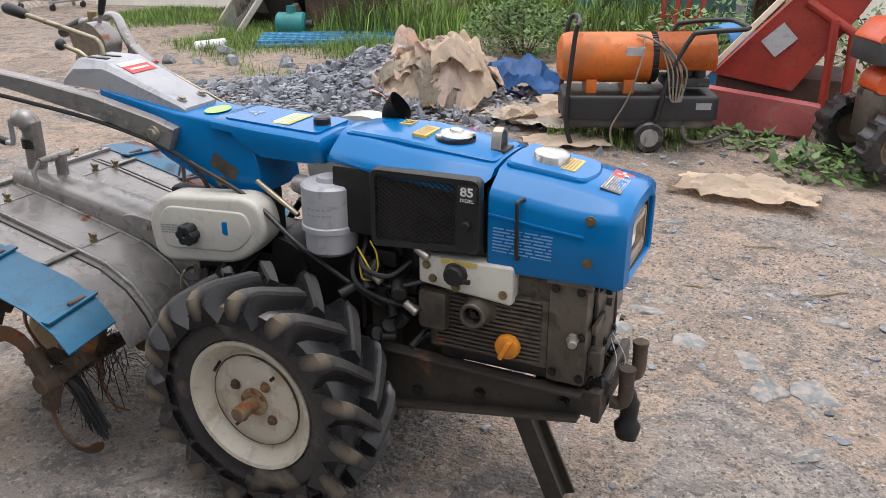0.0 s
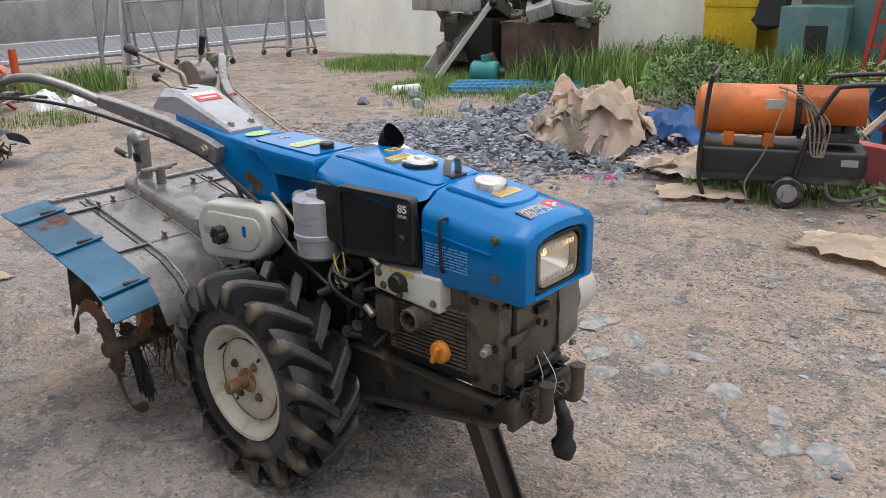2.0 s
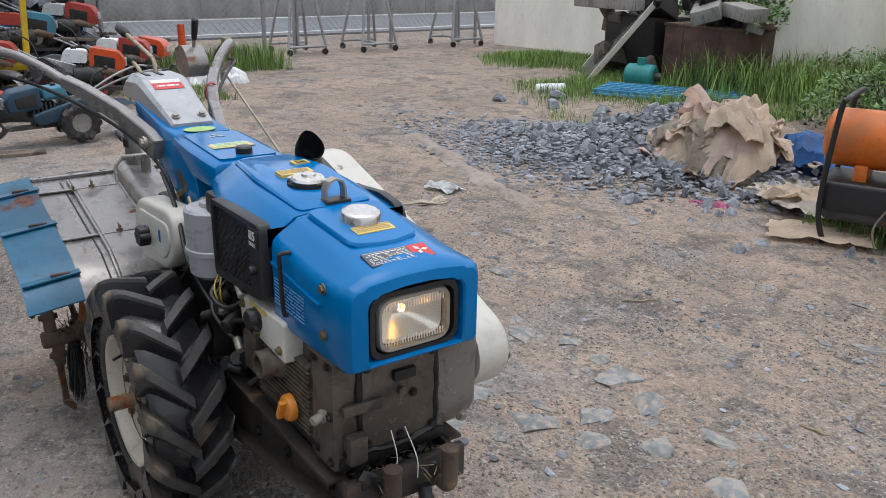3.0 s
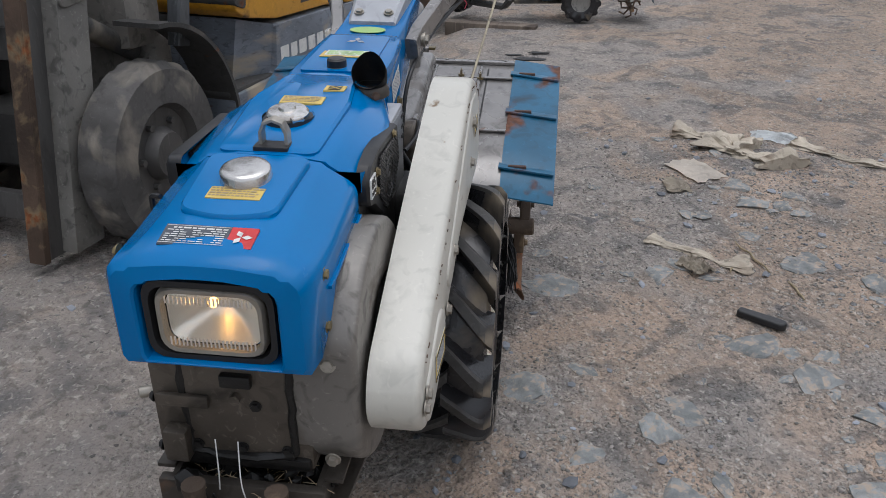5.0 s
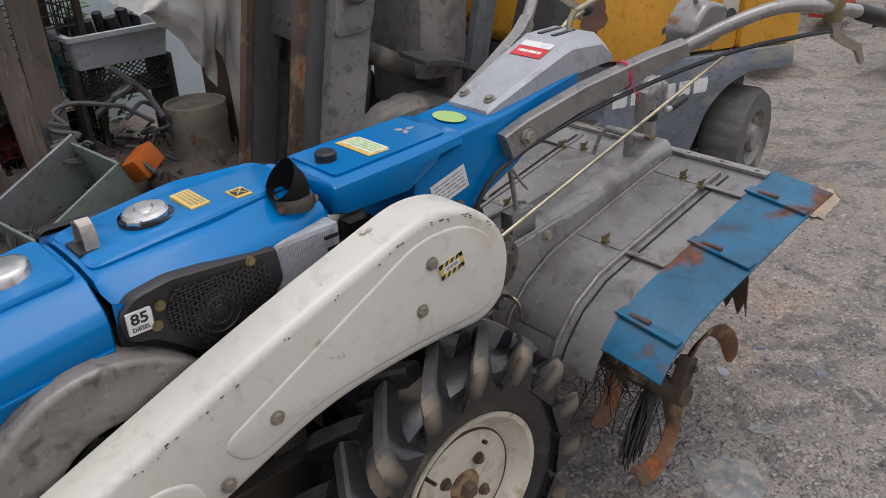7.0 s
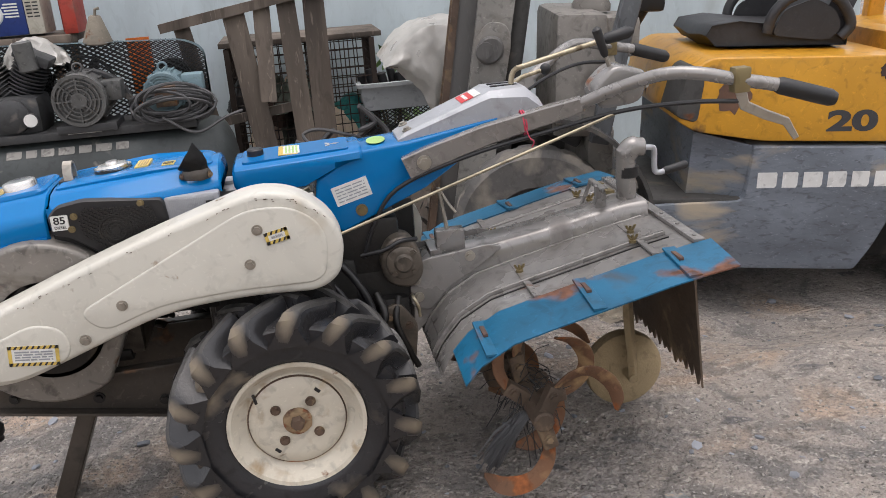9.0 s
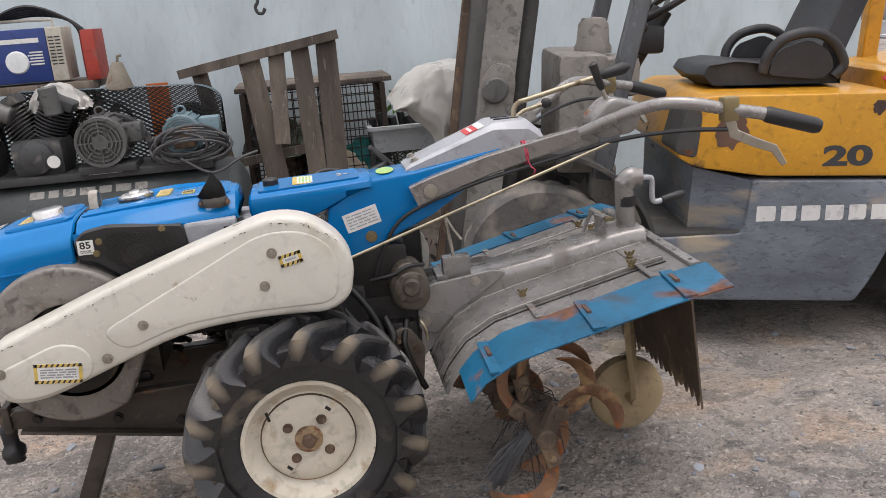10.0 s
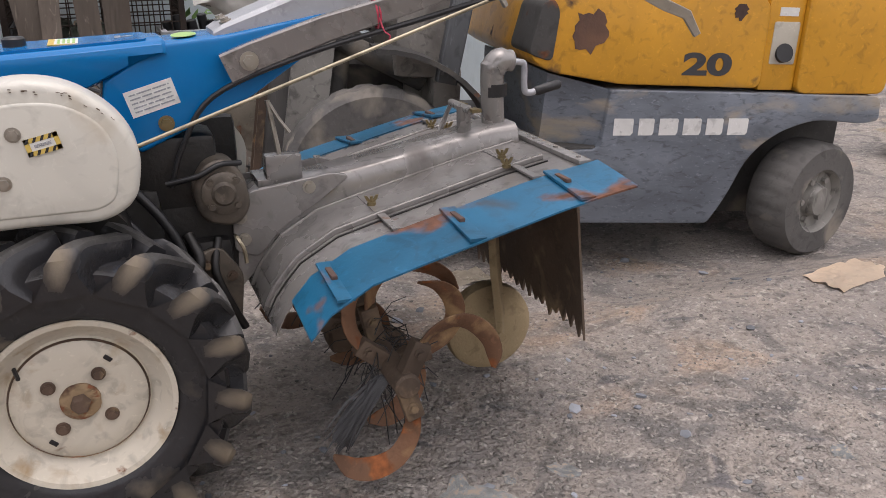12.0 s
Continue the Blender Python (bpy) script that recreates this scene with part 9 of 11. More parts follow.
for k in range(900):
    x, y = rnd.uniform(-1.4, 1.0), rnd.uniform(-3.0, -1.72)
    s = rnd.uniform(0.012, 0.055)
    mm = Matrix.Translation((x, y, 0.06 + rnd.uniform(0, 0.10))) @ Euler((rnd.uniform(0, 6), rnd.uniform(0, 6), rnd.uniform(0, 6))).to_matrix().to_4x4() @ Matrix.Diagonal((s, s * rnd.uniform(0.15, 0.5), s * rnd.uniform(0.05, 0.25), 1))
    bmesh.ops.create_icosphere(bm, subdivisions=1, radius=0.9, matrix=mm)
single("scrap_litter", bm, "fork_dark", "small scrap and broken pieces littering the mound", "litter", kind="stuff")
# ---- north side of the yard ----
bm = bmesh.new()
WALL_N = pose(-9.3, 8.25, 0, 0, 0, 11.5)
box(bm, 0, 17.0, 0, 0.2, -0.4, 2.7, m=WALL_N)
single("wall_north", bm, "wall_cream", "cream plastered boundary wall with grey stains", "wall", kind="structure")

# road beyond the gate; retaining wall behind it
SLOPE = Matrix.Translation((-12.5, 0, -0.035))
bm = bmesh.new()
box(bm, -4.3, 0, -60, 60, -0.3, 0, m=SLOPE)
road = single("road", bm, "asphalt", "grey asphalt road beyond the gate", "road", kind="structure")
bm = bmesh.new()
for a, b in ((-0.55, -0.42), (-4.0, -3.85)):
    box(bm, a, b, -60, 60, 0.002, 0.008, m=SLOPE)
single("road_marking", bm, "line", "white painted road lines", "road marking", kind="structure")
bm = bmesh.new()
box(bm, -17.3, -16.9, -60, 60, -0.3, 0.78, 0.02)
for k in range(40):
    box(bm, -16.9, -16.88, -60 + k * 3, -59.96 + k * 3, -0.3, 0.78)
single("retaining_wall", bm, "concrete", "stained grey concrete retaining wall along the road", "wall", kind="structure")
rnd = random.Random(31)
bm = bmesh.new()
for k in range(5200):
    y = rnd.uniform(-6, 30)
    p = Vector((-17.5 - rnd.random() * 2.0, y, 0.72 + rnd.random() ** 2.0 * (0.55 + 0.8 * noise.noise(Vector((0, y * 0.5, 0))))))
    d = Vector((rnd.uniform(-1, 1), rnd.uniform(-1, 1), rnd.uniform(-0.2, 1))).normalized() * rnd.uniform(0.1, 0.22)
    u, v = basis(d)
    vs = [bm.verts.new(q) for q in (p, p + d * 0.5 + u * 0.05, p + d, p + d * 0.5 - u * 0.05)]
    bm.faces.new(vs)
single("roadside_hedge", bm, "leaf", "green hedge and weeds above the retaining wall", "hedge", kind="stuff")
bm = bmesh.new()
for y0, y1, h in ((-60, -8, 7.0), (-8, 14, 8.5), (14, 60, 6.5)):
    box(bm, -46, -44, y0, y1, 0, h)
roughen(bm, 0.4, 0.2)
single("backdrop", bm, "concrete", "pale distant buildings beyond the road", "backdrop", kind="structure")


def a_frame(y, lean):
    g = thing("folding_gate", "folding steel gate section with wire mesh on castors", "gate", (-9.5, y, ground_z(-9.5, y)), 0, "folding gate panels")
    for s in (-1, 1):
        bmx = bmesh.new()
        tube(bmx, [(0.32 * s, -0.30, 0.09), (0.04 * s, -0.02, 1.75)], 0.022, 8)
        tube(bmx, [(0.32 * s, 0.30, 0.09), (0.04 * s, 0.02, 1.75)], 0.022, 8)
        part("leg", bmx, "galv", g)
    bmx = bmesh.new()
    tube(bmx, [(0, 0, 0.12), (0, 0, 1.9)], 0.025, 8)
    tube(bmx, [(0.32, -0.30, 0.12), (0.32, 0.30, 0.12)], 0.018, 8)
    tube(bmx, [(-0.32, -0.30, 0.12), (-0.32, 0.30, 0.12)], 0.018, 8)
    tube(bmx, [(0.32, 0, 0.12), (-0.32, 0, 0.12)], 0.018, 8)
    part("frame", bmx, "galv", g)
    for x in (-0.32, 0.32):
        for yy in (-0.28, 0.28):
            bmx = bmesh.new()
            cyl(bmx, (x - 0.015, yy, 0.045), (x + 0.015, yy, 0.045), 0.045, seg=12)
            part("castor", bmx, "black", g)


for y, k in ((4.75, 0), (5.95, 1), (7.6, 0)):
    a_frame(y, k)


def chain_link(name, x0, y0, x1, y1, h, label, p=0.09):
    f = thing(name, label, "fence", (0, 0, 0))
    bmx = bmesh.new()
    L = math.hypot(x1 - x0, y1 - y0)
    d = ((x1 - x0) / L, (y1 - y0) / L)
    k = -h
    while k < L:
        for s in (1, -1):
            a, b = (k, k + h) if s > 0 else (k + h, k)
            t0, t1 = max(0, min(L, a)), max(0, min(L, b))
            z0 = h * (t0 - a) / (b - a) if b != a else 0
            z1 = h * (t1 - a) / (b - a)
            if abs(t1 - t0) > 0.01:
                tube(bmx, [(x0 + d[0] * t0, y0 + d[1] * t0, z0 + 0.02), (x0 + d[0] * t1, y0 + d[1] * t1, z1 + 0.02)], 0.0028, 4)
        k += p
    part("wire_mesh", bmx, "galv", f)
    for t in np.arange(0, L + 0.01, L / max(1, round(L / 2.0))):
        bmx = bmesh.new()
        tube(bmx, [(x0 + d[0] * t, y0 + d[1] * t, -0.05), (x0 + d[0] * t, y0 + d[1] * t, h + 0.1)], 0.028, 8)
        part("post", bmx, "galv", f)
    bmx = bmesh.new()
    tube(bmx, [(x0, y0, h), (x1, y1, h)], 0.018, 6)
    part("top_rail", bmx, "galv", f)
    return f


chain_link("gate_mesh", -9.5, 4.7, -9.5, 8.0, 0.95, "chain-link mesh stretched along the folding gate")
chain_link("wire_fence", -9.3, -4.0, -8.4, 3.75, 1.7, "chain-link boundary fence with round posts")


# ---- grass ----
def grass(name, area, count, h, label, mat="grass", seed=1, dens=None):
    r5 = random.Random(seed)
    bmx = bmesh.new()
    made = 0
    while made < count:
        x, y = r5.uniform(area[0], area[1]), r5.uniform(area[2], area[3])
        w = noise.noise(Vector((x * 0.9 + seed, y * 0.9, 0)))
        if dens and r5.random() > dens(x, y):
            continue
        if w + r5.uniform(-0.25, 0.25) < -0.12:
            continue
        made += 1
        z = ground_z(x, y) - 0.01
        hh = h * r5.uniform(0.35, 1.15) * (0.75 + 0.7 * w)
        a = r5.uniform(0, 6.28)
        b = hh * r5.uniform(0.15, 0.7)
        wd = 0.003 + 0.008 * hh
        u = Vector((-math.sin(a), math.cos(a), 0)) * wd
        p0 = Vector((x, y, z))
        p1 = p0 + Vector((math.cos(a) * b * 0.35, math.sin(a) * b * 0.35, hh * 0.6))
        p2 = p0 + Vector((math.cos(a) * b, math.sin(a) * b, hh * r5.uniform(0.8, 1.0)))
        v = [bmx.verts.new(q) for q in (p0 - u, p0 + u, p1 + u * 0.7, p1 - u * 0.7, p2)]
        bmx.faces.new((v[0], v[1], v[2], v[3]))
        bmx.faces.new((v[3], v[2], v[4]))
    return single(name, bmx, mat, label, "grass", kind="stuff", angle=180)


grass("tall_grass", (-4.4, 0.5, 6.6, 9.6), 9000, 0.5, "tall green grass and weeds along the wall", seed=2, dens=lambda x, y: min(1, (y - 6.3) / 1.2))
grass("short_grass", (-8.2, -2.4, 4.3, 9.0), 26000, 0.14, "short green grass on the dirt", seed=3, dens=lambda x, y: max(0.0, min(1, (y + 0.55 * x - 2.35) / 0.7)))
grass("dry_grass", (-5.0, 0.0, 7.0, 9.6), 900, 0.45, "dry pale grass stalks among the weeds", "grass_dry", seed=4)
grass("yard_grass", (-0.5, 0.45, 3.4, 4.6), 2200, 0.12, "green grass growing round the heater cart", seed=5)
grass("fence_grass", (-9.0, -7.9, 1.6, 3.9), 2200, 0.35, "green weeds along the wire fence", seed=6)
leafy("bush", (-1.75, 6.5, -0.05), (0.62, 0.55, 0.62), 2600, 0.055, "dark green leafy bush beside the heap of paper", "bush", 2)
leafy("bush", (-2.9, 8.6, -0.05), (0.8, 0.4, 0.55), 1700, 0.06, "green leafy bush growing against the cream wall", "bush", 3)
leafy("ivy", (-5.2, 8.9, 0.6), (0.8, 0.4, 0.7), 900, 0.10, "ivy growing over the scrap engines", "ivy", 4)
leafy("vine_leaves", (1.25, 3.55, -0.09), (0.42, 0.28, 0.16), 260, 0.085, "broad green vine leaves creeping over the ground", "vine", 6, stems=False)
leafy("vine_leaves", (0.65, 3.9, -0.07), (0.3, 0.2, 0.14), 120, 0.07, "broad green vine leaves creeping over the ground", "vine", 7, stems=False)
leafy("weeds", (0.2, 5.6, -0.05), (0.9, 0.7, 0.75), 900, 0.08, "green weeds behind the heater cart", "weed", 9)
leafy("weeds", (1.6, 6.2, -0.05), (1.0, 0.6, 0.9), 900, 0.09, "green weeds behind the red machine", "weed", 10)

# ---- rubble pile ----
pile = thing("rubble_pile", "spread pile of broken blue-grey crushed stone", "rubble", (-2.2, 3.75, -0.05))
rnd = random.Random(8)


def pile_h(x, y):
    a = math.exp(-(((x - 0.30) / 0.75) ** 2 + ((y - 0.62) / 0.42) ** 2)) * 0.36
    b = math.exp(-(((x + 0.1) / 1.3) ** 2 + ((y - 0.1) / 0.75) ** 2)) * 0.13
    return a + b


bm = bmesh.new()
vs = {}
for i in range(41):
    for j in range(41):
        x, y = -2.2 + 4.4 * i / 40, -1.5 + 3.2 * j / 40
        z = pile_h(x, y) - 0.05 + 0.02 * noise.noise(Vector((x * 5, y * 5, 0)))
        vs[i, j] = bm.verts.new((x, y, z))
for i in range(40):
    for j in range(40):
        bm.faces.new((vs[i, j], vs[i + 1, j], vs[i + 1, j + 1], vs[i, j + 1]))
part("core", bm, "stone", pile, angle=180)
for k in range(300):
    x, y = rnd.gauss(0.05, 0.85), rnd.gauss(0.12, 0.48)
    s = rnd.uniform(0.03, 0.085) * (1.25 if y < -0.2 and rnd.random() < 0.25 else 1)
    ob = new("stone", STONES[rnd.randrange(10)])
    ob.parent = pile
    ob.matrix_local = pose(x, y, pile_h(x, y) + s * 0.15, rnd.uniform(0, 360), rnd.uniform(0, 360), rnd.uniform(0, 360)) @ Matrix.Diagonal((s, s * rnd.uniform(0.6, 1), s * rnd.uniform(0.6, 1), 1))
spots = []
for k in range(3600):
    x, y = rnd.gauss(0.0, 1.0), rnd.gauss(0.1, 0.55)
    s = rnd.uniform(0.012, 0.042)
    spots.append((x - 2.2, y + 3.75, pile_h(x, y) - 0.05 + s * 0.2, s, rnd.uniform(0, 6.28)))
ob = scatter("crushed_stone", spots, "stone", "", "")
ob.parent = pile
ob["kind"] = "stuff"
ob.matrix_parent_inverse = pile.matrix_world.inverted()


# ---- paper and cloth ----
def crumpled(name, at, size, mat, label, category, seed, fold=0.5, turn=0.0, thick=0.006, group="", n=20):
    bmx = bmesh.new()
    vs2 = {}
    r6 = random.Random(seed)
    ph = r6.uniform(0, 6)
    for i in range(n + 1):
        for j in range(n + 1):
            u, v = i / n * 2 - 1, j / n * 2 - 1
            q = Vector((u * 1.6 + seed * 3.1, v * 1.6, seed))
            e = 1 + 0.18 * noise.noise(Vector((u * 2, v * 2, seed * 5.0)))
            x, y = u * size[0] * e, v * size[1] * e
            ridge = abs(noise.noise(q)) * 0.9 + abs(noise.noise(q * 2.3)) * 0.5 + abs(noise.noise(q * 5.0)) * 0.2
            z = size[2] * (fold * ridge + (1 - fold) * max(0, 1 - (u * u + v * v) * 0.7))
            x += noise.noise(q * 1.9) * 0.12 * size[0]
            y += noise.noise(q * 2.1 + Vector((5, 0, 0))) * 0.12 * size[1]
            vs2[i, j] = bmx.verts.new((x, y, z))
    for i in range(n):
        for j in range(n):
            bmx.faces.new((vs2[i, j], vs2[i + 1, j], vs2[i + 1, j + 1], vs2[i, j + 1]))
    ext = bmesh.ops.solidify(bmx, geom=bmx.faces[:], thickness=thick)
    ob2 = single(name, bmx, mat, label, category, group, angle=22)
    ob2.matrix_world = pose(*at, 0, 0, turn)
    return ob2


rnd = random.Random(44)
HX, HY = -1.58, 4.17


def heap_h(x, y):
    lump = 0.75 + 0.5 * noise.noise(Vector((x * 3.1, y * 3.1, 5)))
    return 0.42 * lump * max(0.0, 1 - ((x - HX) / 0.58) ** 2 - ((y - HY) / 0.48) ** 2) ** 0.45 - 0.07


def draped_sheet(cx, cy, a, b, turn, seed, mat, lift):
    """A creased sheet of packing paper lying over the heap."""
    bmx = bmesh.new()
    vs3 = {}
    n = 18
    c, s = math.cos(radians(turn)), math.sin(radians(turn))
    for i in range(n + 1):
        for j in range(n + 1):
            u, v = i / n * 2 - 1, j / n * 2 - 1
            e = 1 + 0.15 * noise.noise(Vector((u * 2 + seed, v * 2, seed)))
            x = cx + (u * a * c - v * b * s) * e
            y = cy + (u * a * s + v * b * c) * e
            q = Vector((x * 6 + seed, y * 6, seed * 2.0))
            z = heap_h(x, y) * 0.86 + heap_h(cx, cy) * 0.14 + lift + abs(noise.noise(q * 0.45)) * 0.12 + abs(noise.noise(q * 1.2)) * 0.09 + abs(noise.noise(q * 3.1)) * 0.03 + u * 0.09 * math.sin(seed * 5.3) + v * 0.07 * math.cos(seed * 7.7) + 0.06 * max(abs(u), abs(v)) ** 6 * noise.noise(Vector((seed, u, v)))
            vs3[i, j] = bmx.verts.new((x + noise.noise(q * 1.3) * 0.03, y + noise.noise(q * 1.4 + Vector((9, 0, 0))) * 0.03, z))
    for i in range(n):
        for j in range(n):
            bmx.faces.new((vs3[i, j], vs3[i + 1, j], vs3[i + 1, j + 1], vs3[i, j + 1]))
    bmesh.ops.solidify(bmx, geom=bmx.faces[:], thickness=0.005)
    return single("paper_sack", bmx, mat, "crumpled brown paper sack in a heap" if mat == "kraft" else "torn pale paper sack in a heap" if mat == "rag" else "crumpled pinkish paper sack in a heap", "paper sack", "heap of paper sacks", angle=24)


for k in range(34):
    a = rnd.uniform(0, 6.28)
    r = (0.12 + 0.30 * rnd.random()) if k else 0.0
    x, y = HX + r * math.cos(a), HY + r * math.sin(a)
    pink = (x - HX) - (y - HY) < 0.0 and heap_h(x, y) < 0.22
    draped_sheet(x, y, rnd.uniform(0.18, 0.30), rnd.uniform(0.11, 0.19), rnd.uniform(0, 180), 3 + k * 1.7, "kraft_pink" if pink or k % 3 == 0 else ("rag" if k % 7 == 3 else "kraft"), 0.002 + 0.0028 * k)
bm = bmesh.new()
tube(bm, [(-1.66, 4.30, 0.16), (-1.66, 4.32, 0.30), (-1.68, 4.34, 0.42)], [0.06, 0.075, 0.085], 14, smooth=4)
roughen(bm, 0.02, 6.0)
single("paper_roll", bm, "kraft", "rolled brown paper standing on the heap", "paper roll")
for k, (x, y, a, b, mt) in enumerate(((-0.92, 4.20, 0.34, 0.18, "rag"), (-0.72, 3.95, 0.34, 0.15, "rag"), (-0.55, 4.35, 0.28, 0.18, "kraft"), (-0.35, 3.38, 0.24, 0.15, "kraft"), (-0.85, 3.80, 0.22, 0.14, "rag"), (-0.55, 3.62, 0.2, 0.11, "rag"), (-0.45, 4.62, 0.25, 0.2, "kraft"), (-0.75, 4.62, 0.28, 0.18, "kraft"), (-0.62, 3.75, 0.26, 0.12, "kraft"))):
    crumpled("paper_sheet", (x, y, ground_z(x, y) + 0.004 + 0.025 * (k % 3)), (a * 1.1, b * 1.15, 0.07 if k < 6 else 0.16), "pale_paper" if mt == "rag" else mt, "flattened brown packing paper on the ground" if mt == "kraft" else "torn pale paper lying on the ground", "paper", 30 + k, 0.7, rnd.uniform(-40, 40), group="loose packing paper", n=14)
crumpled("tarpaulin", (-1.10, 4.53, 0.03), (0.34, 0.28, 0.36), "tarp", "crumpled bright blue tarpaulin", "tarpaulin", 60, 0.35, 20)
crumpled("plastic_bag", (-1.04, 3.36, -0.05), (0.13, 0.07, 0.10), "pink_plastic", "small pink plastic bag on the ground", "bag", 61, 0.5, 20, n=12)
crumpled("plastic_scrap", (-0.60, 3.36, -0.07), (0.12, 0.09, 0.05), "blue_plastic", "scrap of pale blue plastic on the ground", "plastic", 62, 0.5, 20, n=12)
crumpled("cardboard_sheet", (0.82, 2.92, ground_z(0.82, 2.92) + 0.012), (0.36, 0.19, 0.12), "kraft", "flattened cardboard sheet lying on the dirt", "cardboard", 63, 0.6, -4, n=22)
crumpled("cardboard_sheet", (0.92, 3.75, -0.09), (0.30, 0.16, 0.06), "kraft", "flattened cardboard sheet lying on the dirt", "cardboard", 64, 0.6, 10, n=14)
crumpled("paper_slab", (1.62, 2.42, -0.115), (0.24, 0.2, 0.05), "rag", "pale folded paper sheet on the dirt", "paper", 65, 0.5, 20, n=14)
bm = bmesh.new()
cyl(bm, (-0.92, 5.75, 0.12), (-0.72, 5.85, 0.14), 0.035, seg=14, bev=0.006)
single("plastic_bottle", bm, "white_plastic", "pale plastic bottle lying by the tarpaulin", "bottle")
bm = bmesh.new()
cyl(bm, (-5.1, 5.52, -0.01), (-4.82, 5.68, 0.02), 0.065, seg=18, bev=0.006)
single("drain_pipe", bm, "white_plastic", "short white ribbed pipe lying in the grass", "pipe")
for k in range(7):
    x, y = -3.9 + rnd.uniform(-0.9, 0.5), 4.9 + rnd.uniform(-0.4, 0.6)
    s = rnd.uniform(0.08, 0.17)
    ob = tagged(new("rock", STONES[k]), "loose grey rock at the edge of the grass", "rock", "loose rocks")
    ob.matrix_world = pose(x, y, ground_z(x, y) + 0.2 * s, rnd.uniform(0, 60), 0, rnd.uniform(0, 360)) @ Matrix.Diagonal((s, s * 0.8, s * 0.8, 1))
# old kerb in the track, worn to a low broken ridge
bm = bmesh.new()
rings = []
for k in range(61):
    t = k / 60
    x, y = -3.75 + 2.2 * t, 2.98 - 0.60 * t + 0.05 * noise.noise(Vector((t * 9, 0, 2)))
    high = (0.012 + 0.045 * max(0.0, noise.noise(Vector((t * 11, 3, 0))) + 0.35)) * min(1, t * 8, (1 - t) * 8)
    wide = 0.085 + 0.05 * noise.noise(Vector((t * 8, 7, 1)))
    row = []
    for j in range(11):
        f = j / 5 - 1
        q = Vector((x + 0.26 * f * wide, y + 0.96 * f * wide, 0))
        top = high * (1 - abs(f) ** 2.6) + 0.012 * noise.noise(q * 17.0) * (1 - abs(f))
        row.append(Vector((q.x, q.y, ground_z(q.x, q.y) - 0.012 * abs(f) ** 3 + top)))
    rings.append(row)
skin(bm, rings, closed=False, cap=False)
single("old_kerb", bm, "kerb_earth", "broken earth-covered kerb half buried in the track", "kerb", kind="structure", angle=60)
spots = []
r9 = random.Random(77)
while len(spots) < 2600:
    x, y = r9.gauss(-3.0, 0.75), r9.gauss(3.25, 0.36)
    if y < 2.98 - 0.27 * (x + 3.75) - 0.1 or y > 4.4:
        continue
    s = 0.006 + 0.03 * r9.random() ** 2.2
    spots.append((x, y, ground_z(x, y) + s * 0.15, s, r9.uniform(0, 6.28)))
scatter("spread_gravel", spots, "stone", "blue-grey gravel spread over the track", "gravel")

# ---- heater on a cart: local x along the drum ----
cart = thing("space_heater", "orange cylindrical space heater on a black wheeled tank", "heater", (0.02, 3.66, -0.02), 22)
cart.scale = (0.9, 0.9, 0.9)
cart.scale = (0.92, 0.92, 0.92)
bm = bmesh.new()
prism(bm, round_poly([(-0.52, -0.22), (0.52, -0.22), (0.52, 0.22), (-0.52, 0.22)], 0.06), 0.20, 0.36, Matrix(), 0.025)
base = part("fuel_tank", bm, "black", cart, "black plastic fuel tank base")
bm = bmesh.new()
prism(bm, round_poly([(-0.50, -0.20), (0.50, -0.20), (0.50, 0.20), (-0.50, 0.20)], 0.06), 0.20, 0.13, Matrix(), 0.03)
part("tank_pan", bm, "fork_dark", base)
bm = bmesh.new()
lathe(bm, [(0.02, -0.56), (0.10, -0.555), (0.15, -0.53), (0.165, -0.49), (0.168, -0.10), (0.168, 0.06)], Matrix.Translation((0, 0, 0.58)) @ AXIS_X, 40)
drum_ob = part("burner_drum", bm, "heater_orange", cart, "dusty orange burner drum")
bm = bmesh.new()
lathe(bm, [(0.160, 0.05), (0.160, 0.11)], Matrix.Translation((0, 0, 0.58)) @ AXIS_X, 40)
for k in range(40):
    a = 2 * math.pi * k / 40
    box(bm, 0.055, 0.105, -0.004, 0.004, 0.158, 0.166, m=Matrix.Translation((0, 0, 0.58)) @ Matrix.Rotation(a, 4, "X"))
part("vent_ring", bm, "black", drum_ob)
bm = bmesh.new()
hood_pts = [(0.168 * math.cos(radians(a)), 0.168 * math.sin(radians(a))) for a in range(-20, 201, 10)]
skin(bm, [[Vector((x, c * k, 0.58 + s * k)) for c, s in hood_pts] for x, k in ((0.10, 1.0), (0.36, 1.02), (0.48, 1.04))], closed=False, cap=False)
bmesh.ops.solidify(bm, geom=bm.faces[:], thickness=0.004)
part("rear_hood", bm, "heater_orange", drum_ob)
bm = bmesh.new()
box(bm, 0.16, 0.46, -0.12, 0.12, 0.40, 0.46, 0.006)
cyl(bm, (0.32, 0.0, 0.46), (0.32, 0.0, 0.62), 0.07, seg=18)
cyl(bm, (0.22, -0.05, 0.46), (0.22, -0.05, 0.60), 0.04, seg=14)
cyl(bm, (0.40, -0.06, 0.46), (0.40, -0.06, 0.56), 0.04, seg=14)
part("burner_motor", bm, "iron", cart)
for x in (-0.33, -0.08):
    bm = bmesh.new()
    box(bm, x - 0.035, x + 0.035, -0.14, 0.14, 0.355, 0.45, 0.005)
    part("saddle", bm, "heater_orange", cart)
bm = bmesh.new()
mm = Matrix.Translation((-0.06, -0.163, 0.62)) @ Matrix.Rotation(radians(14), 4, "X")
box(bm, -0.06, 0.06, -0.003, 0.003, -0.055, 0.055, m=mm)
part("rating_plate", bm, "grey_plastic", drum_ob)
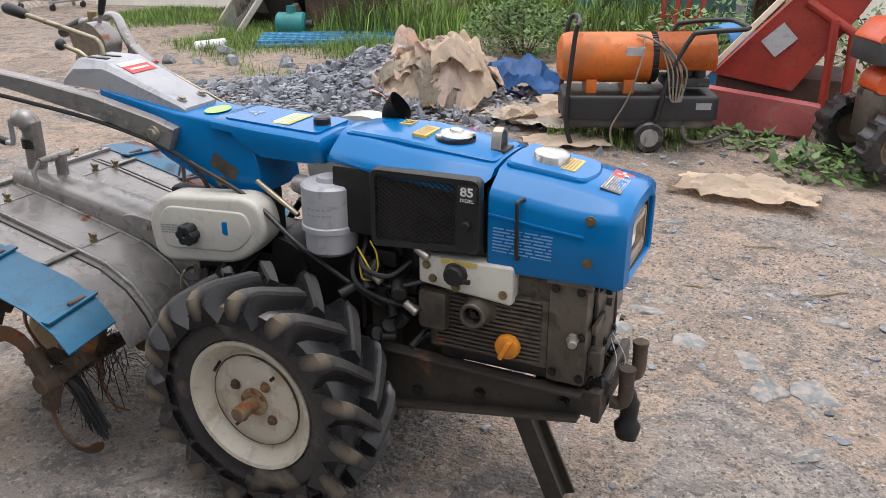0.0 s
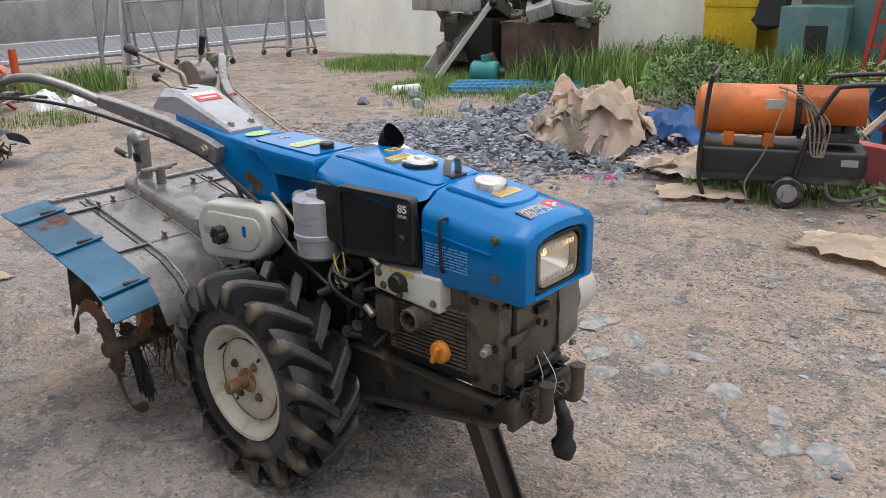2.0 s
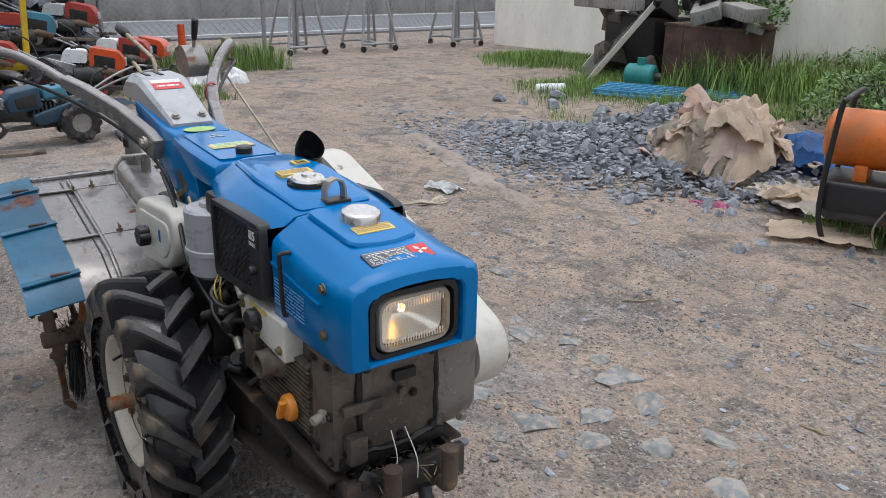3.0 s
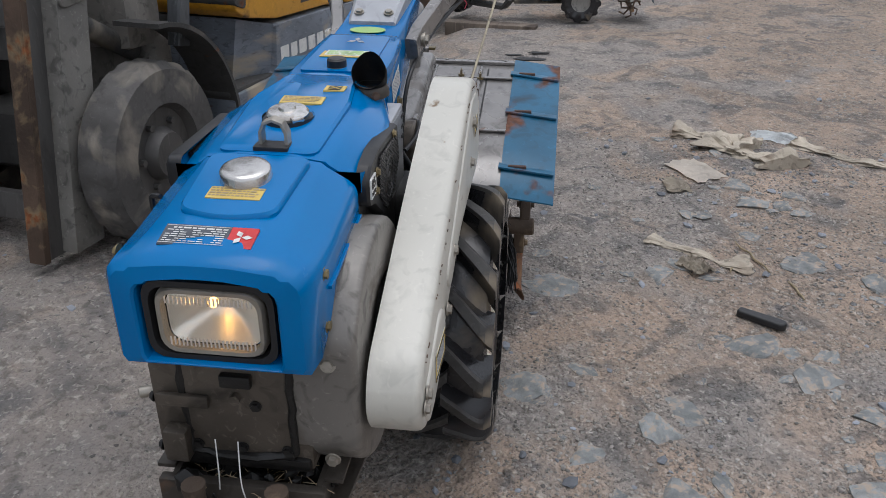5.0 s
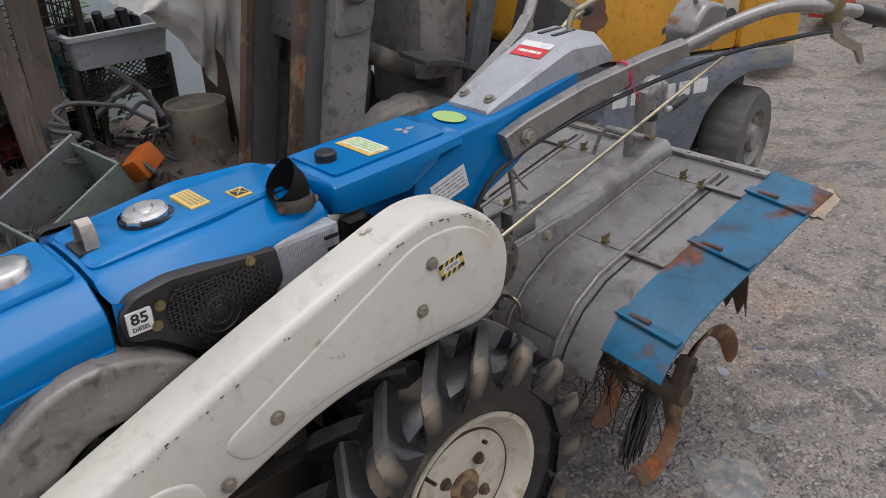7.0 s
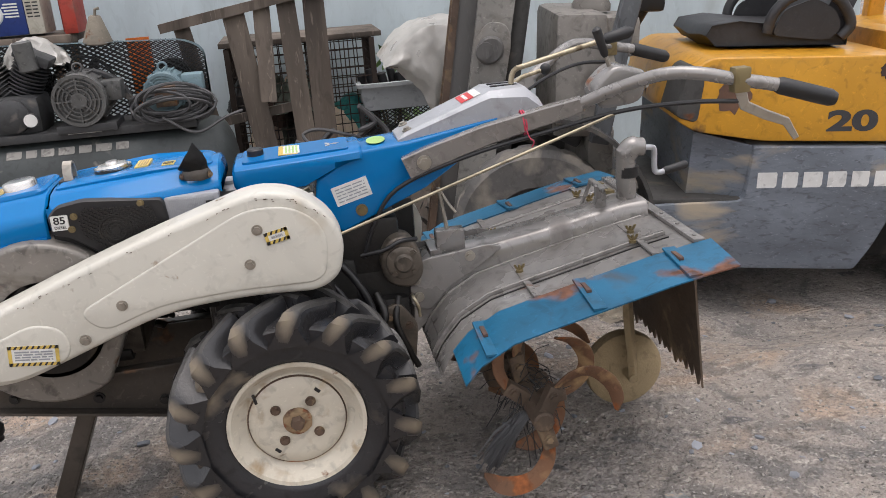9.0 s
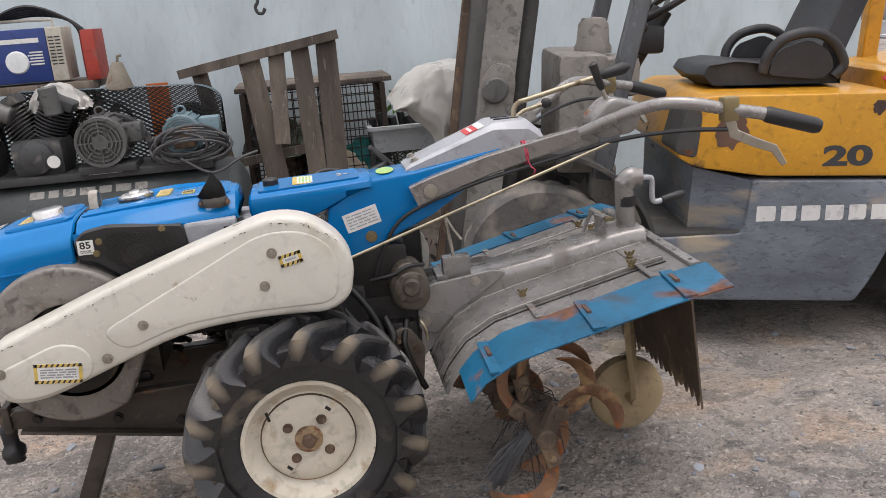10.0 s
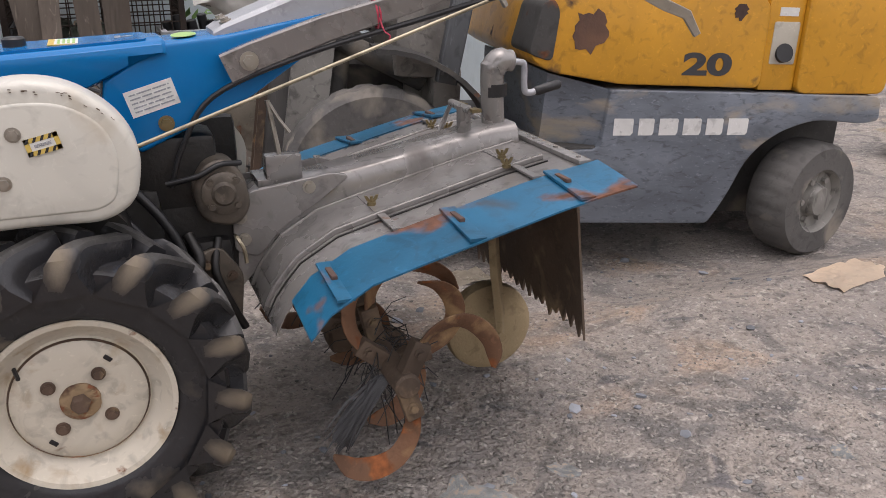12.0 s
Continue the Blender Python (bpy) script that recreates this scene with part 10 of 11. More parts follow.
bm = bmesh.new()
box(bm, 0.36, 0.46, -0.224, -0.2205, 0.27, 0.315)
part("label", bm, "grey_label", base)
for x0, x1, hgt in ((-0.50, -0.50, 0.83), (0.40, 0.40, 0.80)):
    bm = bmesh.new()
    pts = [(x0, -0.25, 0.10 if x0 < 0 else 0.2), (x0 + 0.02, -0.25, hgt - 0.08), (x0 + 0.02, -0.20, hgt), (x0 + 0.02, 0.20, hgt), (x0 + 0.02, 0.25, hgt - 0.08), (x0, 0.25, 0.10 if x0 < 0 else 0.2)]
    if x0 < 0:
        pts = [(x0 + 0.05, -0.24, 0.0), (x0, -0.24, 0.22), (x0 + 0.03, -0.25, 0.75), (x0 + 0.06, -0.22, 0.83), (x0 + 0.08, 0.20, 0.83), (x0 + 0.03, 0.25, 0.75), (x0, 0.24, 0.22), (x0 + 0.05, 0.24, 0.0)]
    else:
        pts = [(0.10, -0.25, 0.20), (0.16, -0.25, 0.50), (0.27, -0.25, 0.74), (0.34, -0.25, 0.78), (0.62, -0.24, 0.80), (0.66, 0.0, 0.80), (0.62, 0.24, 0.80), (0.34, 0.25, 0.78), (0.27, 0.25, 0.74), (0.16, 0.25, 0.50), (0.10, 0.25, 0.20)]
    tube(bm, pts, 0.016, 10, smooth=4)
    part("handle_frame", bm, "black", cart, "bent black tube handle")
for y in (-0.24, 0.24):
    bm = bmesh.new()
    cyl(bm, (0.06, y - 0.03, 0.085), (0.06, y + 0.03, 0.085), 0.105, seg=28, bev=0.012)
    w = part("wheel", bm, "rubber", cart)
    bm = bmesh.new()
    cyl(bm, (0.06, y - 0.034, 0.085), (0.06, y + 0.034, 0.085), 0.062, seg=20, bev=0.004)
    part("rim", bm, "mast_worn", w)
bm = bmesh.new()
tube(bm, [(0.28, -0.22, 0.16), (0.32, -0.22, 0.06), (0.45, -0.22, 0.05), (0.60, -0.20, 0.10)], 0.014, 8, smooth=4)
part("skid", bm, "fork_dark", cart)
bm = bmesh.new()
for k in range(5):
    tube(bm, [(-0.05 + 0.01 * k, -0.10, 0.745), (0.08, -0.17 - 0.01 * k, 0.70), (0.14 + 0.03 * k, -0.26, 0.55), (0.18 + 0.015 * k, -0.27, 0.34), (0.25, -0.265, 0.40), (0.20, -0.26, 0.60), (0.10, -0.20, 0.72)], 0.006, 6, smooth=5)
tube(bm, [(0.0, -0.12, 0.74), (-0.02, -0.20, 0.60), (-0.10, -0.25, 0.35), (-0.20, -0.26, 0.15), (-0.18, -0.27, 0.03)], 0.006, 6, smooth=5)
part("power_cable", bm, "drum", cart)

# ---- red implement and orange tractor ----
red = thing("red_implement", "faded red farm implement with a tall tilted hopper", "implement", (0.80, 4.73, 0.02), 0)
bm = bmesh.new()
hop = [(-0.42, 0.30), (0.10, 0.22), (0.45, 0.75), (0.75, 1.35), (0.62, 1.45), (0.20, 1.00)]
prism(bm, hop, -0.35, 0.35, side(0), 0.01)
part("hopper", bm, "red_paint", red, "tilted red sheet-metal hopper")
bm = bmesh.new()
tube(bm, [(-0.48, -0.38, 0.28), (0.16, -0.38, 1.05), (0.56, -0.38, 1.50)], 0.02, square=True, wide=0.03)
part("pale_edge", bm, "kraft", red)
bm = bmesh.new()
tube(bm, [(0.12, -0.36, 0.80), (0.42, -0.40, 0.62), (0.44, -0.40, 0.05)], 0.035, 10)
tube(bm, [(0.30, -0.42, 0.70), (0.30, -0.42, 0.05)], 0.028, 8)
part("strut", bm, "red_paint", red)
bm = bmesh.new()
for x, z in ((-0.02, 0.55), (0.52, 1.30)):
    box(bm, -0.09, 0.09, -0.003, 0.003, -0.07, 0.07, m=Matrix.Translation((x, -0.364, z)) @ Matrix.Rotation(radians(-45), 4, "Y"))
part("label", bm, "grey_plastic", red)
bm = bmesh.new()
prism(bm, round_poly([(-0.60, 0.02), (0.26, -0.02), (0.30, 0.18), (-0.55, 0.26)], 0.02), -0.62, -0.48, side(0), 0.015)
part("bumper", bm, "pink_red", red, "sun-bleached red box beam")
bm = bmesh.new()
box(bm, -0.40, 0.40, -0.30, 0.30, 0.0, 0.30, 0.02)
part("frame", bm, "rust_brown", red)

trac = thing("orange_tiller", "small bright orange tiller with black tyres", "tiller", (1.58, 3.75, -0.02), 25)
bm = bmesh.new()
prism(bm, round_poly([(-0.30, 0.44), (0.60, 0.40), (0.66, 0.60), (0.50, 0.66), (-0.14, 0.62), (-0.28, 0.54)], 0.05), -0.12, 0.12, side(0), 0.03)
part("side_cover", bm, "tractor_orange", trac)
bm = bmesh.new()
prism(bm, round_poly([(-0.24, 0.475), (0.5, 0.455), (0.52, 0.53), (-0.16, 0.55)], 0.02), -0.121, -0.126, side(0))
stripe = part("name_stripe", bm, "ink", trac, "black name stripe with pale shapes")
bm = bmesh.new()
for k in range(7):
    prism(bm, [(-0.20 + k * 0.085, 0.487 - k * 0.002), (-0.15 + k * 0.085, 0.487 - k * 0.002), (-0.135 + k * 0.085, 0.530 - k * 0.002), (-0.185 + k * 0.085, 0.530 - k * 0.002)], -0.126, -0.128, side(0))
part("name_shapes", bm, "white_label", stripe)
bm = bmesh.new()
prism(bm, round_poly([(-0.36, 0.72), (0.35, 0.70), (0.36, 0.82), (-0.26, 0.84)], 0.04), -0.16, 0.16, side(0), 0.03)
part("top_cover", bm, "tractor_orange", trac)
bm = bmesh.new()
box(bm, -0.34, -0.05, -0.17, 0.17, 0.60, 0.73, 0.02)
box(bm, 0.0, 0.3, -0.12, 0.12, 0.6, 0.72, 0.02)
part("engine", bm, "iron", trac)
bm = bmesh.new()
box(bm, -0.30, 0.50, -0.10, 0.10, 0.16, 0.45, 0.03)
part("gearbox", bm, "cast", trac)
for x, r in ((0.15, 0.235), (-0.22, 0.18)):
    for y in (-0.27, 0.27):
        bm = bmesh.new()
        mm = Matrix.Translation((x, y, r)) @ AXIS_Y
        lathe(bm, [(r * 0.55, -0.07), (r * 0.85, -0.08), (r, -0.06), (r, 0.06), (r * 0.85, 0.08), (r * 0.55, 0.07)], mm, 56)
        lugged(bm, x, r, r * 0.93, 14)
        w = part("wheel", bm, "rubber", trac)
        bm = bmesh.new()
        lathe(bm, [(r * 0.56, 0.06), (r * 0.4, 0.04), (0, 0.05)], mm, 24)
        lathe(bm, [(r * 0.56, -0.06), (r * 0.4, -0.04), (0, -0.05)], mm, 24)
        part("rim", bm, "rust", w)
bm = bmesh.new()
lathe(bm, [(0.15, -0.18), (0.165, -0.18), (0.165, 0.18), (0.15, 0.18), (0.145, 0.0), (0.15, -0.18)], Matrix.Translation((0.35, 5.13, 0.40)) @ Matrix.Rotation(radians(70), 4, "Z") @ AXIS_X, 36)
box(bm, 0.20, 0.50, 4.98, 5.28, -0.09, 0.25)
single("blue_barrel", bm, "blue_plastic", "bright blue plastic barrel lying on its side", "barrel")
bm = bmesh.new()
lathe(bm, [(0.19, -0.2), (0.21, -0.2), (0.21, 0.2), (0.19, 0.2), (0.18, 0.0), (0.19, -0.2)], Matrix.Translation((0.75, 5.68, 0.62)) @ Matrix.Rotation(radians(60), 4, "Z") @ AXIS_X, 30)
box(bm, 0.6, 0.9, 5.58, 5.78, -0.09, 0.43)
single("rusty_drum", bm, "rust", "rusty steel drum lying open on scrap", "drum")

# ---- machines along the wall ----
ym = thing("yellow_machine", "tall yellow steel machine body by the wall", "machine", (-2.55, 9.2, -0.08), 0)
bm = bmesh.new()
box(bm, -0.35, 0.35, -0.3, 0.5, 0.0, 2.6, 0.03)
box(bm, -0.35, 0.62, -0.32, -0.1, 0.9, 1.12, 0.02)
part("body", bm, "machine_yellow", ym)
bm = bmesh.new()
prism(bm, round_poly([(0.40, 0.72), (0.75, 0.72), (0.78, 1.18), (0.55, 1.30), (0.46, 1.0)], 0.08), -0.62, -0.40, side(0), 0.03)
tube(bm, [(0.38, -0.5, 0.8), (0.52, -0.52, 0.7), (0.75, -0.52, 0.78)], 0.05, 10, smooth=4)
part("black_casting", bm, "black", ym)
gm = thing("green_machine", "grey-green machine cabinets standing in weeds", "machine", (-1.15, 8.9, -0.08), 0)
bm = bmesh.new()
box(bm, -0.62, 0.10, -0.5, 0.4, 0.0, 0.95, 0.02)
box(bm, 0.10, 1.4, -0.3, 0.5, 0.0, 2.4, 0.02)
part("cabinet", bm, "machine_green", gm)
bm = bmesh.new()
box(bm, -0.60, 0.40, 0.1, 0.7, 0.0, 2.3, 0.02)
part("tall_panel", bm, "machine_olive", gm)
bm = bmesh.new()
box(bm, -0.32, -0.08, -0.51, -0.49, 0.35, 0.75)
part("opening", bm, "black", gm)
for x in (-0.55, -0.30):
    col = thing("steel_column", "rusty red steel lattice column standing upright", "column", (x, 7.5, -0.08), 0, "red steel columns")
    bm = bmesh.new()
    for dx in (-0.07, 0.07):
        box(bm, dx - 0.02, dx + 0.02, -0.03, 0.03, 0.0, 3.0, m=Matrix.Rotation(radians(6), 4, "Y"))
    part("rail", bm, "red_paint", col)
    bm = bmesh.new()
    for k in range(12):
        box(bm, -0.07, 0.07, -0.01, 0.01, 0.15 + k * 0.24, 0.18 + k * 0.24, m=Matrix.Rotation(radians(6), 4, "Y"))
    part("lattice_web", bm, "red_paint", col)
bm = bmesh.new()
lathe(bm, [(0.0, 0.34), (0.10, 0.33), (0.18, 0.26), (0.2, 0.15), (0.15, 0.02), (0.0, 0.0)], Matrix.Translation((0.15, 8.0, 0.5)), 24)
box(bm, 0.10, 0.20, 7.95, 8.05, -0.1, 0.5)
single("grey_float", bm, "galv", "dull grey round tank end on a post", "tank")
cagep = thing("leaning_screen", "leaning wire screen with a pale wooden frame", "screen", (-6.1, 7.2, -0.02), 0)
LX, LZ = Vector((-0.76, 0.65, 0)), Vector((0.40, 0.46, 0.79)).normalized()
LY = LZ.cross(LX)
cagep.matrix_world = Matrix(((LX.x, LY.x, LZ.x, -5.75), (LX.y, LY.y, LZ.y, 6.85), (LX.z, LY.z, LZ.z, -0.05), (0, 0, 0, 1)))
bm = bmesh.new()
lattice(bm, [(-0.55, 0.0), (0.55, 0.0), (0.55, 1.35), (-0.55, 1.35)], 0.0, 0.006, 0.06, 0.004, 40)
part("wire_mesh", bm, "galv", cagep)
bm = bmesh.new()
for a in ((-0.58, -0.52, 0, 1.4), (0.52, 0.58, 0, 1.5)):
    box(bm, a[0], a[1], -0.03, 0.03, a[2], a[3], 0.004)
box(bm, -0.58, 0.58, -0.03, 0.03, 1.34, 1.40, 0.004)
part("frame", bm, "beige", cagep)
eng = thing("scrap_engine", "pile of dark greasy scrap engines", "engine", (-5.3, 7.40, -0.04), 0)
rnd = random.Random(15)
for k in range(34):
    bm = bmesh.new()
    x, y, z = rnd.uniform(-0.55, 0.55), rnd.uniform(-0.4, 0.4), rnd.uniform(0.1, 1.25)
    s = rnd.uniform(0.06, 0.2)
    if k % 3:
        box(bm, -s, s, -s * 0.7, s * 0.7, -s * 0.6, s * 0.6, 0.015, m=pose(x, y, z, rnd.uniform(0, 90), rnd.uniform(0, 90), rnd.uniform(0, 90)))
    else:
        a = Vector((x, y, z))
        cyl(bm, a, a + Vector((rnd.uniform(-1, 1), rnd.uniform(-1, 1), rnd.uniform(-1, 1))).normalized() * s * 1.6, s * 0.6, seg=14, bev=0.01)
    part("casting", bm, ("cast_dark", "cast", "iron", "rust_brown")[k % 4], eng)
bm = bmesh.new()
box(bm, -0.45, 0.40, -0.25, 0.35, 0.0, 0.75, 0.05)
roughen(bm, 0.07, 4.0)
part("heap_core", bm, "cast_dark", eng)
bm = bmesh.new()
box(bm, -0.75, 0.30, -0.50, -0.35, 0.85, 1.0, 0.02)
part("channel_beam", bm, "mast_worn", eng)
sbin = thing("steel_bin", "brown rusted steel bin standing in the grass", "bin", (-4.3, 7.55, -0.06))
bm = bmesh.new()
box(bm, -0.5, 0.5, -0.35, 0.35, 0.0, 0.74, 0.015)
part("body", bm, "rust_brown", sbin)
for x in (-0.25, 0.25):
    bm = bmesh.new()
    box(bm, x - 0.03, x + 0.03, -0.360, -0.345, 0.0, 0.72, 0.006)
    part("rib", bm, "rust_brown", sbin)
bm = bmesh.new()
box(bm, -0.51, 0.51, -0.36, 0.36, 0.72, 0.75, 0.008)
part("rim", bm, "rust", sbin)
leafy("vine", (-3.85, 7.60, 0.64), (0.34, 0.28, 0.42), 420, 0.06, "green creeper growing over the steel bin", "creeper", 31)
leafy("vine", (-5.9, 7.9, 0.29), (0.5, 0.3, 0.5), 420, 0.06, "yellow-green creeper behind the leaning screen", "creeper", 32)
for k in range(14):
    bm = bmesh.new()
    s = rnd.uniform(0.06, 0.16)
    if k % 2:
        box(bm, -s * 1.6, s * 1.6, -s, s, -s * 0.5, s * 0.5, 0.012)
    else:
        cyl(bm, (-s, 0, 0), (s, 0, 0), s * 0.6, seg=14, bev=0.01)
        cyl(bm, (-s * 1.2, 0, 0), (-s, 0, 0), s * 0.8, seg=14, bev=0.01)
    ob = single("engine_part", bm, ("cast_dark", "rust_brown", "iron", "mast_worn")[k % 4], "greasy engine part piled on the steel bin", "engine part", "engine parts on the bin")
    ob.matrix_world = pose(-4.15 + rnd.uniform(-0.3, 0.45), 7.35 + rnd.uniform(-0.22, 0.22), 0.66 + s * 0.5 + (k // 6) * 0.14, rnd.uniform(-25, 25), rnd.uniform(-20, 20), rnd.uniform(0, 360))
pump_t = thing("water_pump", "teal-painted pump lying by the scrap engines", "pump", (-4.7, 6.75, -0.04), 20)
pump_t.scale = (0.78, 0.78, 0.78)
bm = bmesh.new()
cyl(bm, (-0.22, 0, 0.20), (0.22, 0, 0.20), 0.17, seg=24, bev=0.03)
cyl(bm, (0.0, 0, 0.3), (0.0, 0, 0.46), 0.07, seg=16)
box(bm, -0.2, 0.2, -0.12, 0.12, 0.0, 0.08, 0.01)
part("body", bm, "teal", pump_t)
bm = bmesh.new()
cyl(bm, (0.22, 0, 0.20), (0.32, 0, 0.20), 0.06, seg=14)
part("shaft", bm, "iron", pump_t)
sheet_b = thing("blue_grating", "sky-blue plastic grating lying in the grass", "grating", (-4.0, 6.45, 0.0), 30)
bm = bmesh.new()
for k in range(18):
    box(bm, -0.75 + k * 0.086, -0.715 + k * 0.086, -0.32, 0.32, 0.02, 0.05)
for k in range(6):
    box(bm, -0.76, 0.76, -0.32 + k * 0.125, -0.30 + k * 0.125, 0.03, 0.06)
part("grid", bm, "sky_plastic", sheet_b)
bm = bmesh.new()
box(bm, -0.78, 0.78, -0.34, 0.34, 0.0, 0.02)
part("backing", bm, "sky_plastic", sheet_b)
for k in range(4):
    film_heap("white_sack", (-7.45 + rnd.uniform(-0.25, 0.25), 2.68 + rnd.uniform(-0.22, 0.22), -0.04), (0.2, 0.16, 0.18), "white plastic sack heaped by the gate", "sack", 70 + k, "white_plastic")
# ---- west side: stored machines ----
def small_tiller(at, turn, body, cover, tank, label, seed, scale=0.65, roll=0.0):
    """A stored two-wheel tiller: engine, hood, tank, belt cover, gearbox, wheels, handles, tines."""
    r7 = random.Random(seed)
    t = thing("stored_tiller", label, "tiller", at, turn, "stored tillers")
    t.matrix_world = pose(*at, roll, 0, turn)
    t.scale = (scale,) * 3
    bmx = bmesh.new()
    prism(bmx, round_poly([(0.40, 0.44), (0.80, 0.40), (0.84, 0.56), (0.76, 0.68), (0.42, 0.74)], 0.05), -0.15, 0.15, side(0), 0.035)
    hood = part("hood", bmx, body, t)
    for y in (-1, 1):
        bmx = bmesh.new()
        prism(bmx, round_poly([(0.46, 0.48), (0.70, 0.46), (0.72, 0.60), (0.47, 0.65)], 0.02), y * 0.146, y * 0.156, side(0), 0.004)
        part("side_grille", bmx, "black", hood)
    bmx = bmesh.new()
    box(bmx, 0.825, 0.845, -0.07, 0.07, 0.49, 0.59, 0.01)
    part("headlamp", bmx, "grey_plastic", hood)
    bmx = bmesh.new()
    prism(bmx, round_poly([(0.06, 0.56), (0.38, 0.54), (0.38, 0.70), (0.12, 0.72)], 0.05), -0.13, 0.13, side(0), 0.04)
    fuel = part("fuel_tank", bmx, tank, t)
    bmx = bmesh.new()
    cyl(bmx, (0.22, 0, 0.70), (0.22, 0, 0.745), 0.035, seg=14, bev=0.006)
    part("cap", bmx, "black", fuel)
    bmx = bmesh.new()
    cyl(bmx, (0.20, -0.13, 0.40), (0.56, -0.13, 0.40), 0.10, seg=18, bev=0.02)
    for k in range(6):
        box(bmx, 0.24 + k * 0.05, 0.265 + k * 0.05, -0.16, 0.12, 0.22, 0.52, 0.004)
    part("engine", bmx, "iron", t)
    bmx = bmesh.new()
    tube(bmx, [(0.50, -0.17, 0.46), (0.62, -0.20, 0.44), (0.78, -0.19, 0.40)], [0.03, 0.05, 0.035], 12, smooth=3)
    part("silencer", bmx, "rust", t)
    bmx = bmesh.new()
    tube(bmx, [(-0.1, 0, 0.22), (0.84, 0, 0.20), (0.92, 0, 0.30)], 0.022, square=True, wide=0.07)
    part("chassis", bmx, "fork_dark", t)
    bmx = bmesh.new()
    prism(bmx, round_poly([(-0.30, 0.36), (0.50, 0.24), (0.56, 0.38), (-0.20, 0.60), (-0.34, 0.54)], 0.06), 0.17, 0.24, side(0), 0.02)
    part("belt_cover", bmx, cover, t)
    bmx = bmesh.new()
    prism(bmx, round_poly([(-0.34, 0.55), (-0.24, 0.22), (-0.06, 0.12), (0.10, 0.16), (0.10, 0.44), (-0.14, 0.62)], 0.04), -0.08, 0.08, side(0), 0.025)
    part("gearbox", bmx, "iron", t)
    for s in (-1, 1):
        bmx = bmesh.new()
        mm = Matrix.Translation((0.0, s * 0.28, 0.26)) @ AXIS_Y
        lathe(bmx, [(0.12, -0.06), (0.20, -0.075), (0.24, -0.05), (0.24, 0.05), (0.20, 0.075), (0.12, 0.06)], mm, 48)
        lugged(bmx, 0.0, 0.26, 0.225, 12)
        w = part("wheel", bmx, "rubber", t)
        bmx = bmesh.new()
        lathe(bmx, [(0.125, 0.05 * s), (0.07, 0.03 * s), (0.0, 0.04 * s)], mm, 20)
        part("rim", bmx, r7.choice(("rust", "rim", "mast_worn")), w)
        bmx = bmesh.new()
        tube(bmx, [(-0.22, s * 0.06, 0.58), (-0.60, s * 0.18, 0.76), (-0.95, s * 0.28, 0.86), (-1.15, s * 0.30, 0.84)], 0.015, 8, smooth=4)
        part("handlebar", bmx, "galv", t)
        bmx = bmesh.new()
        tube(bmx, [(-1.10, s * 0.297, 0.845), (-1.24, s * 0.31, 0.82)], 0.022, 8)
        part("grip", bmx, "black", t)
    bmx = bmesh.new()
    tube(bmx, [(-0.2, 0.03, 0.58), (-0.28, 0.05, 0.80), (-0.45, 0.05, 0.90)], 0.011, 8, smooth=3)
    bmesh.ops.create_uvsphere(bmx, u_segments=10, v_segments=8, radius=0.03, matrix=Matrix.Translation((-0.45, 0.05, 0.90)))
    part("gear_lever", bmx, "black", t)
    bmx = bmesh.new()
    hood_arc = [(-0.66 + 0.27 * math.cos(radians(a)), 0.20 + 0.24 * math.sin(radians(a))) for a in range(20, 171, 15)]
    skin(bmx, [[Vector((x, y, z)) for x, z in hood_arc] for y in (-0.32, -0.1, 0.1, 0.32)], closed=False, cap=False)
    bmesh.ops.solidify(bmx, geom=bmx.faces[:], thickness=0.008)
    part("rotary_hood", bmx, cover, t)
    bmx = bmesh.new()
    cyl(bmx, (-0.65, -0.3, 0.17), (-0.65, 0.3, 0.17), 0.03, seg=10)
    for k in range(10):
        a = k * 0.9
        tube(bmx, [(-0.65, -0.28 + k * 0.062, 0.17), (-0.65 + 0.12 * math.cos(a), -0.28 + k * 0.062, 0.17 + 0.12 * math.sin(a)), (-0.65 + 0.15 * math.cos(a + 0.5), -0.26 + k * 0.062, 0.17 + 0.15 * math.sin(a + 0.5))], 0.012, 6)
    part("rotor", bmx, "rust", t)
    return t


small_tiller((-4.88, -0.42, -0.02), 62, "navy", "navy", "silver", "stored navy tiller standing on a timber", 1, 0.66)
small_tiller((-4.85, 0.62, 0.0), -88, "navy", "navy", "teal_paint", "stored low navy tiller with lugged tyres", 9, 0.58)
small_tiller((-6.45, 0.85, 0.0), 72, "tractor_orange", "white_plastic", "white_plastic", "stored red and white tiller with black grille", 3, 0.72)
small_tiller((-6.75, 0.05, 0.12), 70, "red_paint", "silver", "teal_paint", "stored red tiller with teal tank", 2, 0.66)
small_tiller((-7.15, 1.35, 0.05), 60, "red_paint", "grey_plastic", "white_plastic", "stored faded red tiller with grey cover", 4, 0.68)
small_tiller((-7.75, 1.75, 0.0), 50, "tractor_orange", "red_paint", "tractor_orange", "stored orange tiller with red cover", 5, 0.68)
small_tiller((-7.45, 0.50, 0.28), 78, "teal_paint", "white_plastic", "red_paint", "stored teal tiller raised on scrap", 6, 0.7)
small_tiller((-8.0, 1.05, 0.32), 62, "red_paint", "blue_plastic", "grey_plastic", "stored red tiller with blue cover", 7, 0.72)
small_tiller((-6.2, -0.65, 0.05), 84, "silver", "white_plastic", "navy", "stored silver tiller with navy tank", 8, 0.66)
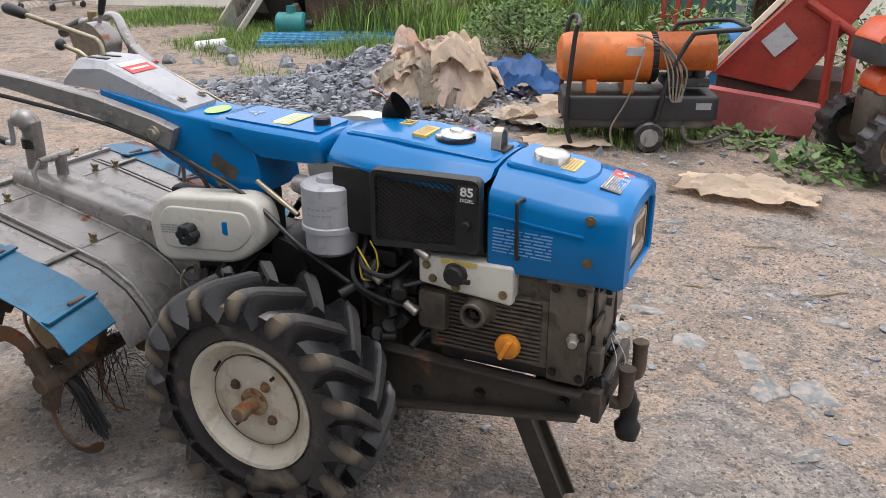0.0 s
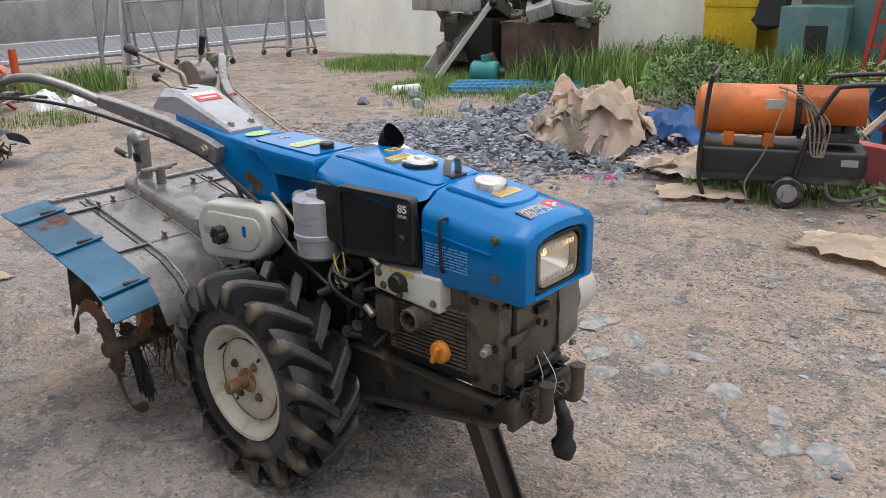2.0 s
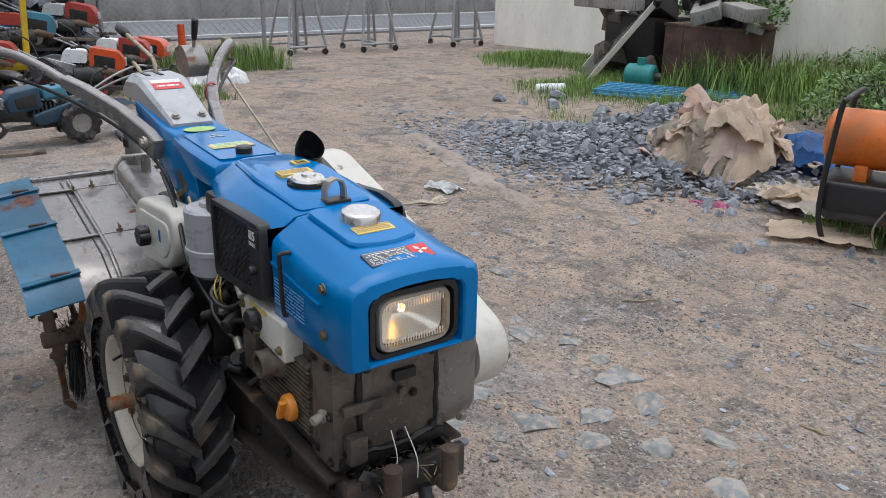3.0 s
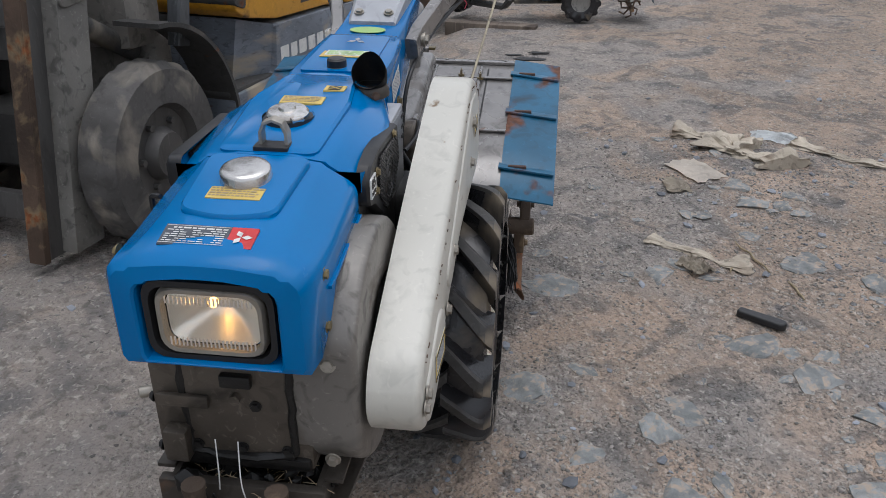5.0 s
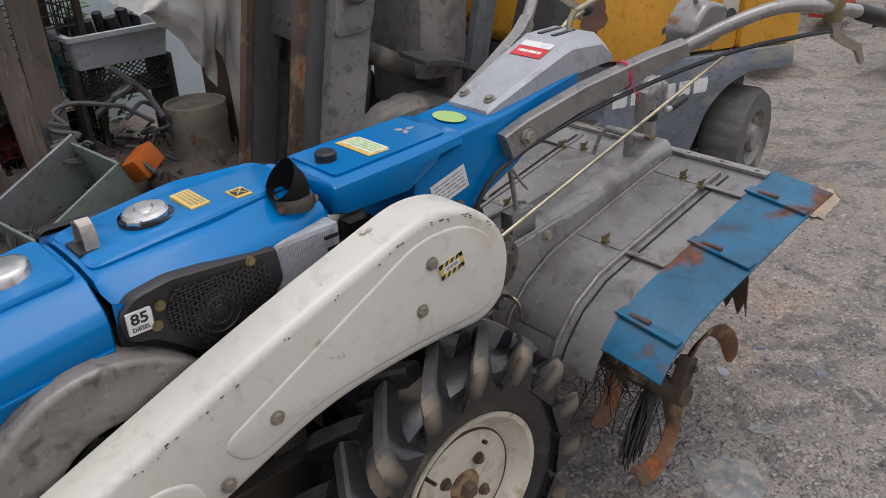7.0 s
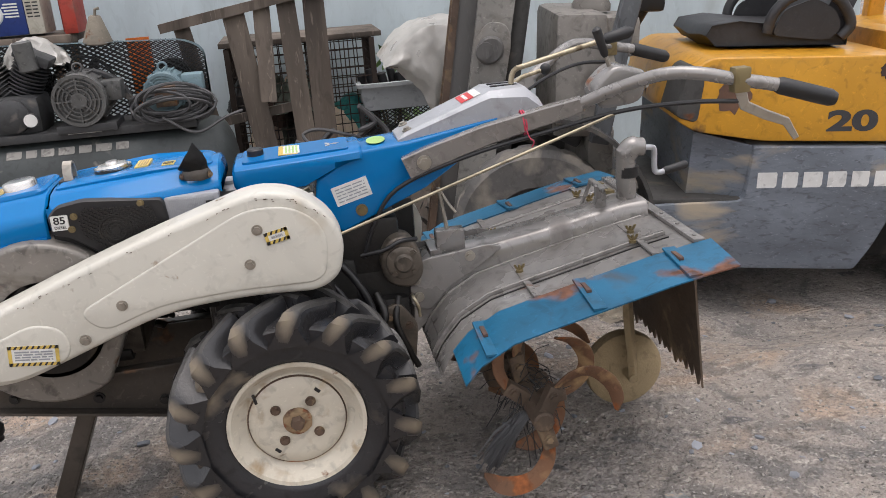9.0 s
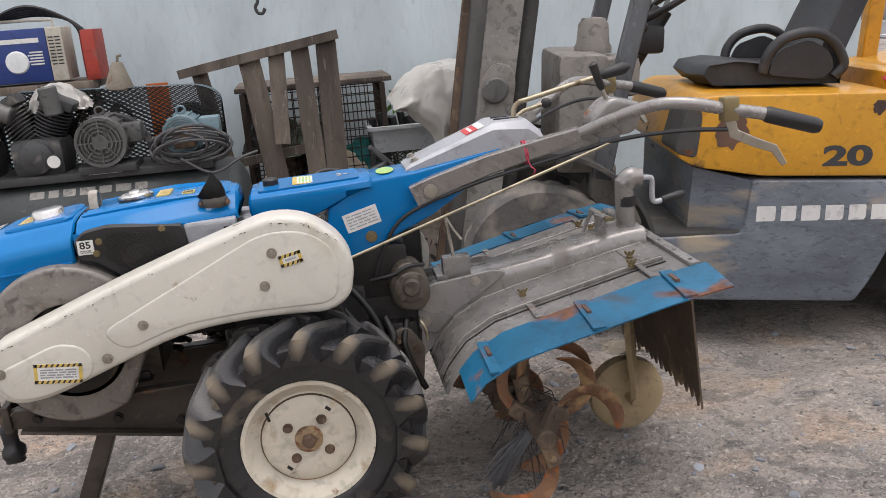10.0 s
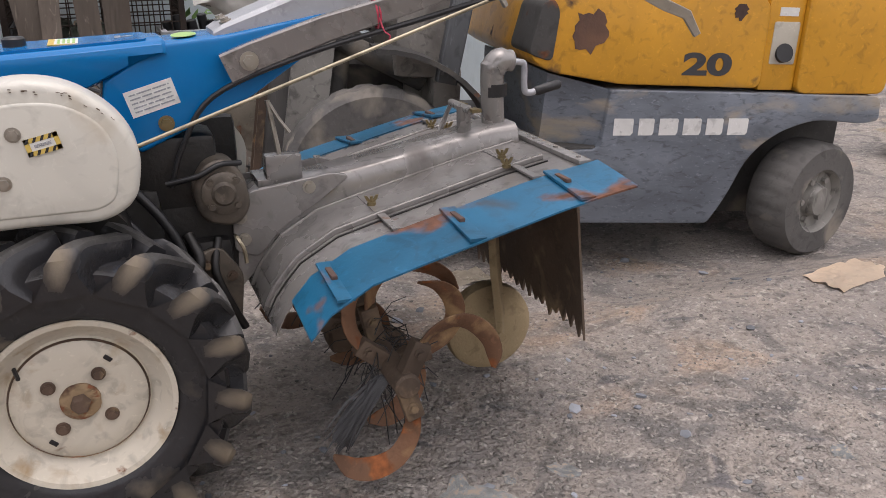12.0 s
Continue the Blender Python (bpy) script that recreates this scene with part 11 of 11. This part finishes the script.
# yellow flat carrier behind the machines
carrier = thing("flat_carrier", "yellow steel flat carrier loaded with a dark box", "carrier", (-7.0, 0.15, -0.12), 88)
bm = bmesh.new()
box(bm, -0.75, 0.55, -0.25, 0.25, 0.42, 0.52, 0.012)
part("bed", bm, "machine_yellow", carrier)
for x in (-0.72, -0.40, 0.52):
    bm = bmesh.new()
    tube(bm, [(x, -0.22, 0.52), (x + 0.03, -0.22, 1.05)], 0.025, square=True, wide=0.03)
    part("upright", bm, "machine_yellow", carrier)
for x in (-0.5, 0.3):
    bm = bmesh.new()
    cyl(bm, (x, -0.24, 0.21), (x, 0.24, 0.21), 0.21, seg=24, bev=0.02)
    part("roller", bm, "rubber", carrier)
bm = bmesh.new()
box(bm, -0.30, 0.10, -0.2, 0.2, 0.522, 0.86, 0.03)
part("dark_box", bm, "black", carrier)
# loose iron between the machines
rnd = random.Random(91)
for k in range(60):
    f = rnd.random() * (0.4 if k > 40 else 1)
    x, y = -5.75 - 2.4 * f + rnd.uniform(-0.3, 0.3), 0.1 + 1.8 * f + rnd.uniform(-0.7, 0.5)
    bm = bmesh.new()
    kind = k % 4
    if kind == 0:
        tube(bm, [(-0.25, 0, 0.03), (0.0, 0.04, 0.12), (0.28, 0.02, 0.16)], 0.018, 8, smooth=3)
    elif kind == 1:
        prism(bm, round_poly([(-0.14, 0.0), (0.16, 0.02), (0.12, 0.20), (-0.08, 0.24)], 0.04), -0.05, 0.05, side(0), 0.015)
    elif kind == 2:
        lathe(bm, [(0.03, 0.0), (0.12, 0.01), (0.13, 0.03), (0.12, 0.05), (0.03, 0.06)], Matrix.Translation((0, 0, 0.1)) @ AXIS_Y, 20)
    else:
        box(bm, -0.2, 0.2, -0.07, 0.07, 0.0, 0.13, 0.02)
        cyl(bm, (0.05, 0, 0.1), (0.05, 0, 0.24), 0.05, seg=12, bev=0.01)
    ob = single("machine_part", bm, rnd.choice(("iron", "rust", "cast_dark", "mast_worn", "red_paint", "rust_brown")), "worn loose machine part lying between stored tillers", "machine part", "loose machine parts")
    ob.matrix_world = pose(x, y, ground_z(x, y) + 0.0, rnd.uniform(-14, 14), rnd.uniform(-10, 10), rnd.uniform(0, 360))
for x0, y0, x1, y1, z in ((-7.3, 1.0, -8.5, 2.5, 0.52), (-7.6, 0.7, -8.6, 1.9, 0.60)):
    bm = bmesh.new()
    tube(bm, [(x0, y0, z), (x1, y1, z - 0.16)], 0.016, square=True, wide=0.09)
    single("plank", bm, "old_wood", "weathered plank lying across the stored machines", "plank", "planks on the machines")
bm = bmesh.new()
lathe(bm, [(0.0, 0.55), (0.04, 0.55), (0.045, 0.50), (0.045, 0.05), (0.10, 0.03), (0.11, 0.0)], Matrix.Translation((-8.4, 2.68, ground_z(-8.4, 2.68))), 20)
single("marker_post", bm, "tractor_orange", "orange plastic marker post at the yard edge", "marker post")
grass("edge_grass", (-7.0, -6.0, 1.45, 2.4), 700, 0.15, "green tufts growing beside the stored machines", seed=16)
rnd = random.Random(62)
bm = bmesh.new()
box(bm, -0.34, 0.34, -0.06, 0.06, -0.03, 0.07, 0.01)
ob = single("timber_beam", bm, "old_wood", "dark old timber beam lying on the ground", "timber", "timber beams")
ob.matrix_world = pose(-4.50, -0.02, -0.05, 0, 0, 82)
ob = copy_thing(ob, pose(-6.0, -0.65, 0, 0, 0, 70))
ob = copy_thing(ob, pose(-6.9, -1.0, 0, 0, 0, 115))
# dark stone-filled bank behind the machines
bank = thing("rubble_bank", "dark bank of stacked rubble and scrap bags", "rubble", (-8.7, -0.6, 0))
bm = bmesh.new()
box(bm, -0.4, 0.4, -2.6, 2.2, -0.1, 1.5, 0.05)
part("core", bm, "cast_dark", bank)
for k in range(120):
    ob = new("stone", STONES[rnd.randrange(10)])
    ob.parent = bank
    s = rnd.uniform(0.12, 0.24)
    ob.matrix_local = pose(0.38 + rnd.uniform(-0.06, 0.1), rnd.uniform(-2.6, 2.2), rnd.uniform(0.0, 1.6), rnd.uniform(0, 360), rnd.uniform(0, 360), rnd.uniform(0, 360)) @ Matrix.Diagonal((s, s, s * 0.8, 1))
# post stand and flower-bed wall far behind the forklift
bm = bmesh.new()
box(bm, -8.2, -8.0, -3.55, -3.2, -0.1, 3.0)
single("wall_west", bm, "wall_cream", "short cream wall end beyond the forklift", "wall", kind="structure")
jack = thing("steel_stand", "rusty red steel stand beyond the forklift", "stand", (-5.9, -1.75, 0), 10)
bm = bmesh.new()
for x in (-0.12, 0.12):
    tube(bm, [(x, 0, 0.05), (x, 0, 1.2)], 0.035, square=True, wide=0.03)
box(bm, -0.2, 0.2, -0.12, 0.12, 0.0, 0.08, 0.01)
part("upright", bm, "red_paint", jack)
bm = bmesh.new()
box(bm, -0.16, 0.16, -0.05, 0.05, 0.95, 1.1, 0.01)
part("head", bm, "rust_brown", jack)
for k in range(3):
    bm = bmesh.new()
    cyl(bm, (-6.6 + 0.35 * k, -2.2, 0), (-6.6 + 0.35 * k, -2.2, 0.85), 0.14, seg=20, bev=0.015)
    single("oil_drum", bm, "machine_yellow", "faded yellow drum standing by the wall", "drum", "yellow drums")
# small things on the ground
def twisted_rag(pts, r, label, seed, flat=0.42):
    """A wrung strip of cloth lying along the ground: deep lengthwise pleats, pinched and spread by turns."""
    bmx = bmesh.new()
    p = curve_pts([Vector((x, y, 0)) for x, y in pts], 12)
    rings2 = []
    for k, q in enumerate(p):
        f = k / (len(p) - 1)
        d = (p[min(k + 1, len(p) - 1)] - p[max(k - 1, 0)]).normalized()
        u = Vector((-d.y, d.x, 0))
        wide = r * (1.0 + 1.0 * noise.noise(Vector((f * 5.0, seed, 0)))) * (1.0 + 1.1 * max(0.0, abs(f - 0.5) - 0.36) / 0.14)
        ring2 = []
        for j in range(26):
            a = 2 * math.pi * j / 26
            pleat = 1 + 0.34 * math.sin(5 * a + f * 9 + seed) * noise.noise(Vector((f * 6, a, seed))) * 2 + 0.45 * noise.noise(Vector((math.cos(a) * 2.4, math.sin(a) * 2.4, f * 7 + seed)))
            e = q + u * (math.cos(a) * wide * pleat * 1.25) + Vector((0, 0, math.sin(a) * wide * pleat * flat))
            e += d * noise.noise(Vector((a * 2, f * 5, seed + 4))) * r * 0.8
            e.z += ground_z(e.x, e.y) + wide * flat * 0.55
            ring2.append(e)
        rings2.append(ring2)
    skin(bmx, rings2)
    return single("rag", bmx, "rag", label, "rag", "muddy rags", angle=32)


twisted_rag([(-2.26, 1.06), (-2.23, 1.18), (-2.16, 1.28), (-2.06, 1.38)], 0.040, "muddy twisted cloth rag on the dirt", 3)
twisted_rag([(-2.14, 1.24), (-2.04, 1.30), (-1.98, 1.38), (-1.92, 1.46), (-1.84, 1.49)], 0.044, "muddy twisted cloth rag on the dirt", 5)
twisted_rag([(-1.10, 0.85), (-1.06, 0.91), (-1.03, 0.97), (-0.99, 1.04), (-0.94, 1.09), (-0.94, 1.18)], 0.017, "muddy twisted cloth rag on the dirt", 8)
crumpled("rag", (-0.90, 0.99, ground_z(-0.90, 0.99)), (0.055, 0.045, 0.045), "rag", "muddy wrung cloth rag on the dirt", "rag", 81, 0.7, 40, n=16)
crumpled("paper_scrap", (-1.77, 1.10, ground_z(-1.77, 1.10)), (0.12, 0.08, 0.02), "pale_paper", "flattened pale paper scrap on the dirt", "paper", 87, 0.5, 30, n=12)
crumpled("rag", (-1.62, 1.0, ground_z(-1.62, 1.0)), (0.08, 0.05, 0.02), "rag", "scrap of muddy cloth on the dirt", "rag", 82, 0.6, 10, n=10)
crumpled("plastic_scrap", (-2.30, 1.53, ground_z(-2.30, 1.53)), (0.10, 0.07, 0.04), "white_plastic", "pale crumpled plastic scrap on the dirt", "plastic", 84, 0.6, 60, n=12)
twisted_rag([(-2.20, 1.62), (-2.06, 1.76), (-1.98, 1.86), (-1.94, 2.02)], 0.026, "muddy twisted cloth rag on the dirt", 11)
crumpled("plastic_scrap", (-2.17, 2.19, ground_z(-2.17, 2.19)), (0.11, 0.08, 0.07), "white_plastic", "pale crumpled plastic scrap on the dirt", "plastic", 83, 0.6, 10, n=12)
crumpled("rag", (-4.6, -1.6, 0), (0.3, 0.2, 0.08), "rag", "pale cloth lying beyond the forklift", "rag", 84, 0.6, 10, n=12)
crumpled("cardboard_sheet", (-2.40, -0.13, ground_z(-2.40, -0.13)), (0.15, 0.08, 0.025), "kraft", "torn brown cardboard on the dirt", "cardboard", 85, 0.6, 10, n=12)
crumpled("shoe_rag", (-1.25, -0.78, ground_z(-1.25, -0.78)), (0.08, 0.06, 0.03), "rag", "flattened grey rag beside the forklift wheel", "rag", 86, 0.6, 10, n=10)
bm = bmesh.new()
prism(bm, round_poly([(-0.075, -0.018), (0.07, -0.022), (0.08, 0.0), (0.07, 0.018), (-0.075, 0.016)], 0.012), 0.0, 0.022, Matrix(), 0.008)
ob = single("rubber_piece", bm, "black", "dark piece of rubber lying on the dirt", "rubber")
ob.matrix_world = pose(-0.58, 1.15, ground_z(-0.58, 1.15), 0, 0, 60)
rs = random.Random(40)
for x, y, L, a in ((-1.0, 1.2, 0.24, 20), (-0.79, 1.305, 0.12, 10), (-0.92, 1.13, 0.10, -35), (0.95, 2.2, 0.16, 20), (1.25, 1.75, 0.2, 40), (-0.3, 1.9, 0.18, 60), (0.75, 1.6, 0.10, 15), (1.6, 1.5, 0.2, -10), (-0.7, -0.9, 0.12, 30)):
    bm = bmesh.new()
    pts = [(L * (k / 5 - 0.5), rs.uniform(-0.006, 0.006), 0.005 + rs.uniform(0, 0.004)) for k in range(6)]
    tube(bm, pts, [0.002, 0.0035, 0.004, 0.0045, 0.004, 0.0025], 6)
    roughen(bm, 0.0015, 60.0)
    ob = single("stick", bm, "straw", "dry stick lying on the dirt", "stick", "dry sticks")
    ob.matrix_world = pose(x, y, ground_z(x, y), 0, 0, a)
bm = bmesh.new()
r8 = random.Random(5)
for cx, cy, r in ((-3.55, 0.30, 0.035), (-3.66, 0.20, 0.02), (-3.72, 0.36, 0.025)):
    ring = []
    for i in range(28):
        a = i * math.pi / 14
        rr = r * (1 + 0.45 * noise.noise(Vector((math.cos(a) * 1.5 + cx * 9, math.sin(a) * 1.5, cy))))
        ring.append((rr * math.cos(a), rr * math.sin(a) * 3.0))
    prism(bm, ring, 0, 0.002, Matrix.Translation((cx, cy, ground_z(cx, cy) + 0.006)))
single("oil_stain", bm, "cast_dark", "black oil stain on the dirt", "stain", kind="structure")
